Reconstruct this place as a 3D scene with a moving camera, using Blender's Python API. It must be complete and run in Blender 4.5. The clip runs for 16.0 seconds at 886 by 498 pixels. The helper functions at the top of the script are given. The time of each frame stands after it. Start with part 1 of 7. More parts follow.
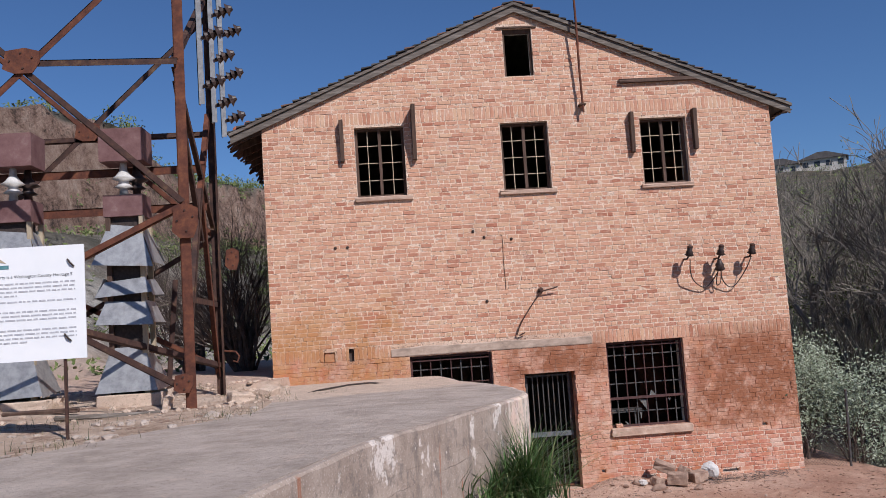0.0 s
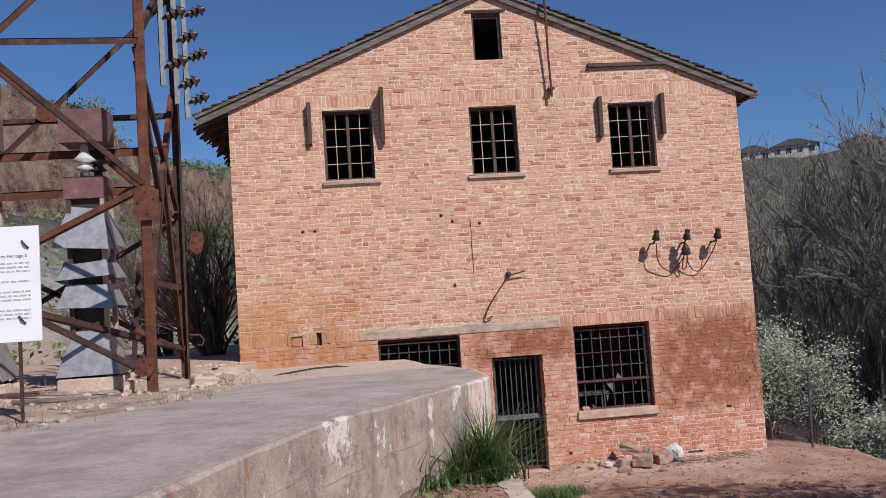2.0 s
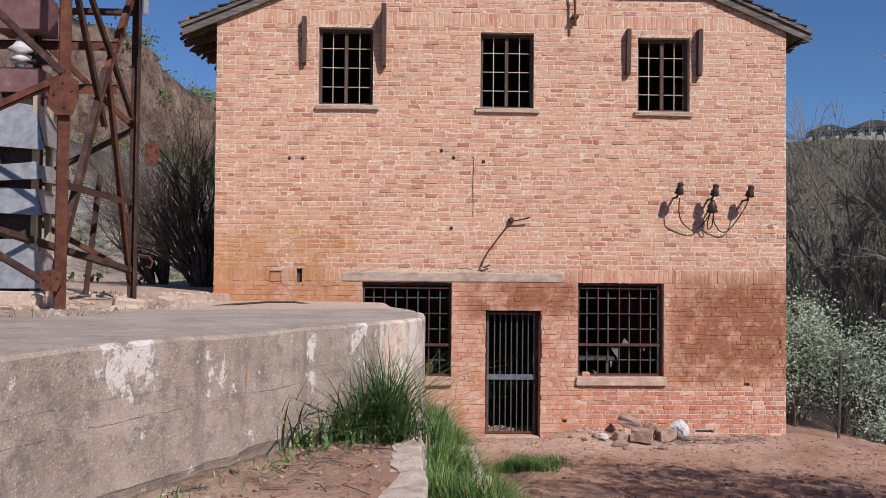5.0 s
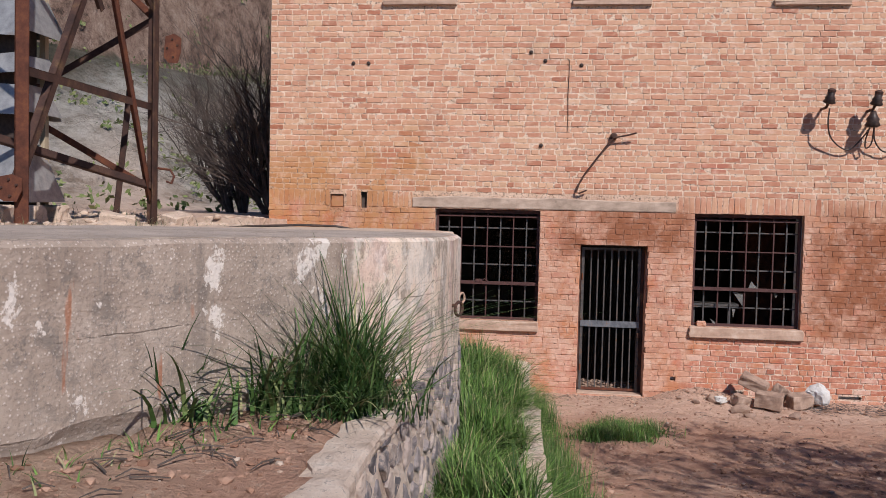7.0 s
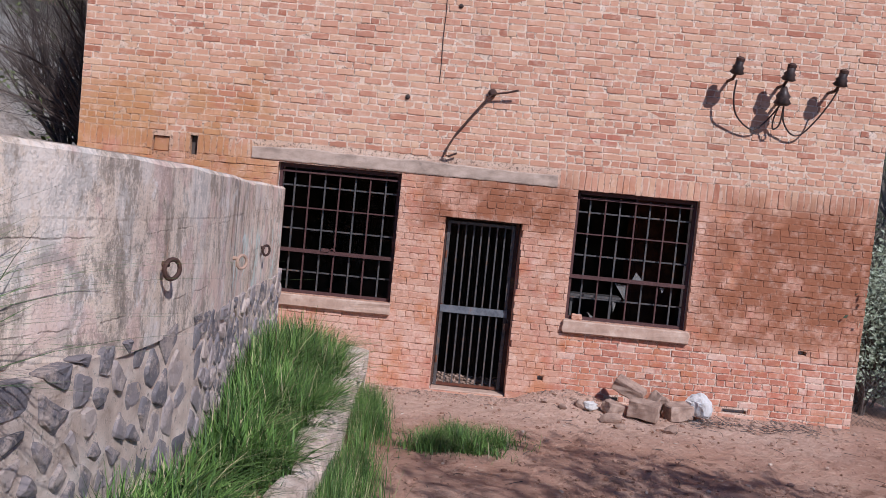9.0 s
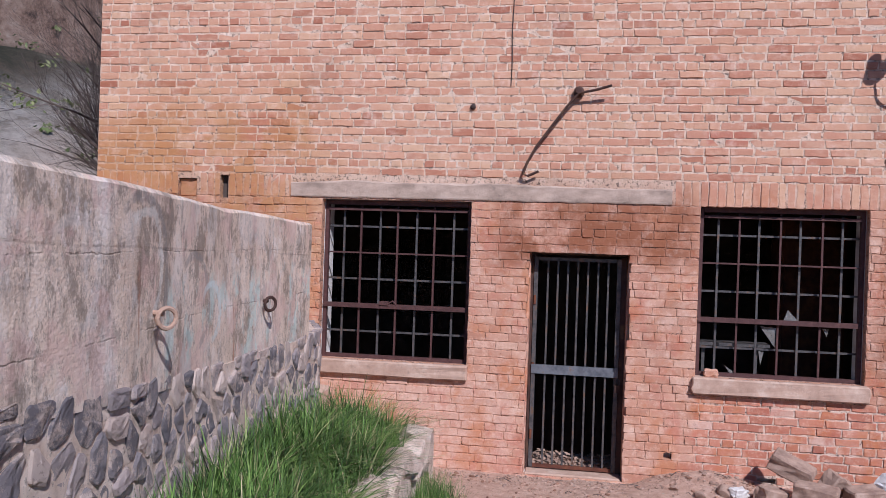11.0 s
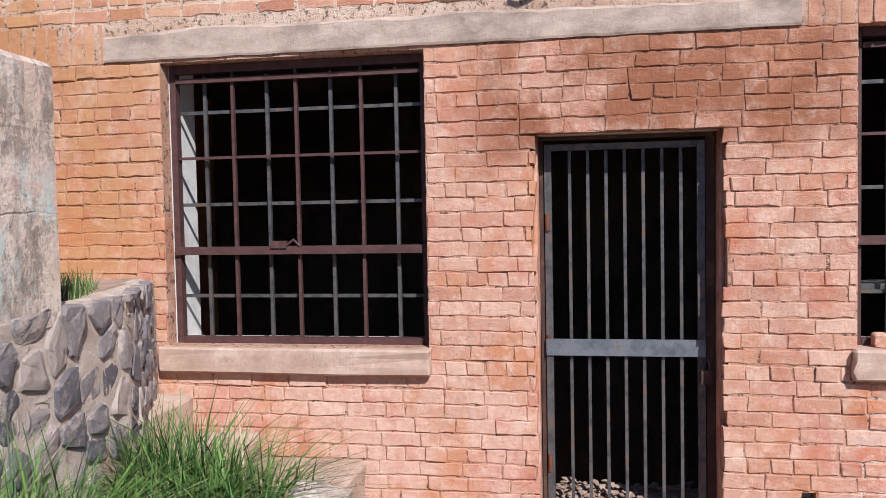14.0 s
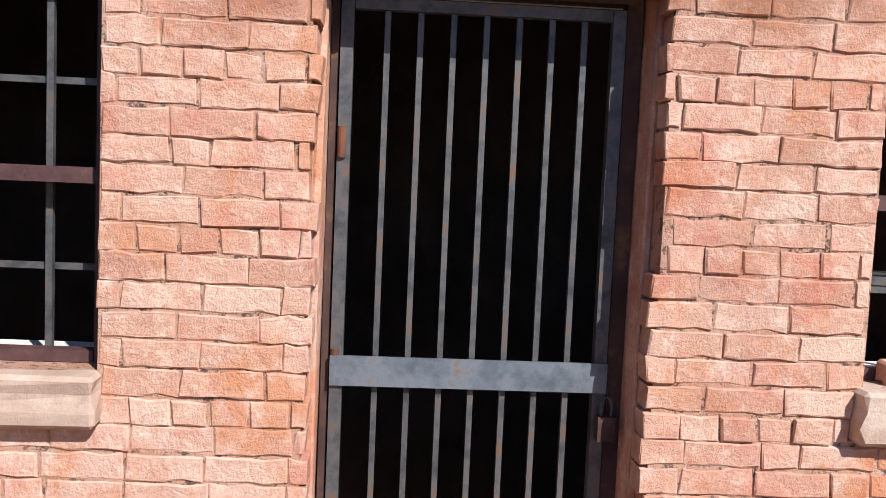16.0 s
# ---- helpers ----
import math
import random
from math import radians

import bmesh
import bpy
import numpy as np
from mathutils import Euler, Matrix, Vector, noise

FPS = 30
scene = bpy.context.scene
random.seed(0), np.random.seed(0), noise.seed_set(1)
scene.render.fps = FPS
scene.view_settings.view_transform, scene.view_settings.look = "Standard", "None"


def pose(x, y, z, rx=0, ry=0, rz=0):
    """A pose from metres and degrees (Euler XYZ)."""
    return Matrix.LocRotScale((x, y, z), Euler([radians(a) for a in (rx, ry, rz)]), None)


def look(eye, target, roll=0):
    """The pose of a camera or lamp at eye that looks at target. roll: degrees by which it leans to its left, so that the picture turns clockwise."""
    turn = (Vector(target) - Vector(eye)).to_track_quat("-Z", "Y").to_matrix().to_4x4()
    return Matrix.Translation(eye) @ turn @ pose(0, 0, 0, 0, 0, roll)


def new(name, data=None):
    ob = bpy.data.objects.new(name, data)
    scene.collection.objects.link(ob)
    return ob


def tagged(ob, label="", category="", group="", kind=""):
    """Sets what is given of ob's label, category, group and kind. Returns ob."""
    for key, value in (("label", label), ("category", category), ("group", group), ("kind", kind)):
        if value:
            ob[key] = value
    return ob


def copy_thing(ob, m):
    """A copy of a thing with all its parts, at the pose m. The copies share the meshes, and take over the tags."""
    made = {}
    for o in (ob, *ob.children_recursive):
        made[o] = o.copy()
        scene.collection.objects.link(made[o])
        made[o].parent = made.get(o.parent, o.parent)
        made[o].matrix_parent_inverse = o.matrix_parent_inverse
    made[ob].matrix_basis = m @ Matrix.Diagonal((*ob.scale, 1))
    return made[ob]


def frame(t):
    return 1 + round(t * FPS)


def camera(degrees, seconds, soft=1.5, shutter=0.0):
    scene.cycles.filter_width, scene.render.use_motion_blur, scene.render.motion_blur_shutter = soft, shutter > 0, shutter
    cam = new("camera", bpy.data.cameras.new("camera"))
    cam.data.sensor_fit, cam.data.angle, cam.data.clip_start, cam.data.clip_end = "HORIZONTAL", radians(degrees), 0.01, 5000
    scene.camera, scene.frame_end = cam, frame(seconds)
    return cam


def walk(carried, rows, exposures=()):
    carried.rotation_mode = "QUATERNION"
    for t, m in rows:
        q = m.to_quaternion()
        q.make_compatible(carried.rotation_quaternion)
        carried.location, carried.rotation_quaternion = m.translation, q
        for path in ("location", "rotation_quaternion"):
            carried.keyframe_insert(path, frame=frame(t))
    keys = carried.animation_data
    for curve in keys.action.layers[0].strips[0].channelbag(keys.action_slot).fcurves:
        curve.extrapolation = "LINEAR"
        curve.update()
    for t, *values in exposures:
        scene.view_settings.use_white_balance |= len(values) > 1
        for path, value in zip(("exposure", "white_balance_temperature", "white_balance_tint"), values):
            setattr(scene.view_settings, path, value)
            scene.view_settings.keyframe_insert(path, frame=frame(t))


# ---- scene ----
cam = camera(54.7, 16.0, soft=0.8)
PATH = [
    (0, (-2.987, -15.598, 3.145), (-2.835, -13.612, 3.316), -3.8),
    (0.5, (-2.971, -15.537, 3.141), (-2.932, -13.544, 3.309), -5.5),
    (1, (-2.95, -15.554, 3.147), (-2.949, -13.56, 3.3), -6.3),
    (1.5, (-2.902, -15.603, 3.136), (-2.799, -13.612, 3.29), -6.1),
    (2, (-2.855, -15.601, 3.112), (-2.648, -13.616, 3.245), -3.8),
    (2.5, (-2.774, -15.495, 3.045), (-2.504, -13.517, 3.172), -1.2),
    (3, (-2.576, -15.4, 3.001), (-2.145, -13.447, 3.042), -0.9),
    (3.5, (-2.327, -15.167, 2.976), (-2.026, -13.19, 2.933), 2.6),
    (4, (-2.154, -14.787, 2.917), (-1.896, -12.806, 2.824), 6.5),
    (4.5, (-1.938, -14.513, 2.883), (-1.858, -12.516, 2.79), 2.9),
    (4.7, (-1.825, -14.444, 2.862), (-1.728, -12.447, 2.906), 0.8),
    (6.8, (-1.027, -12.341, 2.573), (-1.249, -10.354, 2.529), 1.7),
    (7, (-0.961, -12.141, 2.574), (-1.196, -10.157, 2.479), 1.3),
    (7.5, (-0.782, -11.618, 2.529), (-1.001, -9.641, 2.316), 2.4),
    (8, (-0.588, -11.073, 2.452), (-0.674, -9.091, 2.2), 3.8),
    (8.5, (-0.397, -10.704, 2.478), (-0.454, -8.714, 2.282), 5.8),
    (8.7, (-0.325, -10.548, 2.424), (-0.364, -8.555, 2.271), 5.6),
    (10.8, (0.098, -8.33, 2.206), (-0.14, -6.346, 2.141), 3.2),
    (11, (0.153, -8.132, 2.147), (-0.198, -6.163, 2.138), 1.9),
    (11.5, (0.135, -7.502, 2.1), (-0.192, -5.53, 2.049), 2.3),
    (12, (0.165, -6.969, 2.037), (-0.159, -4.999, 1.923), 2.0),
    (12.3, (0.14, -6.539, 1.957), (-0.054, -4.551, 1.853), 1.0),
    (12.5, (0.099, -6.287, 1.929), (-0.146, -4.306, 1.793), 1.2),
    (13, (-0.009, -5.645, 1.858), (-0.387, -3.69, 1.676), 1.0),
    (13.5, (-0.1, -5.014, 1.789), (-0.432, -3.053, 1.579), 0.0),
    (14, (-0.133, -4.416, 1.729), (-0.495, -2.451, 1.638), -1.1),
    (14.3, (-0.215, -4.099, 1.654), (-0.498, -2.123, 1.536), 1.3),
    (14.5, (-0.167, -3.812, 1.676), (-0.372, -1.831, 1.492), 0.8),
    (15, (-0.108, -3.253, 1.709), (-0.203, -1.272, 1.457), 0.1),
    (15.5, (-0.124, -2.788, 1.613), (-0.214, -0.797, 1.445), 1.7),
    (16, (-0.248, -2.309, 1.545), (-0.135, -0.318, 1.391), 2.5),
]
walk(cam, [(t, look(eye, target, roll)) for t, eye, target, roll in PATH],
     exposures=[(0.0, -0.12, 6150, 14), (2.5, -0.12, 6220, 14), (4.5, -0.06, 6250, 14), (7.0, -0.08, 6400, 13), (8.5, -0.08, 5800, 15), (11.0, -0.06, 5750, 19), (12.5, 0.03, 5880, 17), (14.0, 0.33, 5900, 10), (16.0, 0.66, 5900, 6)])

# ---- world, sun, exposure ----
SUN_DIR = Vector((0.60, -1.0, 1.02)).normalized()
world = bpy.data.worlds.new("sky_world")
scene.world = world
world.use_nodes = True
wnt = world.node_tree
sky = wnt.nodes.new("ShaderNodeTexSky")
sky.sky_type = "NISHITA"
sky.sun_disc = False
sky.sun_elevation = math.asin(SUN_DIR.z)
sky.sun_rotation = math.atan2(SUN_DIR.x, SUN_DIR.y)
sky.altitude = 1500
sky.air_density = 1.15
sky.dust_density = 0.0
sky.ozone_density = 10.0
wbg = wnt.nodes["Background"]
wbg.inputs["Strength"].default_value = 0.084
wnt.links.new(sky.outputs["Color"], wbg.inputs["Color"])
sun_lamp = bpy.data.lights.new("sun", "SUN")
sun_lamp.energy = 5.0
sun_lamp.angle = radians(0.53)
sun_lamp.color = (1.0, 0.955, 0.90)
sun_ob = new("sun", sun_lamp)
sun_ob.matrix_world = look(SUN_DIR * 60, (0, 0, 0))

# ---- materials ----


class Mat:
    """A small builder for procedural node materials."""

    def __init__(self, name, rough=0.85, metal=0.0):
        self.m = bpy.data.materials.new(name)
        self.m.use_nodes = True
        self.nt = self.m.node_tree
        self.b = self.nt.nodes["Principled BSDF"]
        self.b.inputs["Roughness"].default_value = rough
        self.b.inputs["Metallic"].default_value = metal
        self.b.inputs["Specular IOR Level"].default_value = 0.3
        self.pos = self.nt.nodes.new("ShaderNodeNewGeometry").outputs["Position"]

    def node(self, kind, **props):
        n = self.nt.nodes.new(kind)
        for k, v in props.items():
            setattr(n, k, v)
        return n

    def link(self, a, b):
        self.nt.links.new(a, b)

    def noise(self, scale, detail=4.0, rough=0.6, stretch=(1, 1, 1), shift=(0, 0, 0)):
        mp = self.node("ShaderNodeMapping")
        mp.inputs["Scale"].default_value = stretch
        mp.inputs["Location"].default_value = shift
        self.link(self.pos, mp.inputs["Vector"])
        n = self.node("ShaderNodeTexNoise")
        n.inputs["Scale"].default_value = scale
        n.inputs["Detail"].default_value = detail
        n.inputs["Roughness"].default_value = rough
        self.link(mp.outputs["Vector"], n.inputs["Vector"])
        return n.outputs["Fac"]

    def voronoi(self, scale, feature="F1", stretch=(1, 1, 1)):
        mp = self.node("ShaderNodeMapping")
        mp.inputs["Scale"].default_value = stretch
        self.link(self.pos, mp.inputs["Vector"])
        n = self.node("ShaderNodeTexVoronoi", feature=feature)
        n.inputs["Scale"].default_value = scale
        self.link(mp.outputs["Vector"], n.inputs["Vector"])
        return n.outputs["Distance"]

    def ramp(self, fac, stops):
        r = self.node("ShaderNodeValToRGB")
        els = r.color_ramp.elements
        while len(els) < len(stops):
            els.new(0.5)
        for e, (p, c) in zip(els, stops):
            e.position = p
            e.color = (*c, 1) if len(c) == 3 else c
        self.link(fac, r.inputs["Fac"])
        return r.outputs["Color"]

    def mix(self, a, b, fac, mode="MIX"):
        n = self.node("ShaderNodeMix", data_type="RGBA", blend_type=mode)
        for sock, v in ((n.inputs[6], a), (n.inputs[7], b), (n.inputs[0], fac)):
            if isinstance(v, (tuple, list)):
                sock.default_value = (*v, 1)
            elif isinstance(v, (int, float)):
                sock.default_value = v
            else:
                self.link(v, sock)
        return n.outputs[2]

    def math(self, op, a, b=0.0, clamp=False):
        n = self.node("ShaderNodeMath", operation=op, use_clamp=clamp)
        for sock, v in ((n.inputs[0], a), (n.inputs[1], b)):
            if isinstance(v, (int, float)):
                sock.default_value = v
            else:
                self.link(v, sock)
        return n.outputs[0]

    def step(self, fac, lo, hi):
        n = self.node("ShaderNodeMapRange", interpolation_type="SMOOTHSTEP")
        n.inputs["From Min"].default_value = lo
        n.inputs["From Max"].default_value = hi
        self.link(fac, n.inputs["Value"])
        return n.outputs["Result"]

    def rnd(self):
        """One number per object and per loose piece of a mesh."""
        oi = self.node("ShaderNodeObjectInfo").outputs["Random"]
        g = self.node("ShaderNodeNewGeometry").outputs["Random Per Island"]
        return self.math("FRACT", self.math("ADD", oi, g))

    def axis(self):
        s = self.node("ShaderNodeSeparateXYZ")
        self.link(self.pos, s.inputs[0])
        return s.outputs

    def color(self, c):
        if isinstance(c, tuple):
            self.b.inputs["Base Color"].default_value = (*c, 1)
        else:
            self.link(c, self.b.inputs["Base Color"])
        return self

    def bump(self, fac, strength=0.4, dist=0.01):
        n = self.node("ShaderNodeBump")
        n.inputs["Strength"].default_value = strength
        n.inputs["Distance"].default_value = dist
        self.link(fac, n.inputs["Height"])
        self.link(n.outputs["Normal"], self.b.inputs["Normal"])
        return self

    def roughness(self, fac, lo, hi):
        n = self.node("ShaderNodeMapRange")
        n.inputs["To Min"].default_value = lo
        n.inputs["To Max"].default_value = hi
        self.link(fac, n.inputs["Value"])
        self.link(n.outputs["Result"], self.b.inputs["Roughness"])
        return self


def wall_stains(m, c, amount=1.0):
    """Stains and bloom that run over bricks and joints alike, each with a ragged outline of its own."""
    ax = m.axis()
    zone = m.math("MULTIPLY", m.math("SUBTRACT", 1.0, m.step(m.math("ADD", ax[0], m.math("MULTIPLY", m.noise(2.1, 5, 0.7), 0.9)), -2.5, -1.7)), m.math("SUBTRACT", 1.0, m.step(m.math("ADD", ax[2], m.noise(1.3, 4)), 3.4, 4.6)))
    n1 = m.noise(1.5, 6, 0.7, shift=(4, 0, 2))
    c = m.mix(c, (0.46, 0.225, 0.085), m.math("MULTIPLY", zone, m.math("MULTIPLY", m.step(n1, 0.34, 0.54), 0.8 * amount)))
    low = m.math("SUBTRACT", 1.0, m.step(ax[2], 2.4, 3.0))
    n2 = m.noise(2.3, 6, 0.75, shift=(9, 0, 0))
    c = m.mix(c, (0.49, 0.185, 0.075), m.math("MULTIPLY", low, m.math("MULTIPLY", m.step(n2, 0.48, 0.64), 0.68 * amount)))
    n5 = m.noise(2.9, 6, 0.75, shift=(1, 3, 7))
    c = m.mix(c, (0.45, 0.13, 0.085), m.math("MULTIPLY", low, m.math("MULTIPLY", m.step(n5, 0.50, 0.64), 0.45 * amount)))
    east = m.math("MULTIPLY", m.step(m.math("ADD", ax[0], m.noise(1.7, 5)), 2.95, 3.5), m.step(m.math("ADD", ax[2], m.math("MULTIPLY", m.noise(1.4, 5), 0.7)), 1.1, 1.45))
    over = m.math("MULTIPLY", m.math("MULTIPLY", m.step(ax[0], -0.95, -0.55), m.math("SUBTRACT", 1.0, m.step(ax[0], 0.9, 1.2))), m.step(m.math("ADD", ax[2], m.math("MULTIPLY", m.noise(2.0, 5), 0.8)), 2.25, 2.55))
    c = m.mix(c, (0.27, 0.10, 0.048), m.math("MULTIPLY", m.math("MULTIPLY", low, m.math("MAXIMUM", east, over)), m.math("MULTIPLY", m.step(m.noise(2.6, 6, 0.7, shift=(3, 3, 1)), 0.32, 0.54), 0.95 * amount)))
    n6 = m.noise(1.1, 6, 0.7, shift=(6, 1, 5))
    c = m.mix(c, (0.20, 0.125, 0.09), m.math("MULTIPLY", m.step(n6, 0.54, 0.68), 0.2 * amount))
    n3 = m.noise(5.5, 7, 0.75, shift=(2, 2, 2))
    c = m.mix(c, (0.80, 0.63, 0.52), m.math("MULTIPLY", m.step(n3, 0.51, 0.66), m.math("ADD", 0.26 * amount, m.math("MULTIPLY", m.step(ax[2], 2.6, 3.4), 0.1 * amount))))
    return c


def box_mask(m, x0, x1, z0, z1, ragged=0.25, soft=0.12):
    """One inside a rectangle of the wall with a ragged outline."""
    ax = m.axis()
    dx = m.math("MULTIPLY", m.math("SUBTRACT", m.noise(3.1, 6, 0.75, shift=(1, 4, 2)), 0.5), ragged * 2)
    dz = m.math("MULTIPLY", m.math("SUBTRACT", m.noise(3.7, 6, 0.75, shift=(7, 1, 5)), 0.5), ragged * 2)
    x, z = m.math("ADD", ax[0], dx), m.math("ADD", ax[2], dz)
    k = m.math("MULTIPLY", m.step(x, x0 - soft, x0 + soft), m.math("SUBTRACT", 1.0, m.step(x, x1 - soft, x1 + soft)))
    return m.math("MULTIPLY", k, m.math("MULTIPLY", m.step(z, z0 - soft, z0 + soft), m.math("SUBTRACT", 1.0, m.step(z, z1 - soft, z1 + soft))))


def brick_colour(m):
    r = m.rnd()
    ax = m.axis()
    low = m.ramp(r, [(0.0, (0.45, 0.225, 0.148)), (0.15, (0.52, 0.285, 0.195)), (0.8, (0.555, 0.32, 0.228)), (1.0, (0.61, 0.39, 0.285))])
    high = m.ramp(r, [(0.0, (0.38, 0.145, 0.088)), (0.07, (0.45, 0.20, 0.125)), (0.22, (0.53, 0.268, 0.175)), (0.5, (0.565, 0.302, 0.197)),
                      (0.85, (0.585, 0.332, 0.215)), (1.0, (0.61, 0.385, 0.25))])
    hz = m.math("ADD", ax[2], m.math("MULTIPLY", m.noise(0.7, 3), 0.9))
    # smears of old mortar over the upper bricks
    smear = m.math("MULTIPLY", m.step(m.noise(8.5, 7, 0.78, stretch=(0.6, 1, 1.6), shift=(3, 7, 1)), 0.49, 0.64), 0.5)
    high = m.mix(high, (0.64, 0.42, 0.295), smear)
    c = m.mix(low, high, m.step(hz, 2.75, 3.1))
    # the bare band between the door and the eastern corner is rougher and redder
    bare = box_mask(m, 1.08, 9.0, -1.0, 0.82, 0.12, 0.03)
    c = m.mix(c, m.ramp(r, [(0.0, (0.36, 0.12, 0.075)), (0.5, (0.51, 0.20, 0.125)), (0.8, (0.53, 0.26, 0.175)), (1.0, (0.64, 0.47, 0.39))]), m.math("MULTIPLY", bare, 0.85))
    # two spots where the old red clay is bare
    spot = m.math("MAXIMUM", box_mask(m, -3.42, -2.82, 3.13, 3.40, 0.08, 0.03), box_mask(m, 1.12, 1.5, 3.14, 3.26, 0.06, 0.02))
    c = m.mix(c, (0.43, 0.145, 0.095), m.math("MULTIPLY", spot, 0.75))
    # the smooth old paint under the western window
    paint = box_mask(m, -9.0, -0.6, -1.0, 0.86, 0.25, 0.05)
    c = m.mix(c, (0.60, 0.37, 0.28), m.math("MULTIPLY", paint, 0.85))
    # flaking paint and rust on the lower wall
    base = m.math("SUBTRACT", 1.0, m.step(ax[2], 2.45, 2.7))
    c = m.mix(c, (0.72, 0.485, 0.365), m.math("MULTIPLY", base, m.math("MULTIPLY", m.step(m.noise(11, 7, 0.78, shift=(2, 9, 4)), 0.50, 0.60), 0.5)))
    c = m.mix(c, (0.47, 0.16, 0.085), m.math("MULTIPLY", base, m.math("MULTIPLY", m.step(m.noise(5.5, 7, 0.75, shift=(6, 6, 1)), 0.53, 0.64), 0.38)))
    c = m.mix(c, (0.16, 0.065, 0.045), m.math("MULTIPLY", base, m.math("MULTIPLY", m.step(m.noise(19, 7, 0.8, stretch=(0.7, 1, 1.5), shift=(1, 2, 8)), 0.60, 0.67), 0.6)))
    c = wall_stains(m, c)
    blot = m.noise(16, 6, 0.75)
    c = m.mix(c, (0.44, 0.19, 0.12), m.math("MULTIPLY", m.step(blot, 0.52, 0.70), 0.38))
    n4 = m.noise(60, 5, 0.78)
    c = m.mix(c, (0.15, 0.07, 0.05), m.math("MULTIPLY", m.step(n4, 0.61, 0.74), 0.45))
    return c


m = Mat("brick_clay", 0.92)
m.color(brick_colour(m)).bump(m.math("ADD", m.noise(85, 6, 0.75), m.math("MULTIPLY", m.noise(22, 5, 0.7), 2.6)), 0.65, 0.007)
BRICK = m.m

m = Mat("brick_mortar", 0.95)
c = m.ramp(m.noise(6, 6, 0.7), [(0.3, (0.62, 0.43, 0.31)), (0.52, (0.75, 0.565, 0.43)), (0.72, (0.86, 0.70, 0.57))])
ax = m.axis()
pale = box_mask(m, 1.08, 9.0, -1.0, 0.84, 0.12, 0.03)
c = m.mix(c, (0.72, 0.56, 0.46), m.math("MULTIPLY", pale, 0.5))
c = m.mix(c, (0.58, 0.32, 0.215), m.math("MULTIPLY", m.math("SUBTRACT", 1.0, pale), m.math("MULTIPLY", m.math("SUBTRACT", 1.0, m.step(ax[2], 2.4, 2.9)), 0.9)))
c = wall_stains(m, c, 0.7)
c = m.mix(c, (0.07, 0.042, 0.033), m.math("MULTIPLY", m.step(m.noise(26, 6, 0.8), 0.53, 0.60), 0.85))
m.color(c).bump(m.noise(48, 6, 0.8), 1.0, 0.016)
MORTAR = m.m

m = Mat("aged_concrete", 0.93)
ax = m.axis()
n1 = m.noise(2.3, 6, 0.7)
c = m.ramp(n1, [(0.32, (0.265, 0.20, 0.16)), (0.5, (0.375, 0.295, 0.24)), (0.68, (0.49, 0.395, 0.33))])
inner = m.step(m.math("ADD", ax[1], m.math("MULTIPLY", m.noise(1.9, 6, 0.75), 0.3)), -7.85, -7.72)
c = m.mix(c, m.ramp(m.noise(3.4, 7, 0.75, stretch=(1, 1, 0.5)), [(0.3, (0.52, 0.40, 0.30)), (0.48, (0.72, 0.575, 0.455)), (0.68, (0.84, 0.715, 0.60))]), inner)
# pits and exposed gravel on the outer face
agg = m.voronoi(58)
c = m.mix(c, (0.62, 0.53, 0.47), m.math("MULTIPLY", m.math("SUBTRACT", 1.0, m.step(agg, 0.12, 0.32)), m.math("SUBTRACT", 0.75, m.math("MULTIPLY", inner, 0.4))))
c = m.mix(c, (0.13, 0.10, 0.085), m.math("MULTIPLY", m.step(m.noise(52, 6, 0.85), 0.54, 0.64), 0.55))
# dark runs from the top edge and soot-coloured blooms
drip = m.noise(5.5, 7, 0.75, stretch=(1, 1, 0.16))
c = m.mix(c, (0.16, 0.135, 0.12), m.math("MULTIPLY", m.step(drip, 0.52, 0.64), 0.45))
mould = m.math("MULTIPLY", m.step(m.noise(7.5, 8, 0.82, shift=(8, 8, 2)), 0.50, 0.60), m.step(m.noise(1.1, 4, 0.6, shift=(2, 6, 1)), 0.42, 0.56))
c = m.mix(c, (0.13, 0.115, 0.105), m.math("MULTIPLY", mould, 0.55))
lime = m.math("MULTIPLY", m.step(m.noise(3.1, 7, 0.72, stretch=(1, 1, 0.7), shift=(7, 3, 1)), 0.585, 0.615), m.step(m.noise(19, 5, 0.7), 0.36, 0.48))
c = m.mix(c, (0.78, 0.70, 0.64), m.math("MULTIPLY", lime, 0.75))
c = m.mix(c, (0.36, 0.13, 0.06), m.math("MULTIPLY", m.step(m.noise(4.4, 5, 0.6, stretch=(1, 1, 0.16), shift=(1, 8, 3)), 0.66, 0.70), 0.7))
streak = m.step(m.noise(5.0, 8, 0.85, stretch=(1, 1, 0.55), shift=(9, 2, 6)), 0.485, 0.57)
c = m.mix(c, (0.21, 0.17, 0.135), m.math("MULTIPLY", inner, m.math("MULTIPLY", streak, 0.7)))
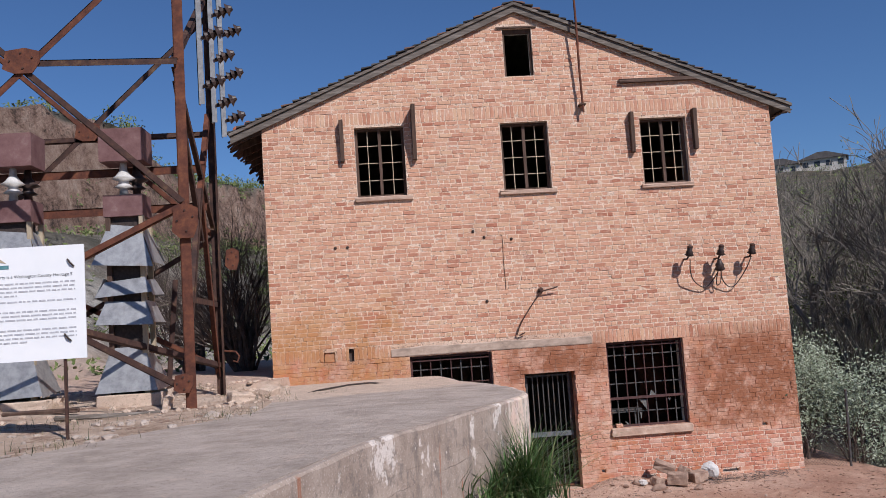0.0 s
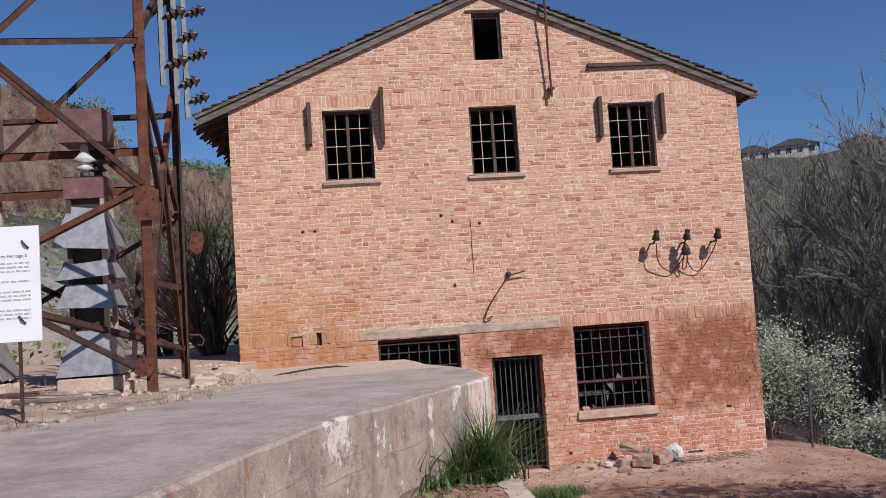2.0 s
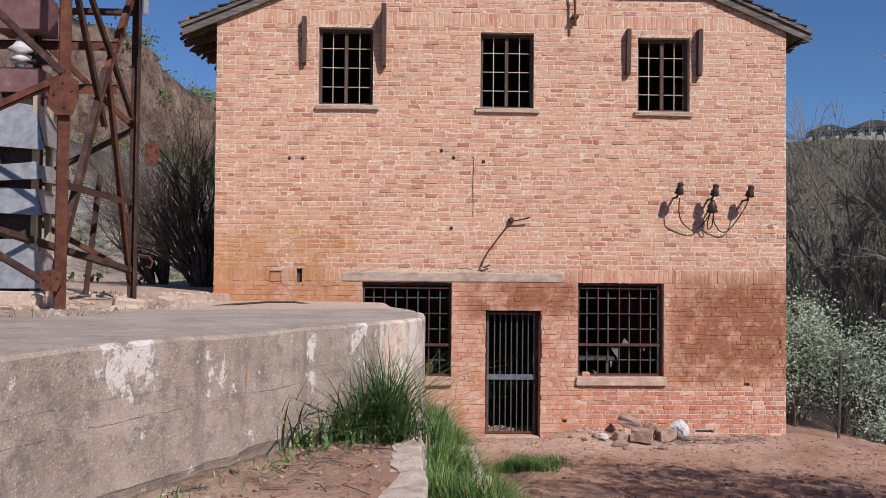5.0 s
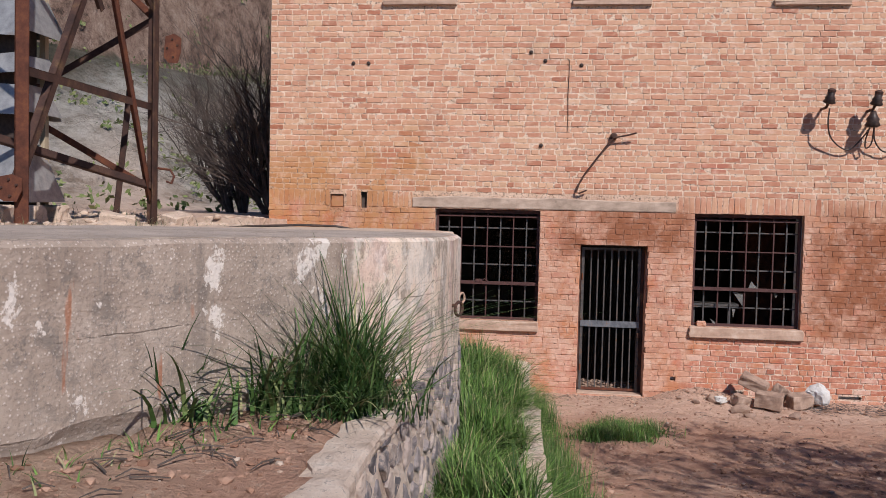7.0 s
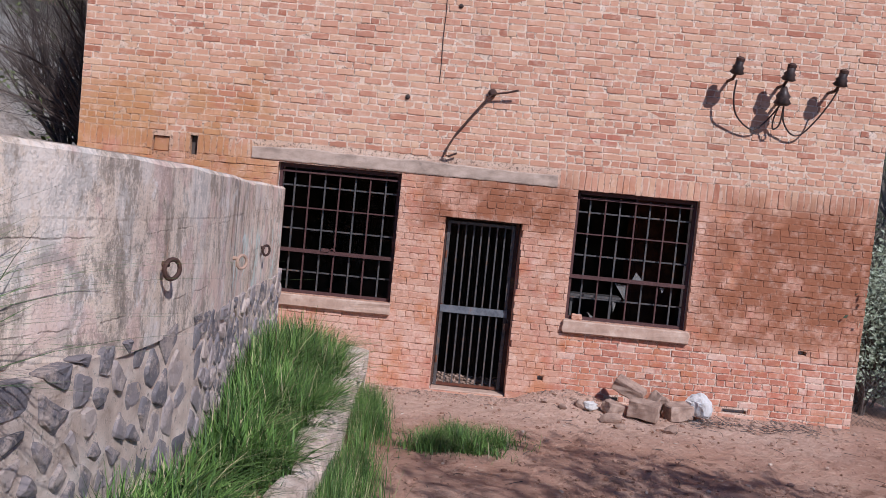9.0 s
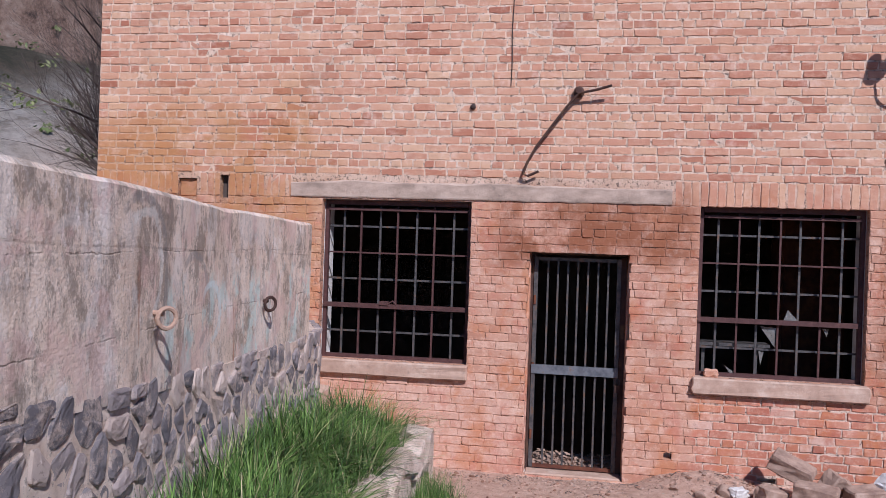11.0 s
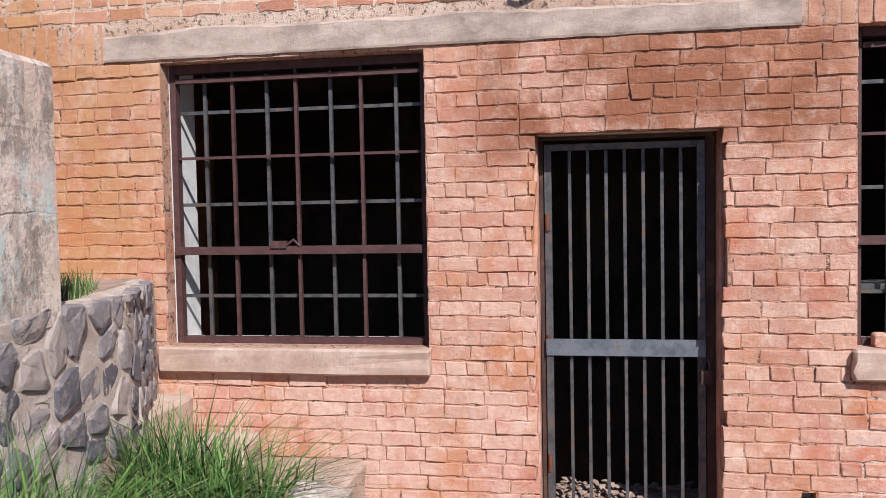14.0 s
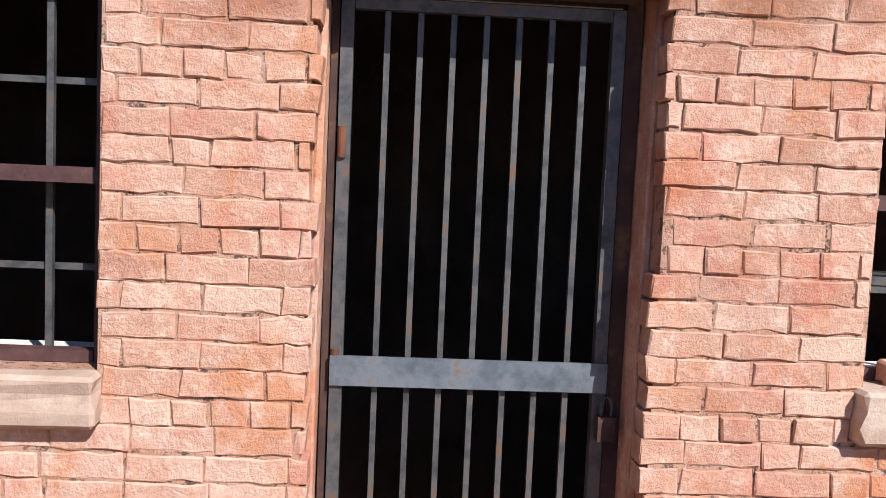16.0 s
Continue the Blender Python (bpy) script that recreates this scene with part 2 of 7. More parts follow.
# worn paint on the inner stretch: white, pale green and pink washes, and old sprayed arcs
wash = m.step(m.noise(2.6, 6, 0.75, stretch=(1, 1, 0.6), shift=(5, 5, 5)), 0.50, 0.60)
c = m.mix(c, (0.80, 0.74, 0.68), m.math("MULTIPLY", inner, m.math("MULTIPLY", wash, 0.42)))
low = m.math("SUBTRACT", 1.0, m.step(m.math("ADD", ax[2], m.math("MULTIPLY", m.noise(4, 5, 0.7), 0.3)), 2.0, 2.15))
teal = m.math("MULTIPLY", m.step(m.noise(3.4, 6, 0.7, stretch=(1, 1, 0.6), shift=(11, 2, 4)), 0.50, 0.58), m.step(ax[1], -5.2, -4.3))
c = m.mix(c, (0.52, 0.70, 0.66), m.math("MULTIPLY", low, m.math("MULTIPLY", teal, 0.55)))
pink = m.step(m.noise(2.9, 5, 0.65, shift=(3, 12, 4)), 0.52, 0.60)
c = m.mix(c, (0.66, 0.44, 0.38), m.math("MULTIPLY", inner, m.math("MULTIPLY", pink, 0.45)))
for cy, cz, rad, col, k in ((-4.83, 1.98, 0.33, (0.24, 0.22, 0.21), 0.6), (-4.80, 2.02, 0.23, (0.70, 0.68, 0.62), 0.6), (-4.05, 1.80, 0.26, (0.26, 0.25, 0.24), 0.5),
                            (-3.75, 1.74, 0.16, (0.66, 0.74, 0.72), 0.6), (-7.35, 1.86, 0.15, (0.28, 0.24, 0.22), 0.5), (-5.45, 2.0, 0.2, (0.72, 0.66, 0.6), 0.4)):
    dy, dz = m.math("ADD", ax[1], -cy), m.math("ADD", ax[2], -cz)
    d = m.math("SQRT", m.math("ADD", m.math("MULTIPLY", dy, dy), m.math("MULTIPLY", dz, dz)))
    d = m.math("ABSOLUTE", m.math("ADD", d, m.math("ADD", m.math("MULTIPLY", m.noise(5, 4), 0.08), -rad - 0.04)))
    arc = m.math("MULTIPLY", m.math("SUBTRACT", 1.0, m.step(d, 0.012, 0.028)), m.step(m.math("ADD", dy, m.math("MULTIPLY", dz, 0.6)), -0.12, 0.0))
    c = m.mix(c, col, m.math("MULTIPLY", arc, m.math("MULTIPLY", m.step(m.noise(14, 5, 0.7), 0.36, 0.5), k)))
# form-board seams
seams = None
for z0 in (2.075, 1.745):
    d = m.math("ABSOLUTE", m.math("ADD", m.math("ADD", ax[2], -z0), m.math("MULTIPLY", m.math("ADD", m.noise(6, 6, 0.75), -0.5), 0.05)))
    line = m.math("SUBTRACT", 1.0, m.step(d, 0.001, 0.005))
    seams = line if seams is None else m.math("MAXIMUM", seams, line)
seams = m.math("MULTIPLY", seams, m.step(m.noise(3.2, 6, 0.75, shift=(4, 4, 4)), 0.46, 0.58))
c = m.mix(c, (0.17, 0.13, 0.105), m.math("MULTIPLY", seams, 0.6))
rough = m.math("ADD", m.noise(60, 7, 0.85), m.math("MULTIPLY", agg, -0.5))
m.color(c).bump(m.math("SUBTRACT", m.math("ADD", rough, m.math("MULTIPLY", m.noise(24, 6, 0.8), 0.5)), seams), 0.6, 0.008)
CONCRETE = m.m

m = Mat("slab_concrete", 0.94)
ax = m.axis()
c = m.ramp(m.noise(2.6, 7, 0.75), [(0.32, (0.33, 0.265, 0.215)), (0.5, (0.46, 0.375, 0.315)), (0.68, (0.58, 0.485, 0.415))])
far_end = m.math("ADD", m.math("ADD", m.math("MULTIPLY", ax[0], -0.45), ax[1]), m.math("MULTIPLY", m.noise(1.1, 7, 0.75), 2.2))
c = m.mix(c, m.ramp(m.noise(5, 7, 0.78), [(0.35, (0.50, 0.365, 0.27)), (0.6, (0.70, 0.54, 0.42))]), m.math("MULTIPLY", m.step(far_end, -3.1, -2.5), 0.85))
c = m.mix(c, (0.64, 0.50, 0.40), m.math("MULTIPLY", m.step(m.noise(7, 7, 0.8, shift=(3, 3, 0)), 0.54, 0.64), 0.5))
c = m.mix(c, (0.15, 0.12, 0.10), m.math("MULTIPLY", m.step(m.noise(30, 6, 0.85), 0.54, 0.64), 0.6))
m.color(c).bump(m.math("ADD", m.noise(60, 6, 0.8), m.noise(14, 6, 0.75)), 0.9, 0.014)
SLAB = m.m

m = Mat("sandstone_cement", 0.92)
c = m.ramp(m.noise(5, 6, 0.7), [(0.3, (0.35, 0.23, 0.17)), (0.52, (0.47, 0.325, 0.245)), (0.7, (0.58, 0.45, 0.36))])
c = m.mix(c, (0.2, 0.15, 0.12), m.math("MULTIPLY", m.step(m.noise(11, 6, 0.7), 0.56, 0.74), 0.6))
m.color(c).bump(m.noise(55, 6, 0.75), 0.55, 0.008)
SILL = m.m

m = Mat("lintel_cement", 0.93)
c = m.ramp(m.noise(4, 6, 0.7, stretch=(0.5, 1, 1)), [(0.35, (0.22, 0.165, 0.13)), (0.5, (0.40, 0.30, 0.235)), (0.68, (0.56, 0.43, 0.345))])
c = m.mix(c, (0.14, 0.11, 0.09), m.math("MULTIPLY", m.step(m.noise(14, 6, 0.7), 0.56, 0.74), 0.5))
m.color(c).bump(m.noise(45, 6, 0.75), 0.55, 0.01)
LINTEL = m.m

m = Mat("volcanic_stone", 0.85)
r = m.rnd()
c = m.ramp(r, [(0.0, (0.13, 0.12, 0.13)), (0.35, (0.23, 0.205, 0.21)), (0.65, (0.33, 0.28, 0.27)), (0.85, (0.44, 0.355, 0.315)), (1.0, (0.56, 0.46, 0.40))])
c = m.mix(c, (0.55, 0.44, 0.37), m.math("MULTIPLY", m.step(m.noise(6, 8, 0.82), 0.48, 0.60), 0.75))
c = m.mix(c, (0.05, 0.045, 0.045), m.math("MULTIPLY", m.step(m.noise(55, 5, 0.7), 0.56, 0.72), 0.55))
m.color(c).bump(m.noise(26, 8, 0.8), 0.9, 0.02)
STONE = m.m

m = Mat("stone_mortar", 0.95)
c = m.ramp(m.noise(7, 6, 0.7), [(0.32, (0.46, 0.345, 0.27)), (0.5, (0.68, 0.54, 0.44)), (0.68, (0.80, 0.68, 0.58))])
c = m.mix(c, (0.11, 0.085, 0.07), m.math("MULTIPLY", m.step(m.noise(28, 6, 0.8), 0.54, 0.64), 0.6))
m.color(c).bump(m.math("ADD", m.noise(30, 7, 0.8), m.math("MULTIPLY", m.noise(7, 5, 0.7), 1.5)), 0.9, 0.022)
STONE_MORTAR = m.m


m = Mat("red_dirt", 0.97)
ax = m.axis()
n1 = m.noise(0.8, 6, 0.7)
c = m.ramp(n1, [(0.3, (0.34, 0.18, 0.12)), (0.5, (0.49, 0.285, 0.20)), (0.7, (0.60, 0.40, 0.295))])
tan = m.ramp(m.noise(1.2, 6, 0.7), [(0.3, (0.42, 0.29, 0.205)), (0.52, (0.57, 0.425, 0.32)), (0.7, (0.68, 0.55, 0.44))])
c = m.mix(tan, c, m.step(m.math("ADD", ax[0], m.math("MULTIPLY", m.noise(0.5, 3), 1.5)), -2.7, -1.1))
c = m.mix(c, (0.19, 0.085, 0.05), m.math("MULTIPLY", m.step(m.noise(3.2, 6, 0.75), 0.51, 0.64), 0.7))
c = m.mix(c, (0.60, 0.43, 0.32), m.math("MULTIPLY", m.step(m.noise(14, 6, 0.75), 0.52, 0.66), 0.6))
c = m.mix(c, (0.13, 0.075, 0.05), m.math("MULTIPLY", m.step(m.noise(45, 5, 0.8), 0.58, 0.70), 0.65))
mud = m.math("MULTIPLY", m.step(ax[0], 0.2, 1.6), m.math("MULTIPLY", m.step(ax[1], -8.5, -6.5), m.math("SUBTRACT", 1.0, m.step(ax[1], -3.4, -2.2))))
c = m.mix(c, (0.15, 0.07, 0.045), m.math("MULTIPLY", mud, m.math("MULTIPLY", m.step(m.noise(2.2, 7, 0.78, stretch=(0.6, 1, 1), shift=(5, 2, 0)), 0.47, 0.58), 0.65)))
sand = m.math("MULTIPLY", m.step(m.math("ADD", ax[1], m.math("MULTIPLY", m.noise(2.0, 6, 0.75), 1.4)), -1.2, -0.1), m.math("SUBTRACT", 1.0, m.step(ax[0], 3.5, 4.6)))
c = m.mix(c, m.ramp(m.noise(9, 7, 0.78), [(0.35, (0.46, 0.29, 0.21)), (0.55, (0.66, 0.46, 0.355)), (0.7, (0.74, 0.56, 0.45))]), m.math("MULTIPLY", sand, 0.75))
# far country: scrub-covered slopes and bare banks
far = m.step(m.math("ABSOLUTE", m.math("ADD", ax[0], 0.0)), 9.0, 16.0)
fary = m.step(ax[1], 7.0, 14.0)
farm = m.math("MAXIMUM", far, fary)
scrub = m.ramp(m.noise(0.32, 8, 0.8), [(0.35, (0.20, 0.14, 0.10)), (0.47, (0.12, 0.10, 0.068)), (0.58, (0.066, 0.064, 0.04)), (0.75, (0.035, 0.04, 0.022))])
bank = m.ramp(m.noise(0.25, 6, 0.75), [(0.3, (0.34, 0.29, 0.23)), (0.6, (0.50, 0.45, 0.38)), (0.8, (0.32, 0.17, 0.125))])
sl = m.node("ShaderNodeSeparateXYZ")
m.link(m.node("ShaderNodeNewGeometry").outputs["Normal"], sl.inputs[0])
rock = m.ramp(m.noise(0.9, 10, 0.85, stretch=(1, 1, 0.7)), [(0.38, (0.07, 0.047, 0.037)), (0.46, (0.28, 0.175, 0.13)), (0.55, (0.43, 0.295, 0.225)), (0.68, (0.58, 0.46, 0.37))])
fc = m.mix(scrub, bank, m.math("MULTIPLY", m.math("MULTIPLY", m.step(m.noise(0.09, 5, 0.6, shift=(2, 5, 0)), 0.50, 0.60), 0.8), m.math("SUBTRACT", 1.0, m.step(ax[0], -2.0, 6.0))))
chalk = m.math("MULTIPLY", m.math("MULTIPLY", m.step(ax[1], 5.0, 8.0), m.math("SUBTRACT", 1.0, m.step(ax[1], 16.0, 23.0))), m.math("SUBTRACT", 1.0, m.step(ax[0], -8.0, -5.5)))
chalk = m.math("MULTIPLY", m.math("MULTIPLY", chalk, m.step(ax[0], -18.0, -15.0)), m.step(m.noise(0.45, 7, 0.75, shift=(4, 1, 0)), 0.34, 0.50))
fc = m.mix(fc, m.ramp(m.noise(1.6, 8, 0.8), [(0.38, (0.36, 0.31, 0.25)), (0.5, (0.60, 0.54, 0.46)), (0.62, (0.76, 0.71, 0.63))]), chalk)
fc = m.mix(rock, fc, m.math("MAXIMUM", chalk, m.step(sl.outputs[2], 0.62, 0.80)))
c = m.mix(c, fc, farm)
m.color(c).bump(m.math("ADD", m.math("ADD", m.noise(22, 8, 0.8), m.math("MULTIPLY", m.noise(5, 6, 0.75), 2.4)), m.math("MULTIPLY", farm, m.math("MULTIPLY", m.noise(0.9, 9, 0.8), 30.0))), 1.0, 0.03)
DIRT = m.m

m = Mat("rusted_steel", 0.8, 0.25)
c = m.ramp(m.noise(7, 6, 0.7), [(0.25, (0.05, 0.022, 0.017)), (0.5, (0.13, 0.048, 0.03)), (0.7, (0.21, 0.08, 0.04)), (0.85, (0.32, 0.19, 0.09))])
m.color(c).bump(m.noise(60, 5, 0.7), 0.4, 0.004)
RUST = m.m
# dark rust, which also carries the shaded side of the tower braces as colour
m = Mat("dark_and_shaded_rust", 0.75, 0.3)
c = m.ramp(m.noise(6, 6, 0.7), [(0.3, (0.035, 0.022, 0.02)), (0.55, (0.085, 0.045, 0.035)), (0.8, (0.22, 0.14, 0.07))])
m.color(c).bump(m.noise(60, 5, 0.7), 0.4, 0.004)
DARKRUST = m.m
m = Mat("maroon_window_steel", 0.6, 0.1)
c = m.ramp(m.noise(18, 6, 0.7), [(0.3, (0.06, 0.028, 0.026)), (0.6, (0.10, 0.048, 0.044)), (0.8, (0.19, 0.10, 0.075))])
m.color(c).bump(m.noise(90, 4, 0.7), 0.3, 0.002)
MAROON = m.m
m = Mat("bare_grey_steel", 0.5, 0.35)
c = m.ramp(m.noise(16, 6, 0.7), [(0.35, (0.055, 0.053, 0.053)), (0.55, (0.115, 0.108, 0.105)), (0.68, (0.17, 0.095, 0.055))])
m.color(c).bump(m.noise(90, 4, 0.7), 0.25, 0.002)
STEEL = m.m
m = Mat("blued_plate", 0.42, 0.4)
m.color(m.ramp(m.noise(12, 6, 0.7), [(0.35, (0.11, 0.12, 0.135)), (0.6, (0.20, 0.215, 0.235)), (0.72, (0.22, 0.15, 0.10))])).bump(m.noise(90, 4, 0.7), 0.2, 0.002)
PLATE = m.m
m = Mat("galvanised_sheet", 0.45, 0.5)
c = m.ramp(m.noise(9, 6, 0.7), [(0.3, (0.24, 0.24, 0.245)), (0.6, (0.40, 0.40, 0.40)), (0.85, (0.52, 0.51, 0.48))])
c = m.mix(c, (0.25, 0.19, 0.14), m.math("MULTIPLY", m.step(m.noise(3, 5, 0.7), 0.60, 0.75), 0.5))
m.color(c).bump(m.noise(5, 3, 0.5), 0.3, 0.01)
GALV = m.m
m = Mat("dull_red_tank", 0.7, 0.1)
c = m.ramp(m.noise(6, 6, 0.7), [(0.3, (0.13, 0.062, 0.06)), (0.6, (0.20, 0.11, 0.105)), (0.85, (0.30, 0.21, 0.19))])
m.color(c).bump(m.noise(50, 4, 0.7), 0.3, 0.003)
TANK = m.m
m = Mat("weathered_wood", 0.9)
c = m.ramp(m.noise(6, 7, 0.75, stretch=(0.35, 0.35, 3)), [(0.3, (0.05, 0.042, 0.036)), (0.52, (0.15, 0.125, 0.105)), (0.75, (0.32, 0.285, 0.25))])
m.color(c).bump(m.noise(14, 6, 0.75, stretch=(0.4, 0.4, 4)), 0.6, 0.008)
WOOD = m.m
m = Mat("brown_timber", 0.88)
c = m.ramp(m.noise(8, 7, 0.75, stretch=(2, 2, 0.3)), [(0.3, (0.055, 0.034, 0.026)), (0.55, (0.105, 0.065, 0.048)), (0.8, (0.17, 0.12, 0.095))])
m.color(c).bump(m.noise(20, 6, 0.75, stretch=(3, 3, 0.3)), 0.6, 0.006)
TIMBER = m.m
m = Mat("pale_timber", 0.88)
c = m.ramp(m.noise(8, 7, 0.75, stretch=(2, 2, 0.3)), [(0.3, (0.30, 0.235, 0.16)), (0.6, (0.46, 0.38, 0.27)), (0.85, (0.56, 0.49, 0.38))])
m.color(c).bump(m.noise(20, 6, 0.75, stretch=(3, 3, 0.3)), 0.4, 0.004)
PALEWOOD = m.m
m = Mat("roof_shingle", 0.9)
r = m.rnd()
c = m.ramp(r, [(0.0, (0.03, 0.029, 0.03)), (0.5, (0.06, 0.056, 0.055)), (0.85, (0.11, 0.10, 0.095)), (1.0, (0.20, 0.10, 0.07))])
m.color(c).bump(m.noise(40, 5, 0.7), 0.4, 0.005)
SHINGLE = m.m
m = Mat("red_clay_tile", 0.85)
m.color(m.ramp(m.noise(12, 5, 0.7), [(0.3, (0.32, 0.085, 0.05)), (0.8, (0.46, 0.17, 0.10))])).bump(m.noise(40, 5, 0.7), 0.3, 0.004)
CLAYTILE = m.m
m = Mat("old_plaster", 0.9)
m.color(m.ramp(m.noise(5, 6, 0.7), [(0.3, (0.52, 0.48, 0.44)), (0.7, (0.74, 0.71, 0.67))])).bump(m.noise(30, 6, 0.7), 0.4, 0.006)
PLASTER = m.m
# dark tone puts the gloom of the unlit room into the colour
m = Mat("unlit_interior", 0.95)
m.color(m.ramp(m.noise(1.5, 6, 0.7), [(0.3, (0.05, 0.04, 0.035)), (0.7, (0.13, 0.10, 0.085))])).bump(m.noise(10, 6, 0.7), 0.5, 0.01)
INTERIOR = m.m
m = Mat("porcelain_brown", 0.45)
m.color(m.ramp(m.noise(14, 4, 0.6), [(0.35, (0.02, 0.014, 0.013)), (0.65, (0.07, 0.045, 0.038))]))
PORCELAIN = m.m
m = Mat("porcelain_white", 0.6)
m.color(m.ramp(m.noise(14, 4, 0.6), [(0.3, (0.45, 0.43, 0.40)), (0.7, (0.68, 0.66, 0.63))]))
WHITEPORC = m.m
m = Mat("black_cable", 0.6)
m.color(m.ramp(m.noise(30, 4, 0.6), [(0.3, (0.03, 0.022, 0.02)), (0.7, (0.07, 0.05, 0.042))]))
CABLE = m.m
m = Mat("white_sign_board", 0.55)
m.color(m.ramp(m.noise(3, 4, 0.6), [(0.3, (0.74, 0.75, 0.76)), (0.7, (0.80, 0.80, 0.80))]))
SIGNWHITE = m.m
m = Mat("sign_ink", 0.6)
m.color(m.ramp(m.noise(40, 2, 0.5), [(0.3, (0.05, 0.05, 0.06)), (0.7, (0.09, 0.09, 0.10))]))
INK = m.m
m = Mat("sign_grey_ink", 0.6)
m.color(m.ramp(m.noise(60, 2, 0.5), [(0.35, (0.36, 0.36, 0.38)), (0.65, (0.50, 0.50, 0.52))]))
GREYINK = m.m
m = Mat("sign_green_ink", 0.6)
m.color(m.ramp(m.noise(40, 2, 0.5), [(0.3, (0.08, 0.20, 0.22)), (0.7, (0.12, 0.26, 0.27))]))
GREENINK = m.m


def leaf_mat(name, stops, rough=0.6):
    q = Mat(name, rough)
    dark = tuple(v * 0.45 for v in stops[0][1])
    q.color(q.mix(q.ramp(q.rnd(), stops), dark, q.math("MULTIPLY", q.step(q.noise(3.5, 4, 0.7), 0.46, 0.62), 0.55)))
    q.b.inputs["Transmission Weight"].default_value = 0.0
    return q.m


GRASS = leaf_mat("grass_blade", [(0.0, (0.025, 0.055, 0.014)), (0.35, (0.066, 0.138, 0.028)), (0.65, (0.112, 0.215, 0.043)), (0.88, (0.185, 0.295, 0.072)), (0.95, (0.34, 0.31, 0.16)), (1.0, (0.46, 0.38, 0.23))])
REED = leaf_mat("reed_blade", [(0.0, (0.03, 0.075, 0.02)), (0.5, (0.07, 0.145, 0.035)), (0.85, (0.15, 0.225, 0.075)), (1.0, (0.34, 0.30, 0.16))])
DRYGRASS = leaf_mat("dry_weed", [(0.0, (0.05, 0.065, 0.03)), (0.4, (0.16, 0.15, 0.075)), (1.0, (0.36, 0.30, 0.19))])
SAGE = leaf_mat("sage_leaf", [(0.0, (0.13, 0.16, 0.095)), (0.5, (0.27, 0.31, 0.21)), (1.0, (0.44, 0.48, 0.37))])
BUD = leaf_mat("spring_leaf", [(0.0, (0.08, 0.11, 0.03)), (0.5, (0.14, 0.175, 0.055)), (1.0, (0.22, 0.23, 0.10))])
m = Mat("grey_bark", 0.9)
m.color(m.ramp(m.noise(5, 5, 0.7), [(0.3, (0.055, 0.045, 0.038)), (0.7, (0.15, 0.125, 0.105))])).bump(m.noise(20, 5, 0.7), 0.5, 0.01)
BARK = m.m
m = Mat("brown_twig", 0.9)
m.color(m.ramp(m.noise(5, 5, 0.7), [(0.35, (0.055, 0.042, 0.036)), (0.65, (0.14, 0.108, 0.092))]))
TWIG = m.m
m = Mat("pale_grey_bark", 0.9)
m.color(m.ramp(m.noise(2.5, 5, 0.7), [(0.3, (0.13, 0.11, 0.09)), (0.7, (0.30, 0.26, 0.215))]))
GREYBARK = m.m
m = Mat("grey_brush", 0.9)
m.color(m.ramp(m.rnd(), [(0.0, (0.09, 0.075, 0.06)), (0.4, (0.19, 0.165, 0.13)), (0.7, (0.32, 0.29, 0.235)), (0.86, (0.46, 0.42, 0.35)), (0.9, (0.16, 0.20, 0.07)), (1.0, (0.20, 0.25, 0.09))]))
GREYTWIG = m.m
m = Mat("river_water", 0.12)
m.color(m.ramp(m.noise(0.6, 4, 0.6), [(0.3, (0.07, 0.06, 0.045)), (0.7, (0.12, 0.10, 0.075))])).bump(m.noise(3, 5, 0.6), 0.35, 0.03)
WATER = m.m
m = Mat("chalky_block", 0.95)
m.color(m.ramp(m.noise(8, 6, 0.7), [(0.3, (0.20, 0.13, 0.10)), (0.55, (0.36, 0.25, 0.19)), (0.8, (0.52, 0.40, 0.33))])).bump(m.noise(40, 6, 0.75), 0.6, 0.01)
BLOCK = m.m
m = Mat("red_clod", 0.97)
m.color(m.ramp(m.rnd(), [(0.0, (0.17, 0.085, 0.055)), (0.5, (0.30, 0.17, 0.115)), (0.9, (0.40, 0.25, 0.18)), (1.0, (0.52, 0.42, 0.34))])).bump(m.noise(40, 6, 0.75), 0.6, 0.01)
CLOD = m.m
m = Mat("white_quartz", 0.85)
m.color(m.ramp(m.noise(10, 6, 0.7), [(0.3, (0.46, 0.44, 0.42)), (0.7, (0.72, 0.70, 0.68))])).bump(m.noise(25, 6, 0.75), 0.8, 0.02)
QUARTZ = m.m
m = Mat("dirty_glass", 0.25)
m.b.inputs["Transmission Weight"].default_value = 0.6
m.color(m.ramp(m.noise(20, 5, 0.7), [(0.3, (0.28, 0.27, 0.25)), (0.7, (0.46, 0.45, 0.42))]))
GLASS = m.m
m = Mat("house_stucco", 0.85)
m.color(m.ramp(m.noise(0.5, 5, 0.6), [(0.3, (0.42, 0.38, 0.34)), (0.7, (0.60, 0.57, 0.53))]))
STUCCO = m.m
m = Mat("house_roof", 0.85)
m.color(m.ramp(m.noise(0.5, 5, 0.6), [(0.3, (0.07, 0.065, 0.065)), (0.7, (0.14, 0.125, 0.12))]))
HOUSEROOF = m.m
m = Mat("house_glass", 0.15)
m.color(m.ramp(m.noise(0.5, 5, 0.6), [(0.3, (0.03, 0.035, 0.04)), (0.7, (0.06, 0.065, 0.075))]))
HOUSEGLASS = m.m

# ---- mesh helpers ----


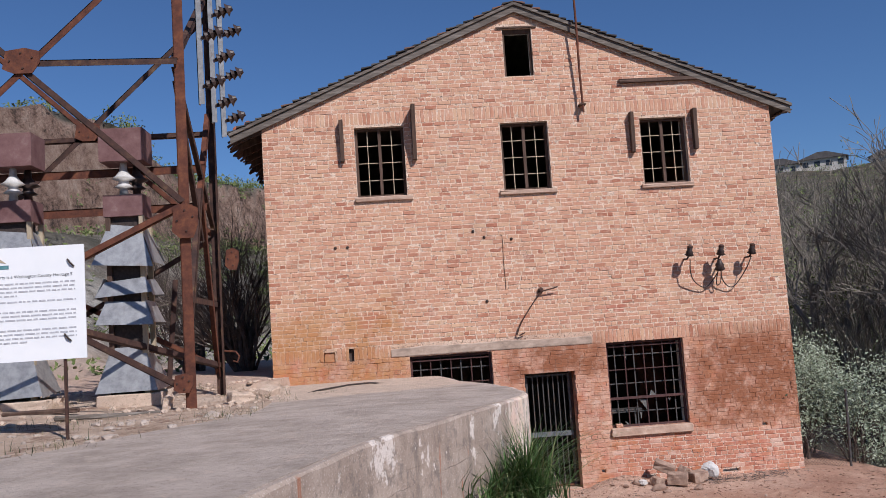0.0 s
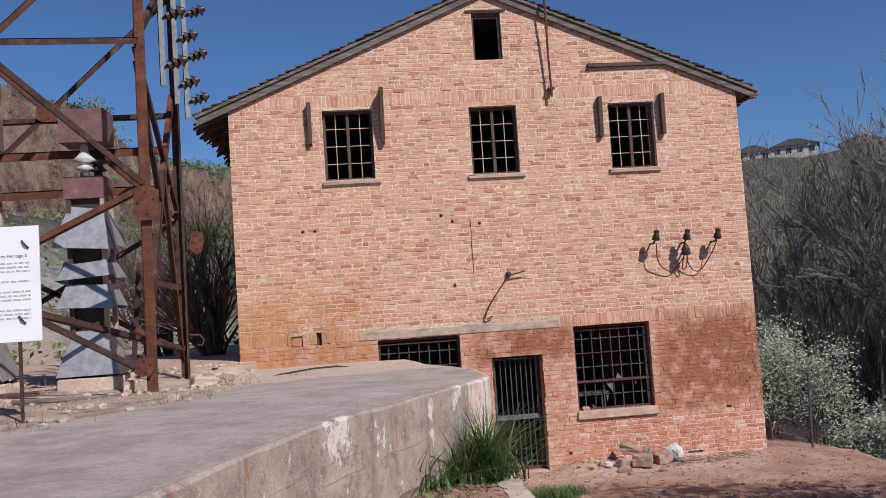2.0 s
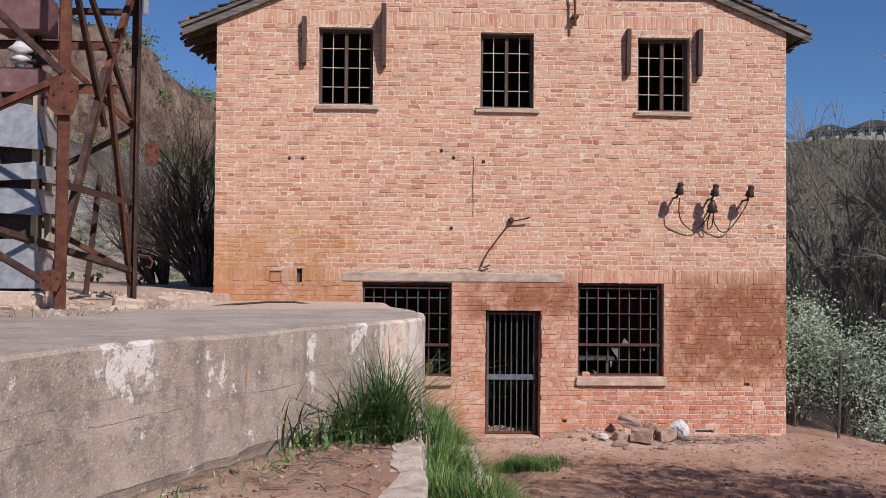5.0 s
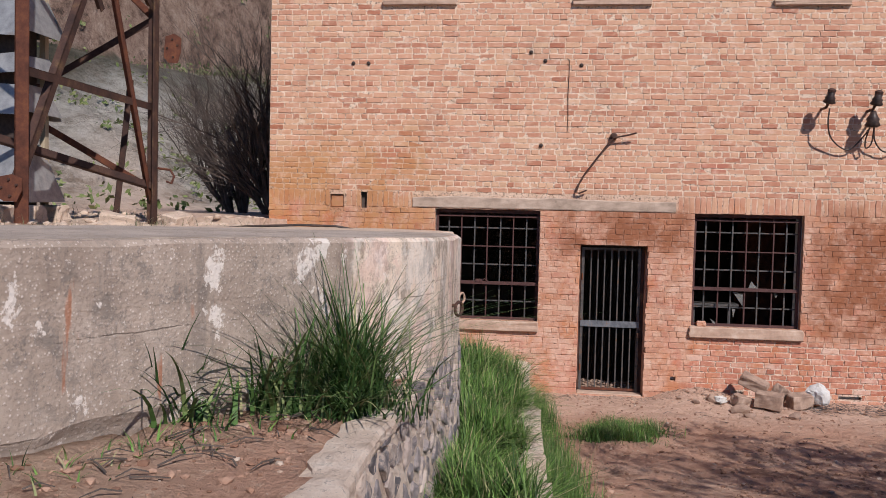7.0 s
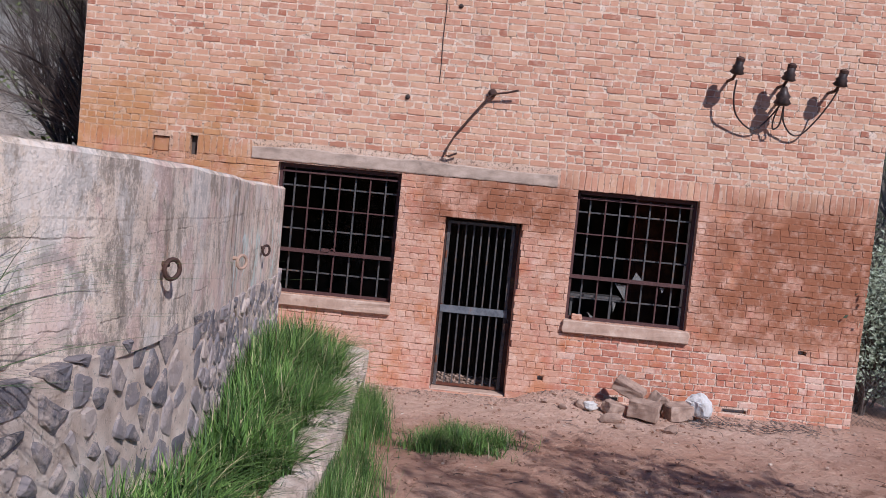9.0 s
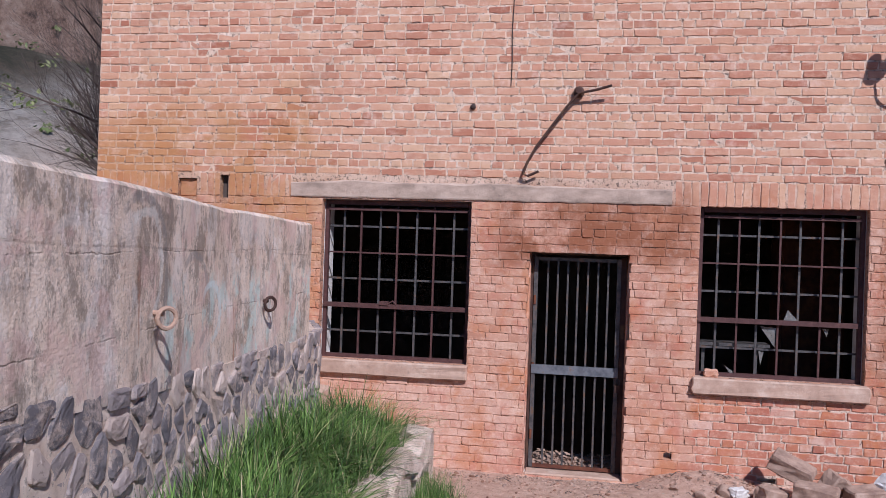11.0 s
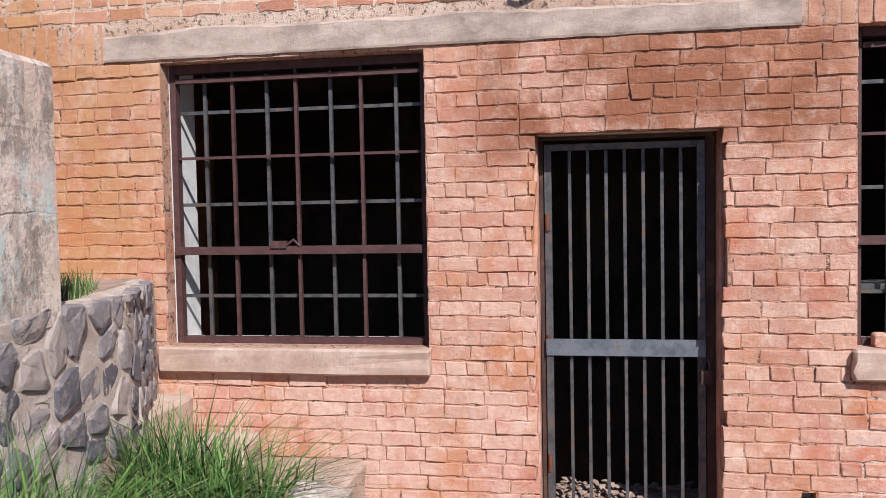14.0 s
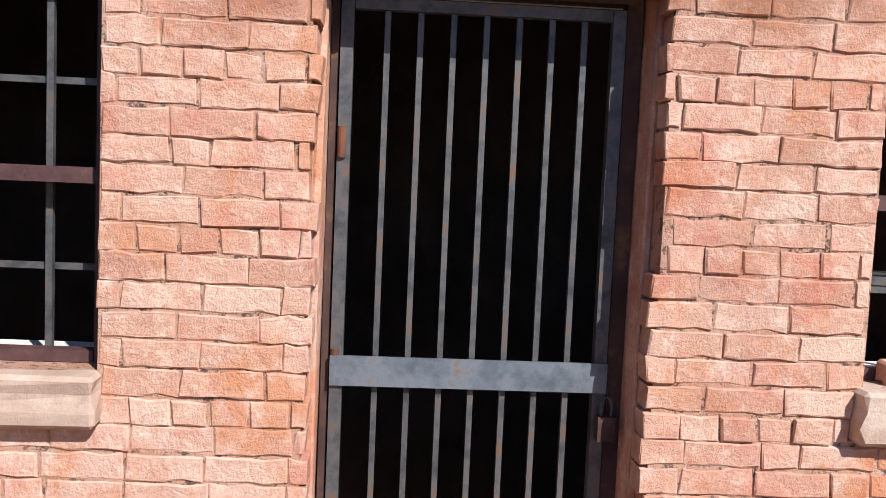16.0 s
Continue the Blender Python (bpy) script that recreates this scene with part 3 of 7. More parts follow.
def link_mesh(name, bm, material, parent=None, smooth=False):
    me = bpy.data.meshes.new(name)
    bmesh.ops.recalc_face_normals(bm, faces=bm.faces)
    bm.to_mesh(me)
    bm.free()
    if material:
        me.materials.append(material)
    if smooth:
        for p in me.polygons:
            p.use_smooth = True
    ob = new(name, me)
    if parent:
        ob.parent = parent
        ob.matrix_parent_inverse = parent.matrix_world.inverted() if parent.type != "EMPTY" else Matrix.Translation(-Vector(parent.location))
    return ob


def part(name, bm, material, parent, label="", smooth=False):
    ob = link_mesh(name, bm, material, parent, smooth)
    return tagged(ob, label=label) if label else ob


def structure(name, bm, material, label, category, smooth=False):
    return tagged(link_mesh(name, bm, material, None, smooth), label, category, kind="structure")


def thing(name, at, label, category, group=""):
    e = new(name)
    e.empty_display_size = 0.1
    e.location = at
    bpy.context.view_layer.update()
    return tagged(e, label, category, group)


def box(bm, lo, hi, mat=None):
    vs = [bm.verts.new((x, y, z)) for z in (lo[2], hi[2]) for y in (lo[1], hi[1]) for x in (lo[0], hi[0])]
    if mat:
        for v in vs:
            v.co = mat @ v.co
    for f in ((0, 2, 3, 1), (4, 5, 7, 6), (0, 1, 5, 4), (2, 6, 7, 3), (0, 4, 6, 2), (1, 3, 7, 5)):
        bm.faces.new([vs[i] for i in f])
    return vs


def worn_box(lo, hi, bevel=0.008, jit=0.0, seed=0, mat=None, segs=1):
    rng = random.Random(seed)
    bm = bmesh.new()
    box(bm, lo, hi)
    if jit:
        bmesh.ops.subdivide_edges(bm, edges=bm.edges[:], cuts=2, use_grid_fill=True)
        for v in bm.verts:
            v.co += Vector((rng.uniform(-jit, jit), rng.uniform(-jit, jit), rng.uniform(-jit, jit)))
    if bevel:
        sharp = [e for e in bm.edges if len(e.link_faces) == 2 and e.calc_face_angle(0) > 0.9]
        bmesh.ops.bevel(bm, geom=sharp, offset=bevel, segments=segs, affect="EDGES", clamp_overlap=True)
    if mat:
        bmesh.ops.transform(bm, matrix=mat, verts=bm.verts)
    return bm


def prism(bm, poly, y0, y1):
    """A prism along y over a polygon of (x, z)."""
    a = [bm.verts.new((x, y0, z)) for x, z in poly]
    b = [bm.verts.new((x, y1, z)) for x, z in poly]
    bm.faces.new(a)
    bm.faces.new(b[::-1])
    for i in range(len(poly)):
        j = (i + 1) % len(poly)
        bm.faces.new((a[i], b[i], b[j], a[j]))


def tube(bm, pts, radii, sides=6, cap=True):
    """A tapered tube through points."""
    pts = [Vector(p) for p in pts]
    rings = []
    side = None
    for i, p in enumerate(pts):
        d = (pts[min(i + 1, len(pts) - 1)] - pts[max(i - 1, 0)]).normalized()
        if side is None:
            side = d.orthogonal().normalized()
        else:
            side = (side - d * side.dot(d)).normalized()
        up = d.cross(side)
        r = radii[i] if isinstance(radii, (list, tuple)) else radii
        rings.append([bm.verts.new(p + (side * math.cos(a) + up * math.sin(a)) * r) for a in [2 * math.pi * k / sides for k in range(sides)]])
    for a, b in zip(rings, rings[1:]):
        for k in range(sides):
            bm.faces.new((a[k], a[(k + 1) % sides], b[(k + 1) % sides], b[k]))
    if cap:
        bm.faces.new(rings[0][::-1])
        bm.faces.new(rings[-1])


def lathe(bm, base, axis_dir, profile, sides=14):
    """Rings (distance along the axis, radius) round an axis."""
    base, d = Vector(base), Vector(axis_dir).normalized()
    s = d.orthogonal().normalized()
    u = d.cross(s)
    rings = [[bm.verts.new(base + d * h + (s * math.cos(a) + u * math.sin(a)) * r) for a in [2 * math.pi * k / sides for k in range(sides)]] for h, r in profile]
    for a, b in zip(rings, rings[1:]):
        for k in range(sides):
            bm.faces.new((a[k], a[(k + 1) % sides], b[(k + 1) % sides], b[k]))
    bm.faces.new(rings[0][::-1])
    bm.faces.new(rings[-1])


def angle_iron(bm, a, b, leg=0.07, t=0.008, face=(0, -1, 0)):
    """An L-section bar from a to b."""
    a, b = Vector(a), Vector(b)
    d = (b - a).normalized()
    n = Vector(face)
    n = (n - d * n.dot(d)).normalized()
    w = d.cross(n)
    for u, v, lu, lv in ((w, n, leg, t), (w, n, t, leg)):
        o = [a, b]
        vs = [bm.verts.new(p - u * leg / 2 + u * (lu * i) - v * (lv * j)) for p in o for i, j in ((0, 0), (1, 0), (1, 1), (0, 1))]
        for f in ((0, 1, 2, 3), (7, 6, 5, 4), (0, 4, 5, 1), (1, 5, 6, 2), (2, 6, 7, 3), (3, 7, 4, 0)):
            bm.faces.new([vs[i] for i in f])


def interp(table, v):
    """Piecewise-linear value of rows (v, value)."""
    if v <= table[0][0]:
        return table[0][1]
    for (a, p), (b, q) in zip(table, table[1:]):
        if v <= b:
            return p + (q - p) * (v - a) / (b - a)
    return table[-1][1]


def smooth01(v):
    v = max(0.0, min(1.0, v))
    return v * v * (3 - 2 * v)


def rock(bm, centre, size, seed, rough=0.25, sub=2):
    """An angular stone."""
    rng = random.Random(seed)
    r = bmesh.ops.create_icosphere(bm, subdivisions=sub, radius=1.0)
    cuts = [(Vector((rng.gauss(0, 1), rng.gauss(0, 1), rng.gauss(0, 1))).normalized(), rng.uniform(0.55, 0.85)) for _ in range(9)]
    spin = Euler((rng.uniform(-0.3, 0.3), rng.uniform(-0.3, 0.3), rng.uniform(0, 6.3))).to_matrix()
    for v in r["verts"]:
        p = v.co.copy()
        for n, d in cuts:
            e = p.dot(n) - d
            if e > 0:
                p -= n * e
        p += Vector((rng.uniform(-1, 1), rng.uniform(-1, 1), rng.uniform(-1, 1))) * 0.03 * rough / 0.25
        v.co = Vector(centre) + spin @ Vector((p.x * size[0], p.y * size[1], p.z * size[2]))

def swept(rows):
    """A solid skinned through equal cross sections."""
    bm = bmesh.new()
    rings = [[bm.verts.new(p) for p in r] for r in rows]
    n = len(rings[0])
    for a, b in zip(rings, rings[1:]):
        for k in range(n):
            bm.faces.new((a[k], a[(k + 1) % n], b[(k + 1) % n], b[k]))
    bm.faces.new(rings[0])
    bm.faces.new(rings[-1][::-1])
    return bm


# ---- plan ----
FX0, FX1, EAVE, PEAKX, PEAKZ, DEPTH = -4.98, 4.63, 6.95, -0.17, 8.98, 5.4
LW = (-2.52, -1.035, 1.0, 2.57)
RW = (1.09, 2.535, 1.02, 2.585)
DOOR = (-0.455, 0.455, 0.0, 2.11)
U1 = (-3.29, -2.38, 5.52, 6.82)
U2 = (-0.58, 0.32, 5.50, 6.78)
U3 = (2.08, 2.97, 5.48, 6.74)
LOFT = (-0.41, 0.14, 7.66, 8.58)
POCKETS = ((-4.06, -3.86, 2.56, 2.745), (-3.61, -3.52, 2.555, 2.785), (0.83, 0.90, 0.245, 0.30), (1.66, 1.82, 0.085, 0.135), (3.08, 3.38, 0.085, 0.135), (3.90, 4.0, 0.87, 0.92))
OPENINGS = (LW, RW, DOOR, U1, U2, U3, LOFT)
WALL_X = [(-16.5, -5.05), (-13.0, -3.98), (-11.3, -3.44), (-10.28, -3.1), (-9.4, -2.68), (-8.08, -1.99), (-7.5, -1.68), (-7.1, -1.57), (-6.5, -1.56), (-5.8, -1.57), (-5.0, -1.67), (-3.9, -1.89), (-3.0, -1.99), (-1.6, -2.08)]
SLAB_TOP = [(-16.5, 1.35), (-12.2, 2.45), (-10.5, 2.45), (-8.0, 2.415), (-1.6, 2.285)]
CAP_X = [(-12.5, -4.9), (-12.0, -3.7), (-11.5, -2.75), (-11.05, -2.12), (-10.7, -1.88), (-10.3, -1.74), (-9.8, -1.58), (-9.5, -1.56), (-9.1, -1.59), (-8.6, -1.6), (-8.0, -1.57), (-7.0, -1.54), (-6.0, -1.54), (-5.0, -1.64), (-3.9, -1.86), (-3.0, -1.96), (-1.6, -2.05), (-1.0, -2.15), (-0.02, -2.55)]
CAP_Z = [(-12.5, 1.52), (-11.0, 1.62), (-10.0, 1.64), (-9.0, 1.64), (-7.0, 1.65), (-6.0, 1.64), (-5.0, 1.55), (-3.9, 1.46), (-2.5, 1.42), (0.0, 1.38)]
PATH_Z = [(-17.0, 1.65), (-15.5, 1.6), (-14.5, 1.36), (-12.1, 1.05), (-11.1, 0.93), (-10.5, 0.9), (-8.1, 0.63), (-7.0, 0.52), (-5.65, 0.34), (-4.4, 0.2), (-3.3, 0.12), (-2.3, 0.04), (0.0, -0.01)]
CURB_X = [(-8.6, -0.82), (-6.5, -0.9), (-4.0, -1.02), (-1.1, -1.18)]
CURB_Z = [(-8.6, 0.86), (-6.5, 0.82), (-4.0, 0.76), (-1.1, 0.61)]
TRENCH_Z = [(-10.5, 0.97), (-8.6, 0.80), (-6.0, 0.72), (-2.0, 0.52), (-1.15, 0.42), (-0.75, 0.14), (0.0, 0.0)]
TERRACE_Z = 2.38
CREST = [(-30.0, -44.0), (5.0, -30.0), (23.0, -20.0), (27.0, -17.0), (44.0, -10.5), (62.0, -4.0), (120.0, 10.0)]


def noise2(x, y, s, seed=0.0):
    return noise.noise(Vector((x * s + seed, y * s - seed, seed * 0.37)))


def left_country(x, y):
    d = (interp(CREST, y) - x) * 0.86 + 2.2 * noise2(x, y, 0.11, 3) + 0.9 * noise2(x, y, 0.4, 5)
    z = TERRACE_Z + 5.6 * smooth01((d + 15) / 12.5)
    z += 4.6 * smooth01((d + 2.4) / 1.6) + max(0.0, min(d, 60.0)) * 0.05
    z += 1.5 * (1 - smooth01((y - 24) / 14)) * smooth01((d + 2.4) / 1.6)
    if d > -14:
        z += 0.9 * noise2(x, y, 0.25, 7) * smooth01((d + 14) / 6)
    return z


def right_country(x, y):
    u = x * 0.47 + y * 0.88
    z = interp([(0, -1.2), (32, -1.2), (60, 1.0), (110, 7.0), (170, 19.0), (215, 31.0), (246, 37.0), (252, 40.0), (262, 40.5), (380, 41.5), (430, 50.0), (520, 60.0), (700, 62.0)], u)
    if u > 380:
        z -= 0.018 * max(0.0, abs(x * 0.88 - y * 0.47 - 10)) * min(1.0, (u - 380) / 60)
    return z + (1.6 * noise2(x, y, 0.05, 11) + 0.6 * noise2(x, y, 0.2, 2)) * smooth01((u - 34) / 30)


def river_bank(x, z):
    """Falls from the yard down to the river bed and up on the far side."""
    return interp([(5.0, z), (6.4, z - 0.18), (7.0, z - 0.7), (8.0, -2.3), (9.0, -2.7), (14.4, -2.7), (15.4, -1.6), (17.0, -1.2)], x)


def ground_z(x, y):
    if y > 0.25 and FX0 < x < FX1 and y < DEPTH:
        return -2.6
    if y < -1.55 and x < interp(WALL_X, y) - 2.3 and x > -60:
        z = interp(SLAB_TOP, max(y, -12.2)) - 0.02 + (TERRACE_Z - interp(SLAB_TOP, max(y, -12.2)) + 0.02) * smooth01((interp(WALL_X, y) - 2.5 - x) / 2.0)
        z = max(z, left_country(x, y)) if x < -9 else z
        z += 0.05 * noise2(x, y, 0.7, 1) + 0.02 * noise2(x, y, 3.0, 2)
        if y < -11:
            k = smooth01((-11 - y) / 3.0)
            z = z * (1 - k) + k * (1.65 + (z - TERRACE_Z) * 0.5)
        return z
    if y < -1.55 and x < interp(WALL_X, y) - 0.12:
        return 1.0
    if y < 0.25 and x < 12:
        if y > -1.55 and x < -4.7:
            return TERRACE_Z + 0.03 * noise2(x, y, 0.9, 1) + 0.012 * noise2(x, y, 4, 1)
        capx = interp(CAP_X, max(y, -12.5))
        if y > -1.55 and x < capx - 0.1:
            return 1.38 + 0.03 * noise2(x, y, 2, 4)
        pz = interp(PATH_Z, y)
        pz = pz * (1 - 0.45 * smooth01((x - 0.5) / 4.0))
        if x < capx - 0.12 and y > -12.5:
            return interp(CAP_Z, y) - 0.012 + 0.07 * smooth01((capx - 0.2 - x) / 0.9) + 0.02 * noise2(x, y, 1.5, 9) + 0.012 * noise2(x, y, 6, 9)
        if -12.5 < y and x < interp(CURB_X, y) - 0.1:
            k = smooth01((y + 10.8) / 2.0)
            pz = pz * (1 - k) + interp(TRENCH_Z, y) * k
        if x > 0.5:
            pz += (0.04 + 0.13 * math.exp(-((x - 1.25) / 0.55) ** 2)) * smooth01((y + 0.95) / 0.9) * smooth01((x - 0.5) / 0.3) * (1 + 0.3 * noise2(x, y, 3, 8))
        if x > 5.0:
            pz = river_bank(x, pz)
        dirt = 0.04 * noise2(x, y, 1.1, 6) + 0.035 * noise2(x, y, 3.7, 6) + 0.05 * abs(noise2(x, y, 6.5, 6)) * smooth01((x - 0.4) / 1.2)
        return pz + dirt * min(1.0, 0.35 - y * 0.4)
    if x < -4:
        z = left_country(x, y)
    else:
        z = TERRACE_Z * (1 - smooth01((x + 4) / 8)) if x < 5 else 0.0
        if x > 5:
            z = river_bank(x, 0.0)
    if x > 14.4 or y > 30:
        z = max(z if x <= 14.4 else -9, right_country(x, y)) if x > 14.4 else max(z, right_country(x, y))
        if x > 14.4:
            z = min(z, river_bank(x, 0) + max(0.0, x - 15.4) * 2)
    if x < 14.4 and y > 50:
        z = max(z, left_country(x, y))
    return z


def spaced(lo, hi, fine_lo, fine_hi, step, grow, top):
    out = list(np.arange(fine_lo, fine_hi + 1e-6, step))
    s, v = step, out[-1]
    while v < hi:
        s = min(s * grow, top)
        v += s
        out.append(v)
    s, v = step, out[0]
    while v > lo:
        s = min(s * grow, top)
        v -= s
        out.insert(0, v)
    return out


# ---- ground: one sheet to the horizon ----
gx = spaced(-420, 620, -6.6, 8.6, 0.10, 1.055, 14)
gy = spaced(-160, 820, -16.0, 0.6, 0.10, 1.05, 14)
gverts = [(x, y, ground_z(x, y)) for y in gy for x in gx]
nx = len(gx)
gfaces = [(j * nx + i, j * nx + i + 1, (j + 1) * nx + i + 1, (j + 1) * nx + i) for j in range(len(gy) - 1) for i in range(nx - 1)]
gme = bpy.data.meshes.new("ground")
gme.from_pydata(gverts, [], gfaces)
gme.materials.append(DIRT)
for p in gme.polygons:
    p.use_smooth = True
tagged(new("ground", gme), "reddish bare dirt yard with terraces, banks and scrub slopes", "ground", kind="structure")

bm = bmesh.new()
box(bm, (7.2, -60, -2.4), (15.2, 220, -2.02))
structure("water", bm, WATER, "muddy brown river water below the dirt bank", "river")

# ---- the brick building: walls ----


def roof_line(x):
    k = (PEAKZ - EAVE) / (PEAKX - FX0)
    k2 = (PEAKZ - EAVE) / (FX1 - PEAKX)
    return EAVE + (x - FX0) * k if x < PEAKX else EAVE + (FX1 - x) * k2


def wall_cells(bm, x0, x1, z0, openings, y0, y1, top):
    """Fills a wall with solid cells round its openings."""
    xs = sorted({x0, x1, PEAKX, *[v for o in openings for v in o[:2]]})
    zs = sorted({z0, EAVE, *[v for o in openings for v in o[2:] if v > z0]})
    for z in zs:
        if EAVE < z < PEAKZ - 0.1 and top(PEAKX) > EAVE:
            s = (z - top(x0)) / (top(PEAKX) - top(x0))
            xs += [x0 + s * (PEAKX - x0), x1 - (z - top(x1)) / (top(PEAKX) - top(x1)) * (x1 - PEAKX)]
    xs = sorted(set(xs))
    for a, b in zip(xs, xs[1:]):
        mid = (a + b) / 2
        column = []
        for c, d in zip(zs, zs[1:] + [99]):
            if any(o[0] <= mid <= o[1] and o[2] <= (c + min(d, c + 0.02)) / 2 <= o[3] for o in openings):
                continue
            ta, tb = min(d, top(a)), min(d, top(b))
            if max(ta, tb) <= c + 1e-4:
                continue
            column.append([(a, c), (b, c), (b, max(tb, c)), (a, max(ta, c))])
        for q in column:
            poly = []
            for p in q:
                if not poly or (abs(p[0] - poly[-1][0]) + abs(p[1] - poly[-1][1])) > 1e-4:
                    poly.append(p)
            if len(poly) > 2:
                prism(bm, poly, y0, y1)


MORTAR_Y = 0.0035
bm = bmesh.new()
worn = [(o[0] - g, o[1] + g, o[2], o[3]) for o, g in zip(OPENINGS, (0.003, 0.003, 0.03, 0, 0, 0, 0))]
worn += POCKETS
wall_cells(bm, FX0 + 0.006, FX1 - 0.006, -2.5, worn, MORTAR_Y + 0.0025, 0.10, lambda x: 2.584)
wall_cells(bm, FX0 + 0.006, FX1 - 0.006, 2.5845, worn, MORTAR_Y, 0.0995, lambda x: roof_line(x) - 0.01)
wall_south = structure("wall_south", bm, MORTAR, "weathered orange-red brick gable wall with pale mortar joints", "brick wall")
bm = bmesh.new()
grow = [(o[0] - 0.03, o[1] + 0.03, o[2], o[3]) if o is DOOR else o for o in OPENINGS]
wall_cells(bm, FX0 + 0.006, FX1 - 0.006, -2.5, grow, 0.103, 0.40, lambda x: roof_line(x) - 0.01)
structure("wall_south_inner", bm, PLASTER, "pale plastered inner leaf of the brick wall", "wall")
for nm, x0, x1 in (("wall_west", FX0 + 0.006, FX0 + 0.38), ("wall_east", FX1 - 0.38, FX1 - 0.006)):
    bm = bmesh.new()
    box(bm, (x0, 0.403, -2.5), (x1, DEPTH, EAVE - 0.02))
    structure(nm, bm, BRICK, "side wall of weathered red brick", "brick wall")
BACKWIN = (2.86, 3.14, 1.95, 2.36)
bm = bmesh.new()
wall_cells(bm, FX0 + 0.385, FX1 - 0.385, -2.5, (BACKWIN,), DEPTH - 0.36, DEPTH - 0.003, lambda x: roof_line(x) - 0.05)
structure("wall_north", bm, INTERIOR, "back wall inside the building, coloured dark for the unlit room", "wall")
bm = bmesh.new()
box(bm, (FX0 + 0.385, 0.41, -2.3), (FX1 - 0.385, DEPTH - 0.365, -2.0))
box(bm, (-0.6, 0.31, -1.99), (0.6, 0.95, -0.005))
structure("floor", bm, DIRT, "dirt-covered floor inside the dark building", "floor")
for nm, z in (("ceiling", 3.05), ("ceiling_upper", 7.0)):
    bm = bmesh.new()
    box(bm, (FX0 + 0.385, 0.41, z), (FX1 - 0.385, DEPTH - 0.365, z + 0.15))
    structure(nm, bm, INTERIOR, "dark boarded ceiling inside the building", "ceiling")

# roof: boards, fascia, rafters, shingle edges
rng = random.Random(5)
OVER, FRONT = 0.55, -0.075
kl = (PEAKZ - EAVE) / (PEAKX - FX0)
kr = (PEAKZ - EAVE) / (FX1 - PEAKX)
roof = thing("roof", (PEAKX, 0, PEAKZ), "old grey gable roof with ragged shingle edges", "roof")
roof["kind"] = "structure"
for sgn, k, xe in ((-1, kl, FX0 - OVER), (1, kr, FX1 + 0.38)):
    run = abs(xe - PEAKX)
    ze = PEAKZ - run * k
    bm = bmesh.new()
    prism(bm, [(PEAKX, PEAKZ + 0.02), (xe, ze + 0.02), (xe, ze + 0.07), (PEAKX, PEAKZ + 0.07)], FRONT + 0.06, DEPTH + 0.3)
    part("decking", bm, WOOD, roof)
    # rake fascia with a split lower board
    bm = bmesh.new()
    prism(bm, [(PEAKX, PEAKZ + 0.03), (xe, ze + 0.03), (xe, ze - 0.10), (PEAKX, PEAKZ - 0.10)], FRONT, FRONT + 0.04)
    part("rake_board", bm, WOOD, roof)
    bm = bmesh.new()
    prism(bm, [(PEAKX, PEAKZ + 0.085), (xe - sgn * -0.02, ze + 0.085), (xe - sgn * -0.02, ze + 0.028), (PEAKX, PEAKZ + 0.028)], FRONT - 0.035, FRONT + 0.03)
    part("drip_board", bm, WOOD, roof, "bleached grey edge board")
    # soffit strip under the rake
    bm = bmesh.new()
    prism(bm, [(PEAKX, PEAKZ - 0.01), (xe, ze - 0.01), (xe, ze + 0.015), (PEAKX, PEAKZ + 0.015)], FRONT + 0.045, -0.01)
    part("soffit", bm, TIMBER, roof)
    # shingles along the rake, stepping over one another
    bm = bmesh.new()
    s = 0.0
    while s < run - 0.12:
        w = rng.uniform(0.16, 0.24)
        a, b = PEAKX + sgn * s, PEAKX + sgn * min(s + w, run + 0.06)
        za, zb = PEAKZ - s * k, PEAKZ - (s + w) * k
        lift = rng.uniform(0.0, 0.02)
        prism(bm, [(a, za + 0.09), (b, zb + 0.115 + lift), (b, zb + 0.145 + lift), (a, za + 0.10)], FRONT - 0.05 + rng.uniform(-0.02, 0.03), 0.5 + rng.uniform(0, 0.1))
        s += w * rng.uniform(0.72, 0.9)
    p = part("shingle_course", bm, SHINGLE, roof, "dark curled roof shingles")
    p["kind"] = "stuff"
    bm = bmesh.new()
    prism(bm, [(PEAKX, PEAKZ + 0.074), (xe, ze + 0.074), (xe, ze + 0.105), (PEAKX, PEAKZ + 0.105)], 0.45, DEPTH + 0.32)
    part("roofing", bm, SHINGLE, roof)
    # rafter tails and broken eave edge
    n = 11 if sgn < 0 else 0
    for i in range(n):
        y = 0.05 + i * (DEPTH - 0.1) / (n - 1)
        bm = bmesh.new()
        prism(bm, [(xe - sgn * 0.6, ze + 0.6 * k - 0.14), (xe - sgn * 0.04, ze - 0.10), (xe - sgn * 0.04, ze + 0.015), (xe - sgn * 0.6, ze + 0.6 * k + 0.015)], y, y + 0.06)
        part("rafter_tail", bm, TIMBER, roof)
    bm = bmesh.new()
    y = FRONT + 0.1
    while y < DEPTH + 0.2:
        w = rng.uniform(0.08, 0.16)
        out = rng.uniform(0.0, 0.12)
        drop = rng.uniform(0.02, 0.16) if sgn < 0 else rng.uniform(0.0, 0.03)
        vs = [(xe - sgn * 0.05, ze - 0.02), (xe + sgn * out, ze - drop), (xe + sgn * out, ze - drop + 0.02), (xe - sgn * 0.05, ze + 0.015)]
        prism(bm, vs, y, y + w)
        y += w + rng.uniform(0.005, 0.05)
    p = part("eave_shake", bm, TIMBER, roof, "broken dark eave shakes")
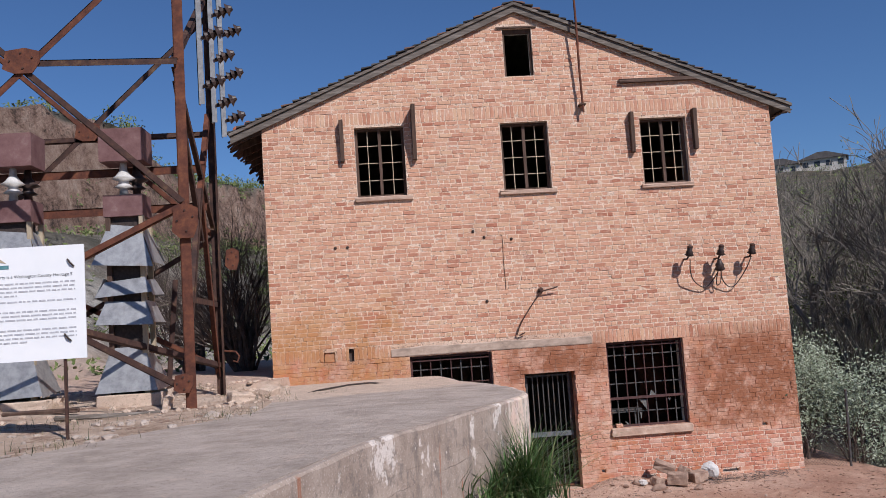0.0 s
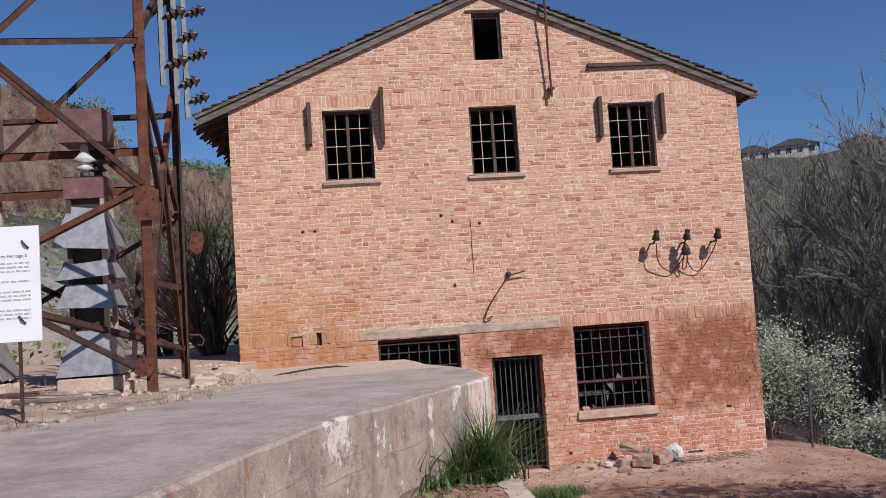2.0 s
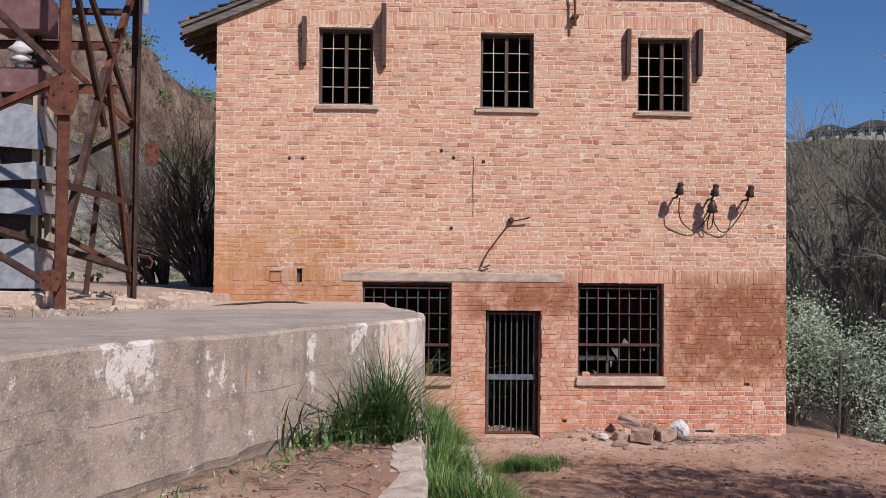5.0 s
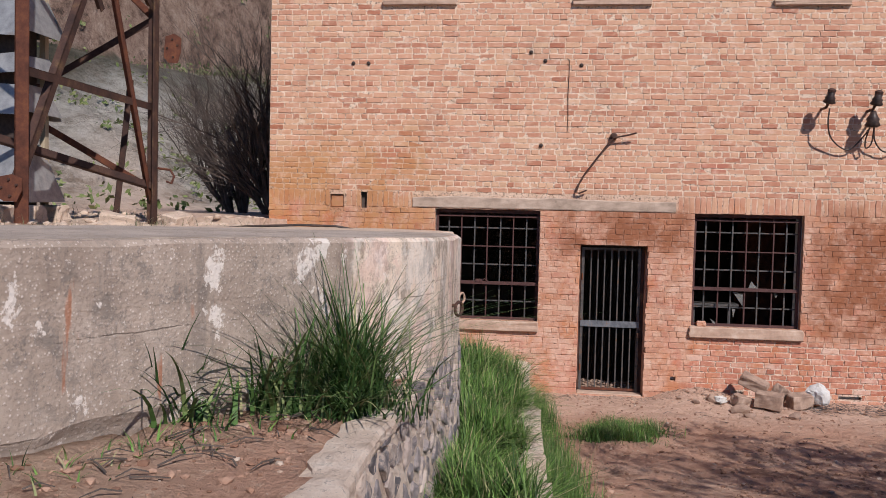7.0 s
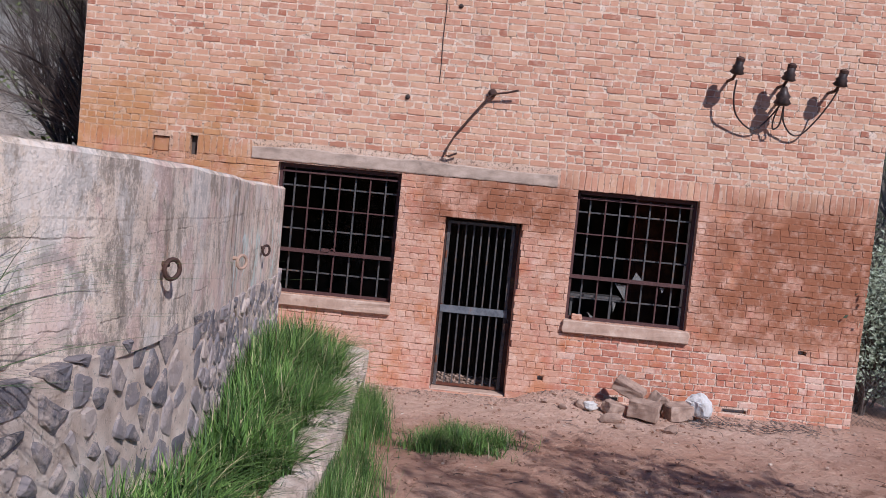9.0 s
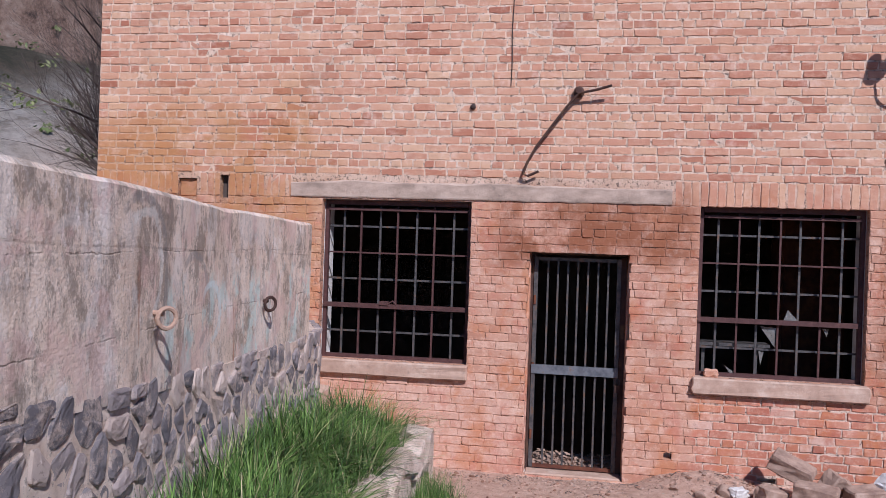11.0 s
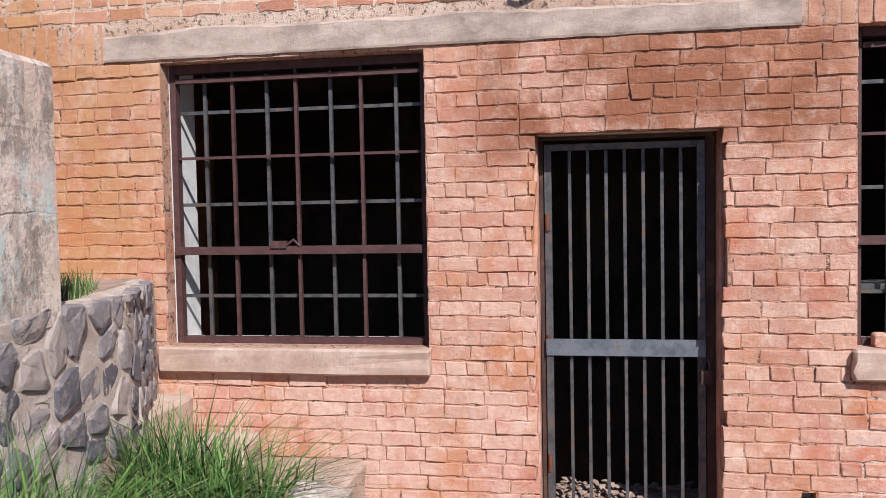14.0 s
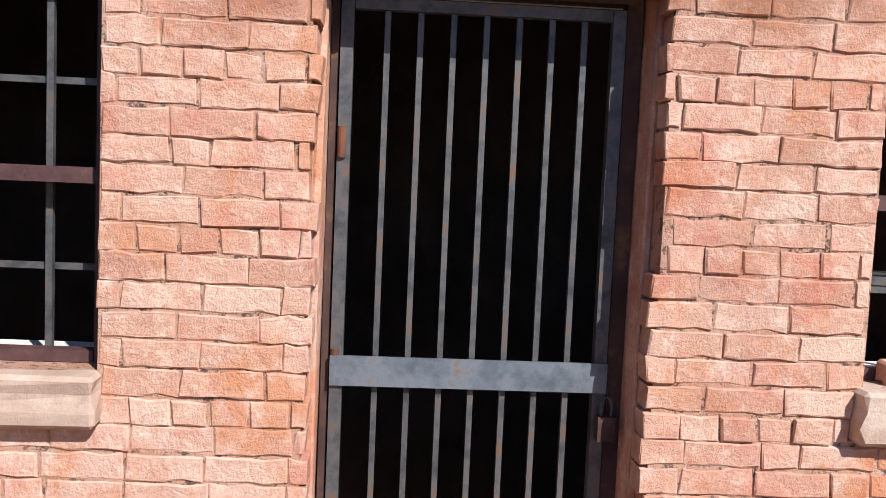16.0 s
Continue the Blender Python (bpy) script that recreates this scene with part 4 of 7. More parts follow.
    p["kind"] = "stuff"
bm = bmesh.new()
for i in range(4):
    y = FRONT + 0.02 + i * 0.3
    lathe(bm, (FX0 - OVER + 0.12, y, EAVE - 0.22 + 0.15), (0, 1, 0), [(0, 0.07), (0.28, 0.085)], 10)
    lathe(bm, (FX0 - OVER + 0.33, y, EAVE - 0.13 + 0.15), (0, 1, 0), [(0, 0.07), (0.28, 0.085)], 10)
part("clay_tile", bm, CLAYTILE, roof, "red clay tiles at the eave")

for x0, x1 in ((-0.4845, -0.456), (0.456, 0.4845)):
    structure("door_jamb", worn_box((x0, 0.095, 0.0), (x1, 0.399, 2.108), 0.0, 0.004, 2), BRICK, "brick reveal of the doorway", "door jamb")
# lintel and sills


def ragged_beam(x0, x1, y0, y1, z0, z1):
    """A long cast beam with a crumbled upper arris and uneven face."""
    rows = []
    for x in np.arange(x0, x1 + 1e-6, (x1 - x0) / 90):
        e = 0.012 + 0.022 * max(0.0, noise2(x, 2, 3.1)) + 0.008 * noise2(x, 9, 11)
        t = z1 - 0.012 + 0.02 * noise2(x, 4, 1.6) + 0.008 * noise2(x, 5, 9)
        f = y0 + 0.006 * noise2(x, 7, 2.5) + 0.004 * noise2(x, 7, 12)
        b = z0 + 0.007 * noise2(x, 3, 7)
        rows.append([(x, y1, b), (x, f + 0.004, b), (x, f, b + 0.012), (x, f + 0.003 * noise2(x, 1, 6), (t + b) / 2), (x, f, t - e), (x, f + e * 0.8, t), (x, y1, t)])
    return swept(rows)


lintel = structure("lintel", ragged_beam(-2.85, 0.83, -0.012, 0.12, 2.587, 2.752), LINTEL, "long cracked grey cement lintel over window and door", "lintel")
for i, (x0, x1, z0, z1, p) in enumerate(((-2.56, -1.02, 0.855, 0.998, 0.06), (1.06, 2.575, 0.865, 1.018, 0.06), (-3.33, -2.28, 5.43, 5.518, 0.055), (-0.67, 0.41, 5.415, 5.498, 0.055), (2.02, 3.02, 5.40, 5.478, 0.055))):
    structure("window_sill_%d" % (i + 1), worn_box((x0, -p, z0), (x1, 0.16, z1), 0.012, 0.004, 20 + i), SILL, "worn pinkish cement window sill", "window sill")


def bar(bm, a, b, w=0.02, d=0.02):
    """A flat bar between two points of one plane y."""
    a, b = Vector(a), Vector(b)
    if abs(a.x - b.x) > abs(a.z - b.z):
        box(bm, (min(a.x, b.x), a.y, a.z - w / 2), (max(a.x, b.x), a.y + d, a.z + w / 2))
    else:
        box(bm, (a.x - w / 2, a.y, min(a.z, b.z)), (a.x + w / 2, a.y + d, max(a.z, b.z)))


def steel_window(name, o, label, y=0.10):
    """A steel sash window with security rods behind it."""
    x0, x1, z0, z1 = o
    e = thing(name, ((x0 + x1) / 2, y, z0), label, "window")
    e["kind"] = "structure"
    w, h = x1 - x0, z1 - z0
    f = 0.035
    for nm, lo, hi in (("frame_side", (x0 + 0.004, y, z0), (x0 + 0.004 + f, y + 0.05, z1 - 0.003)), ("frame_side", (x1 - 0.004 - f, y, z0), (x1 - 0.004, y + 0.05, z1 - 0.003)),
                       ("frame_head", (x0 + 0.042, y, z1 - 0.05), (x1 - 0.042, y + 0.05, z1 - 0.003)), ("frame_foot", (x0 + 0.042, y, z0 + 0.002), (x1 - 0.042, y + 0.05, z0 + 0.036))):
        part(nm, worn_box(lo, hi, 0.004), MAROON, e)
    part("sash_rail", worn_box((x0 + 0.012, y - 0.02, z0 + h * 2 / 6 - 0.022), (x1 - 0.012, y + 0.03, z0 + h * 2 / 6 + 0.022), 0.005), MAROON, e)
    part("top_rail", worn_box((x0 + 0.043, y - 0.008, z1 - 0.105), (x1 - 0.043, y + 0.03, z1 - 0.08), 0.004), MAROON, e)
    for k in (1, 2, 3):
        bm = bmesh.new()
        bar(bm, (x0 + w * k / 4, y + 0.01, z0 + 0.03), (x0 + w * k / 4, y + 0.01, z1 - 0.045), 0.017, 0.025)
        part("muntin", bm, MAROON, e)
    bm = bmesh.new()
    bar(bm, (x0 + 0.04, y + 0.012, z0 + h * 4 / 6), (x1 - 0.04, y + 0.012, z0 + h * 4 / 6), 0.015, 0.022)
    part("muntin", bm, MAROON, e)
    for k in (1, 3, 5, 7):
        bm = bmesh.new()
        bar(bm, (x0 + w * k / 8, y + 0.055, z0 + 0.01), (x0 + w * k / 8, y + 0.055, z1 - 0.06), 0.019, 0.019)
        part("security_rod", bm, STEEL, e, "bare grey security rod")
    for k in (1, 3, 5):
        bm = bmesh.new()
        bar(bm, (x0 + 0.02, y + 0.075, z0 + h * k / 6), (x1 - 0.02, y + 0.075, z0 + h * k / 6), 0.019, 0.012)
        part("security_rod", bm, STEEL, e, "bare grey security rod")
    return e


win1 = steel_window("window_1", LW, "barred maroon steel window without glass beside the door")
win2 = steel_window("window_2", RW, "barred maroon steel window with a few broken panes")
bm = bmesh.new()
box(bm, (-1.93, 0.07, 1.535), (-1.84, 0.10, 1.575))
tube(bm, [(-1.84, 0.08, 1.55), (-1.80, 0.08, 1.58), (-1.76, 0.08, 1.545)], 0.008, 6)
part("sash_latch", bm, MAROON, win1)


def casement(name, o, label):
    x0, x1, z0, z1 = o
    y = 0.12
    e = thing(name, ((x0 + x1) / 2, y, z0), label, "window")
    e["kind"] = "structure"
    mid = (x0 + x1) / 2
    for nm, lo, hi in (("frame_side", (x0 + 0.004, y, z0 + 0.003), (x0 + 0.05, y + 0.08, z1 - 0.003)), ("frame_side", (x1 - 0.05, y, z0 + 0.003), (x1 - 0.004, y + 0.08, z1 - 0.003)),
                       ("frame_head", (x0 + 0.053, y, z1 - 0.05), (x1 - 0.053, y + 0.08, z1 - 0.004)), ("frame_foot", (x0 + 0.053, y, z0 + 0.004), (x1 - 0.053, y + 0.08, z0 + 0.05))):
        part(nm, worn_box(lo, hi, 0.006), TIMBER, e)
    part("mullion", worn_box((mid - 0.028, y - 0.006, z0 + 0.053), (mid + 0.028, y + 0.05, z1 - 0.053), 0.006), TIMBER, e)
    for sgn in (-1, 1):
        xm = mid + sgn * (x1 - x0) / 4 * 0.98
        bm = bmesh.new()
        bar(bm, (xm, y + 0.02, z0 + 0.05), (xm, y + 0.02, z1 - 0.05), 0.014, 0.02)
        part("muntin", bm, PALEWOOD, e, "bleached thin muntin")
        for k in (1, 2, 3):
            z = z0 + (z1 - z0) * k / 4
            a, b = (x0 + 0.05, mid - 0.03) if sgn < 0 else (mid + 0.03, x1 - 0.05)
            bm = bmesh.new()
            bar(bm, (a, y + 0.024, z), (b, y + 0.024, z), 0.013, 0.016)
            part("muntin", bm, PALEWOOD, e, "bleached thin muntin")
    return e


win3 = casement("window_3", U1, "dark upper casement window between two timber brackets")
win4 = casement("window_4", U2, "dark upper casement window with small panes")
win5 = casement("window_5", U3, "dark upper casement window with bleached muntins")
# frame of the loft opening
loft = thing("window_6", (-0.13, 0.1, 7.66), "empty dark loft opening under the gable", "window opening")
loft["kind"] = "structure"
for lo, hi in (((-0.406, 0.06, 7.663), (-0.37, 0.12, 8.50)), ((0.10, 0.06, 7.663), (0.136, 0.12, 8.50)), ((-0.406, 0.06, 8.503), (0.136, 0.12, 8.577))):
    part("frame_board", worn_box(lo, hi, 0.006), TIMBER, loft)
structure("loft_lintel", worn_box((-0.53, -0.03, 8.582), (0.24, 0.08, 8.612), 0.006), TIMBER, "thin timber lintel over the loft opening", "lintel")

# ---- the gate in the doorway ----
GY = 0.215
gate = thing("door_1", (0, GY, 0), "closed steel bar gate with a riveted plate and padlock", "gate")
gate["kind"] = "structure"
part("frame_post", worn_box((-0.452, GY - 0.01, 0.0), (-0.43, GY + 0.05, 2.085), 0.004), DARKRUST, gate)
part("frame_post", worn_box((0.405, GY - 0.01, 0.0), (0.452, GY + 0.05, 2.085), 0.004), DARKRUST, gate)
part("door_head", worn_box((-0.452, GY, 2.088), (0.452, GY + 0.06, 2.107), 0.004), TIMBER, gate)
part("gate_stile", worn_box((-0.425, GY - 0.022, 0.03), (-0.388, GY + 0.016, 2.065), 0.004), STEEL, gate)
part("gate_stile", worn_box((0.362, GY - 0.022, 0.03), (0.40, GY + 0.016, 2.065), 0.004), STEEL, gate)
part("gate_rail", worn_box((-0.386, GY - 0.02, 2.032), (0.36, GY + 0.014, 2.065), 0.004), STEEL, gate)
part("gate_rail", worn_box((-0.386, GY - 0.02, 0.03), (0.36, GY + 0.014, 0.062), 0.004), RUST, gate)
for i in range(7):
    x = -0.292 + i * 0.0955
    bm = worn_box((x - 0.0085, GY - 0.012, 0.063), (x + 0.0085, GY + 0.006, 2.03), 0.003)
    part("gate_bar", bm, STEEL, gate)
bm = worn_box((-0.425, GY - 0.034, 0.938), (0.40, GY - 0.024, 1.027), 0.003)
part("lock_plate", bm, PLATE, gate, "smooth blue-grey steel lock plate")
for z in (0.35, 1.0, 1.65):
    bm = bmesh.new()
    lathe(bm, (-0.412, GY - 0.022, z - 0.045), (0, 0, 1), [(0, 0.012), (0.09, 0.012)], 10)
    part("hinge", bm, RUST, gate)
bm = worn_box((0.372, GY - 0.07, 0.80), (0.425, GY - 0.036, 0.875), 0.006)
lock = part("padlock", bm, DARKRUST, gate)
bm = bmesh.new()
tube(bm, [(0.383, GY - 0.053, 0.875), (0.383, GY - 0.053, 0.915), (0.392, GY - 0.053, 0.93), (0.405, GY - 0.053, 0.93), (0.414, GY - 0.053, 0.915), (0.414, GY - 0.053, 0.875)], 0.005, 6)
part("shackle", bm, STEEL, lock, "bright steel shackle")
structure("threshold", worn_box((-0.45, 0.02, -0.06), (0.45, 0.30, 0.018), 0.012, 0.004, 8), SILL, "worn cement door threshold", "threshold")

# ---- retaining wall with slab top ----


rows = []
ys = list(np.arange(-16.5, -1.6, 0.1)) + [-1.6]
for y in ys:
    x = 0.5 * interp(WALL_X, y) + 0.25 * (interp(WALL_X, y - 0.25) + interp(WALL_X, y + 0.25))
    if y > -1.7:
        x = interp(WALL_X, y)
    j = 0.006 * noise2(y, 3, 2.3) + 0.004 * noise2(y, 1, 9)
    e = 0.02 + 0.012 * noise2(y, 8, 3.0)
    top = interp(SLAB_TOP, y) + 0.008 * noise2(y, 5, 1.3)
    zb = interp(CAP_Z, y) - 0.07 if y > -7.7 else 0.9
    er = (0.035 + 0.05 * max(0.0, noise2(y, 2, 1.9)) + 0.035 * noise2(y, 4, 6.0)) * smooth01((-7.9 - y) / 0.8)
    rows.append([(x - 2.7, y, zb), (x + j - er, y, zb), (x + j - er, y, min(1.66, top - 0.36)), (x + j - er * 0.6, y, min(1.70 + er * 0.4, top - 0.33)), (x + j, y, min(1.72 + er, top - 0.3)), (x + j - 0.0015, y, top - 0.26), (x + j * 0.9, y, top - 0.25), (x + j, y, top - e), (x - e, y, top), (x - 0.9, y, top + 0.012), (x - 2.7, y, top + 0.004)])
retaining = structure("retaining_wall", swept(rows), CONCRETE, "stained grey concrete retaining wall with a broad flat top", "retaining wall")
rows = []
for y in ys:
    x = 0.5 * interp(WALL_X, y) + 0.25 * (interp(WALL_X, y - 0.25) + interp(WALL_X, y + 0.25))
    top = interp(SLAB_TOP, y) + 0.008 * noise2(y, 5, 1.3) + 0.004
    rows.append([(x - 2.68, y, top - 0.03), (x - 0.06, y, top - 0.03), (x - 0.06, y, top + 0.002), (x - 0.9, y, top + 0.014), (x - 2.68, y, top + 0.006)])
structure("slab_top", swept(rows), SLAB, "worn dusty concrete slab on top of the retaining wall", "slab")

# stone footing and capped bench edge
rows = []
ys = list(np.arange(-12.5, -0.02, 0.1)) + [-0.03]
for y in ys:
    x, z = interp(CAP_X, y), interp(CAP_Z, y)
    j = 0.02 * noise2(y, 2, 1.7)
    rows.append([(x - 0.30, y, -0.1), (x + j - 0.02, y, -0.1), (x + j - 0.03, y, z - 0.16), (x + j - 0.035, y, z - 0.03), (x - 0.12, y, z - 0.005 + 0.02 * noise2(y, 4, 2)), (x - 0.30, y, z - 0.03)])
stone_wall = structure("wall_stone", swept(rows), STONE_MORTAR, "rubble wall of dark volcanic stones in pale mortar", "stone wall")
rows = []
for y in np.arange(-12.5, -7.9, 0.05):
    x, z = interp(CAP_X, y), interp(CAP_Z, y)
    w = 0.19 + 0.10 * noise2(y, 9, 1.5) + 0.05 * noise2(y, 9, 6)
    dz = 0.010 * noise2(y, 6, 1.1)
    j = 0.02 * noise2(y, 2, 1.7)
    xa, xb = interp(CAP_X, y - 0.25), interp(CAP_X, y + 0.25)
    n = Vector((0.5, xa - xb, 0)).normalized()
    c = Vector((x + j, y, z + dz))
    lip = 0.014 * noise2(y, 3, 5) + 0.012 * noise2(y, 3, 13)
    low = -0.045 + 0.02 * noise2(y, 8, 3.3) + 0.012 * noise2(y, 8, 11)
    rows.append([tuple(c - n * o + Vector((0, 0, h))) for o, h in ((w, -0.10), (0.02, low - 0.03), (0.004 - lip, low), (0.006 - lip, -0.012 + 0.006 * noise2(y, 1, 9)), (0.022 - lip, 0.004 + 0.005 * noise2(y, 7, 9)), (w * 0.55, 0.007 + 0.008 * noise2(y, 5, 4)), (w, -0.004 + 0.01 * noise2(y, 15, 5)))])
structure("bench_cap", swept(rows), STONE_MORTAR, "rough pale cement cap along the dirt bench", "wall cap")

# low kerb wall beside the grass strip
rows = []
for y in np.arange(-8.6, -1.0, 0.06):
    x, z = interp(CURB_X, y), interp(CURB_Z, y) - 0.10
    rows.append([(x - 0.22, y, -0.1), (x - 0.02, y, -0.1), (x - 0.02 + 0.02 * noise2(y, 1, 5), y, z - 0.03), (x - 0.06, y, z), (x - 0.17, y, z), (x - 0.22, y, z - 0.04)])
kerb = structure("kerb_wall", swept(rows), STONE_MORTAR, "low crumbling kerb wall of stone and pale mortar", "kerb wall")


def rubble_block(w, d, h, seed, cut_off=0.16):
    """A broken lump of masonry: a box with knocked-off corners and a pitted face."""
    r = random.Random(seed)
    bm = bmesh.new()
    box(bm, (-w / 2, -d / 2, -h / 2), (w / 2, d / 2, h / 2))
    bmesh.ops.subdivide_edges(bm, edges=bm.edges[:], cuts=3, use_grid_fill=True)
    planes = [(Vector((r.choice((-1, 1)) * r.uniform(0.3, 1), r.choice((-1, 1)) * r.uniform(0.3, 1), r.choice((-1, 1, 1)) * r.uniform(0.3, 1))).normalized(), r.uniform(0.62, 0.8)) for _ in range(9)]
    off = r.uniform(0, 50)
    for v in bm.verts:
        p = Vector((v.co.x / w * 2, v.co.y / d * 2, v.co.z / h * 2))
        for n, k in planes:
            e = p.dot(n) - k * (1.55 - cut_off)
            if e > 0:
                p -= n * e
        q = Vector((p.x * w / 2, p.y * d / 2, p.z * h / 2))
        q += noise.noise_vector(q * 9 + Vector((off, 0, 0))) * 0.016 + noise.noise_vector(q * 28 + Vector((off, 0, 0))) * 0.006
        v.co = q
    return bm


kr_rng = random.Random(17)
y = -8.5
while y < -1.25:
    l = kr_rng.uniform(0.22, 0.5)
    x, z = interp(CURB_X, y + l / 2), interp(CURB_Z, y + l / 2)
    h = kr_rng.uniform(0.16, 0.26)
    bm = rubble_block(kr_rng.uniform(0.20, 0.27), l * 1.02, h, int(1000 + y * 37))
    bmesh.ops.transform(bm, matrix=pose(x - 0.10 + kr_rng.uniform(-0.02, 0.025), y + l / 2, z - h / 2 + kr_rng.uniform(-0.05, 0.015), kr_rng.uniform(-5, 5), kr_rng.uniform(-6, 6), kr_rng.uniform(-7, 7)), verts=bm.verts)
    part("kerb_stone", bm, STONE_MORTAR, kerb)
    y += l
bm = rubble_block(0.30, 0.46, 0.50, 5)
bmesh.ops.transform(bm, matrix=pose(-1.27, -1.20, 0.40, 0, 3, 4), verts=bm.verts)
part("kerb_stone", bm, STONE_MORTAR, kerb, "tall squared end stone")

# worn steps against the wall
for i, (x0, x1, y0, z1) in enumerate(((-2.75, -2.37, -0.62, 0.735), (-2.37, -1.98, -0.60, 0.525), (-1.98, -1.38, -0.55, 0.40))):
    structure("step_%d" % (i + 1), worn_box((x0 + 0.004, y0, 0.0), (x1, -0.006, z1), 0.025, 0.012, 60 + i), SILL, "worn pinkish cement step beside the brick wall", "step")

# ---- fittings on the brick wall ----
# recess backs in the two pockets of the wall
structure("wall_pocket_1", worn_box((-4.055, 0.03, 2.565), (-3.865, 0.095, 2.74), 0.008, 0.004, 5), BRICK, "bricked-up square pocket in the wall", "wall pocket")
# dark sheet backs the slot, with the slot's shade put into its colour
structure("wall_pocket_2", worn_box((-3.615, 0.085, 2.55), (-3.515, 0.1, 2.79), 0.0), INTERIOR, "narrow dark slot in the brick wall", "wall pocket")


def timber_bracket(x, z0, z1, w, out0, out1, label, seed):
    bm = worn_box((x - w / 2, -out1, z0), (x + w / 2, -0.004, z1), 0.006, 0.003, seed)
    for v in bm.verts:
        k = (v.co.z - z0) / (z1 - z0)
        if v.co.y < -0.02:
            v.co.y *= (out0 + (out1 - out0) * k) / out1
    ob = link_mesh("timber_bracket", bm, TIMBER)
    return tagged(ob, label, "bracket", "brackets beside the upper windows")


timber_bracket(-3.525, 6.19, 6.96, 0.07, 0.10, 0.14, "dark weathered timber bracket bolted beside an upper window", 1)
timber_bracket(-2.20, 6.16, 7.14, 0.075, 0.12, 0.34, "taller dark timber bracket leaning out beside an upper window", 2)
timber_bracket(1.905, 6.09, 6.85, 0.07, 0.10, 0.14, "dark weathered timber bracket bolted beside an upper window", 3)
timber_bracket(3.11, 6.09, 6.86, 0.075, 0.12, 0.16, "dark weathered timber bracket bolted beside an upper window", 4)
tagged(link_mesh("wall_plank", worn_box((1.74, -0.07, 7.425), (3.28, -0.004, 7.50), 0.006, 0.004, 9), TIMBER), "weathered brown plank fixed level on the gable", "plank")
bm = bmesh.new()
tube(bm, [(0.99, -0.13, 6.88), (0.97, -0.16, 7.7), (0.955, -0.24, 8.5), (0.945, -0.26, 9.35)], 0.022, 8)
mast = tagged(link_mesh("service_mast", bm, RUST), "thin rusty service pipe rising past the gable edge", "pipe")
bm = bmesh.new()
box(bm, (0.93, -0.16, 7.02), (1.05, -0.002, 7.05))
part("strap", bm, DARKRUST, mast)
bm = bmesh.new()
pts = [(-0.69 + 0.004 * math.sin(i * 1.1), -0.008, 4.67 - i * 0.11) for i in range(10)]
tube(bm, [(-0.72, -0.010, 4.69)] + pts, 0.0045, 5)
tagged(link_mesh("hanging_wire", bm, CABLE), "thin dark wire hanging down the brick wall", "wire")

rod = thing("bent_rod", (-0.03, -0.03, 3.62), "bent rusty iron rod with a washer fixed to the bricks", "iron rod")
bm = bmesh.new()
lathe(bm, (-0.05, -0.002, 3.62), (0, -1, 0), [(0, 0.052), (0.05, 0.05), (0.06, 0.03), (0.10, 0.028)], 10)
part("washer", bm, DARKRUST, rod)
bm = bmesh.new()
tube(bm, [(0.25, -0.12, 3.665), (0.12, -0.10, 3.63), (-0.05, -0.085, 3.60), (-0.16, -0.075, 3.47), (-0.30, -0.065, 3.28), (-0.43, -0.06, 3.10), (-0.51, -0.055, 2.95), (-0.545, -0.055, 2.84), (-0.50, -0.055, 2.825), (-0.40, -0.06, 2.87)], 0.0125, 7)
part("rod", bm, DARKRUST, rod)


def wall_insulator(x, z, double=False):
    e = thing("wall_insulator", (x, 0, z), "brown porcelain wall insulator on an iron pin", "insulator", "insulators on the brick wall")
    bm = bmesh.new()
    tube(bm, [(x, 0.0, z - 0.10), (x, -0.20, z - 0.10), (x + 0.01, -0.27, z - 0.04), (x + 0.01, -0.28, z + 0.04)], 0.018, 7)
    part("pin", bm, DARKRUST, e)
    bm = bmesh.new()
    lathe(bm, (x + 0.01, -0.28, z - 0.06), (0.1, -0.25, 1), [(0, 0.05), (0.02, 0.085), (0.06, 0.06), (0.08, 0.07), (0.11, 0.045), (0.15, 0.05), (0.17, 0.02)], 12)
    part("bell", bm, PORCELAIN, e, smooth=True)
    bm = bmesh.new()
    lathe(bm, (x + 0.025, -0.32, z + 0.09), (0.1, -0.25, 1), [(0, 0.05), (0.03, 0.052), (0.05, 0.02)], 10)
    part("cap", bm, DARKRUST, e, "rusty iron cap")
    if double:
        bm = bmesh.new()
        lathe(bm, (x - 0.01, -0.24, z - 0.34), (0, -0.1, 1), [(0, 0.06), (0.03, 0.10), (0.08, 0.07), (0.11, 0.085), (0.16, 0.05), (0.22, 0.03)], 12)
        part("lower_bell", bm, PORCELAIN, e, smooth=True)
        bm = bmesh.new()
        tube(bm, [(x, 0.0, z - 0.30), (x - 0.01, -0.24, z - 0.32)], 0.016, 6)
        part("pin", bm, DARKRUST, e)
    return e


wall_insulator(2.69, 4.12)
wall_insulator(3.28, 4.10, True)
wall_insulator(3.87, 4.09)


def hanging_cable(pts, r=0.010):
    bm = bmesh.new()
    pts = [Vector(p) for p in pts]
    out = []
    for i in range(len(pts) - 1):
        a, b, c, d = pts[max(i - 1, 0)], pts[i], pts[i + 1], pts[min(i + 2, len(pts) - 1)]
        for k in range(5):
            t = k / 5
            out.append(0.5 * ((2 * b) + (c - a) * t + (2 * a - 5 * b + 4 * c - d) * t * t + (3 * b - a - 3 * c + d) * t ** 3))
    out.append(pts[-1])
    tube(bm, out, r, 6)
    return tagged(link_mesh("drooping_cable", bm, CABLE), "dark cable drooping between wall insulators", "cable", "cables between the insulators")


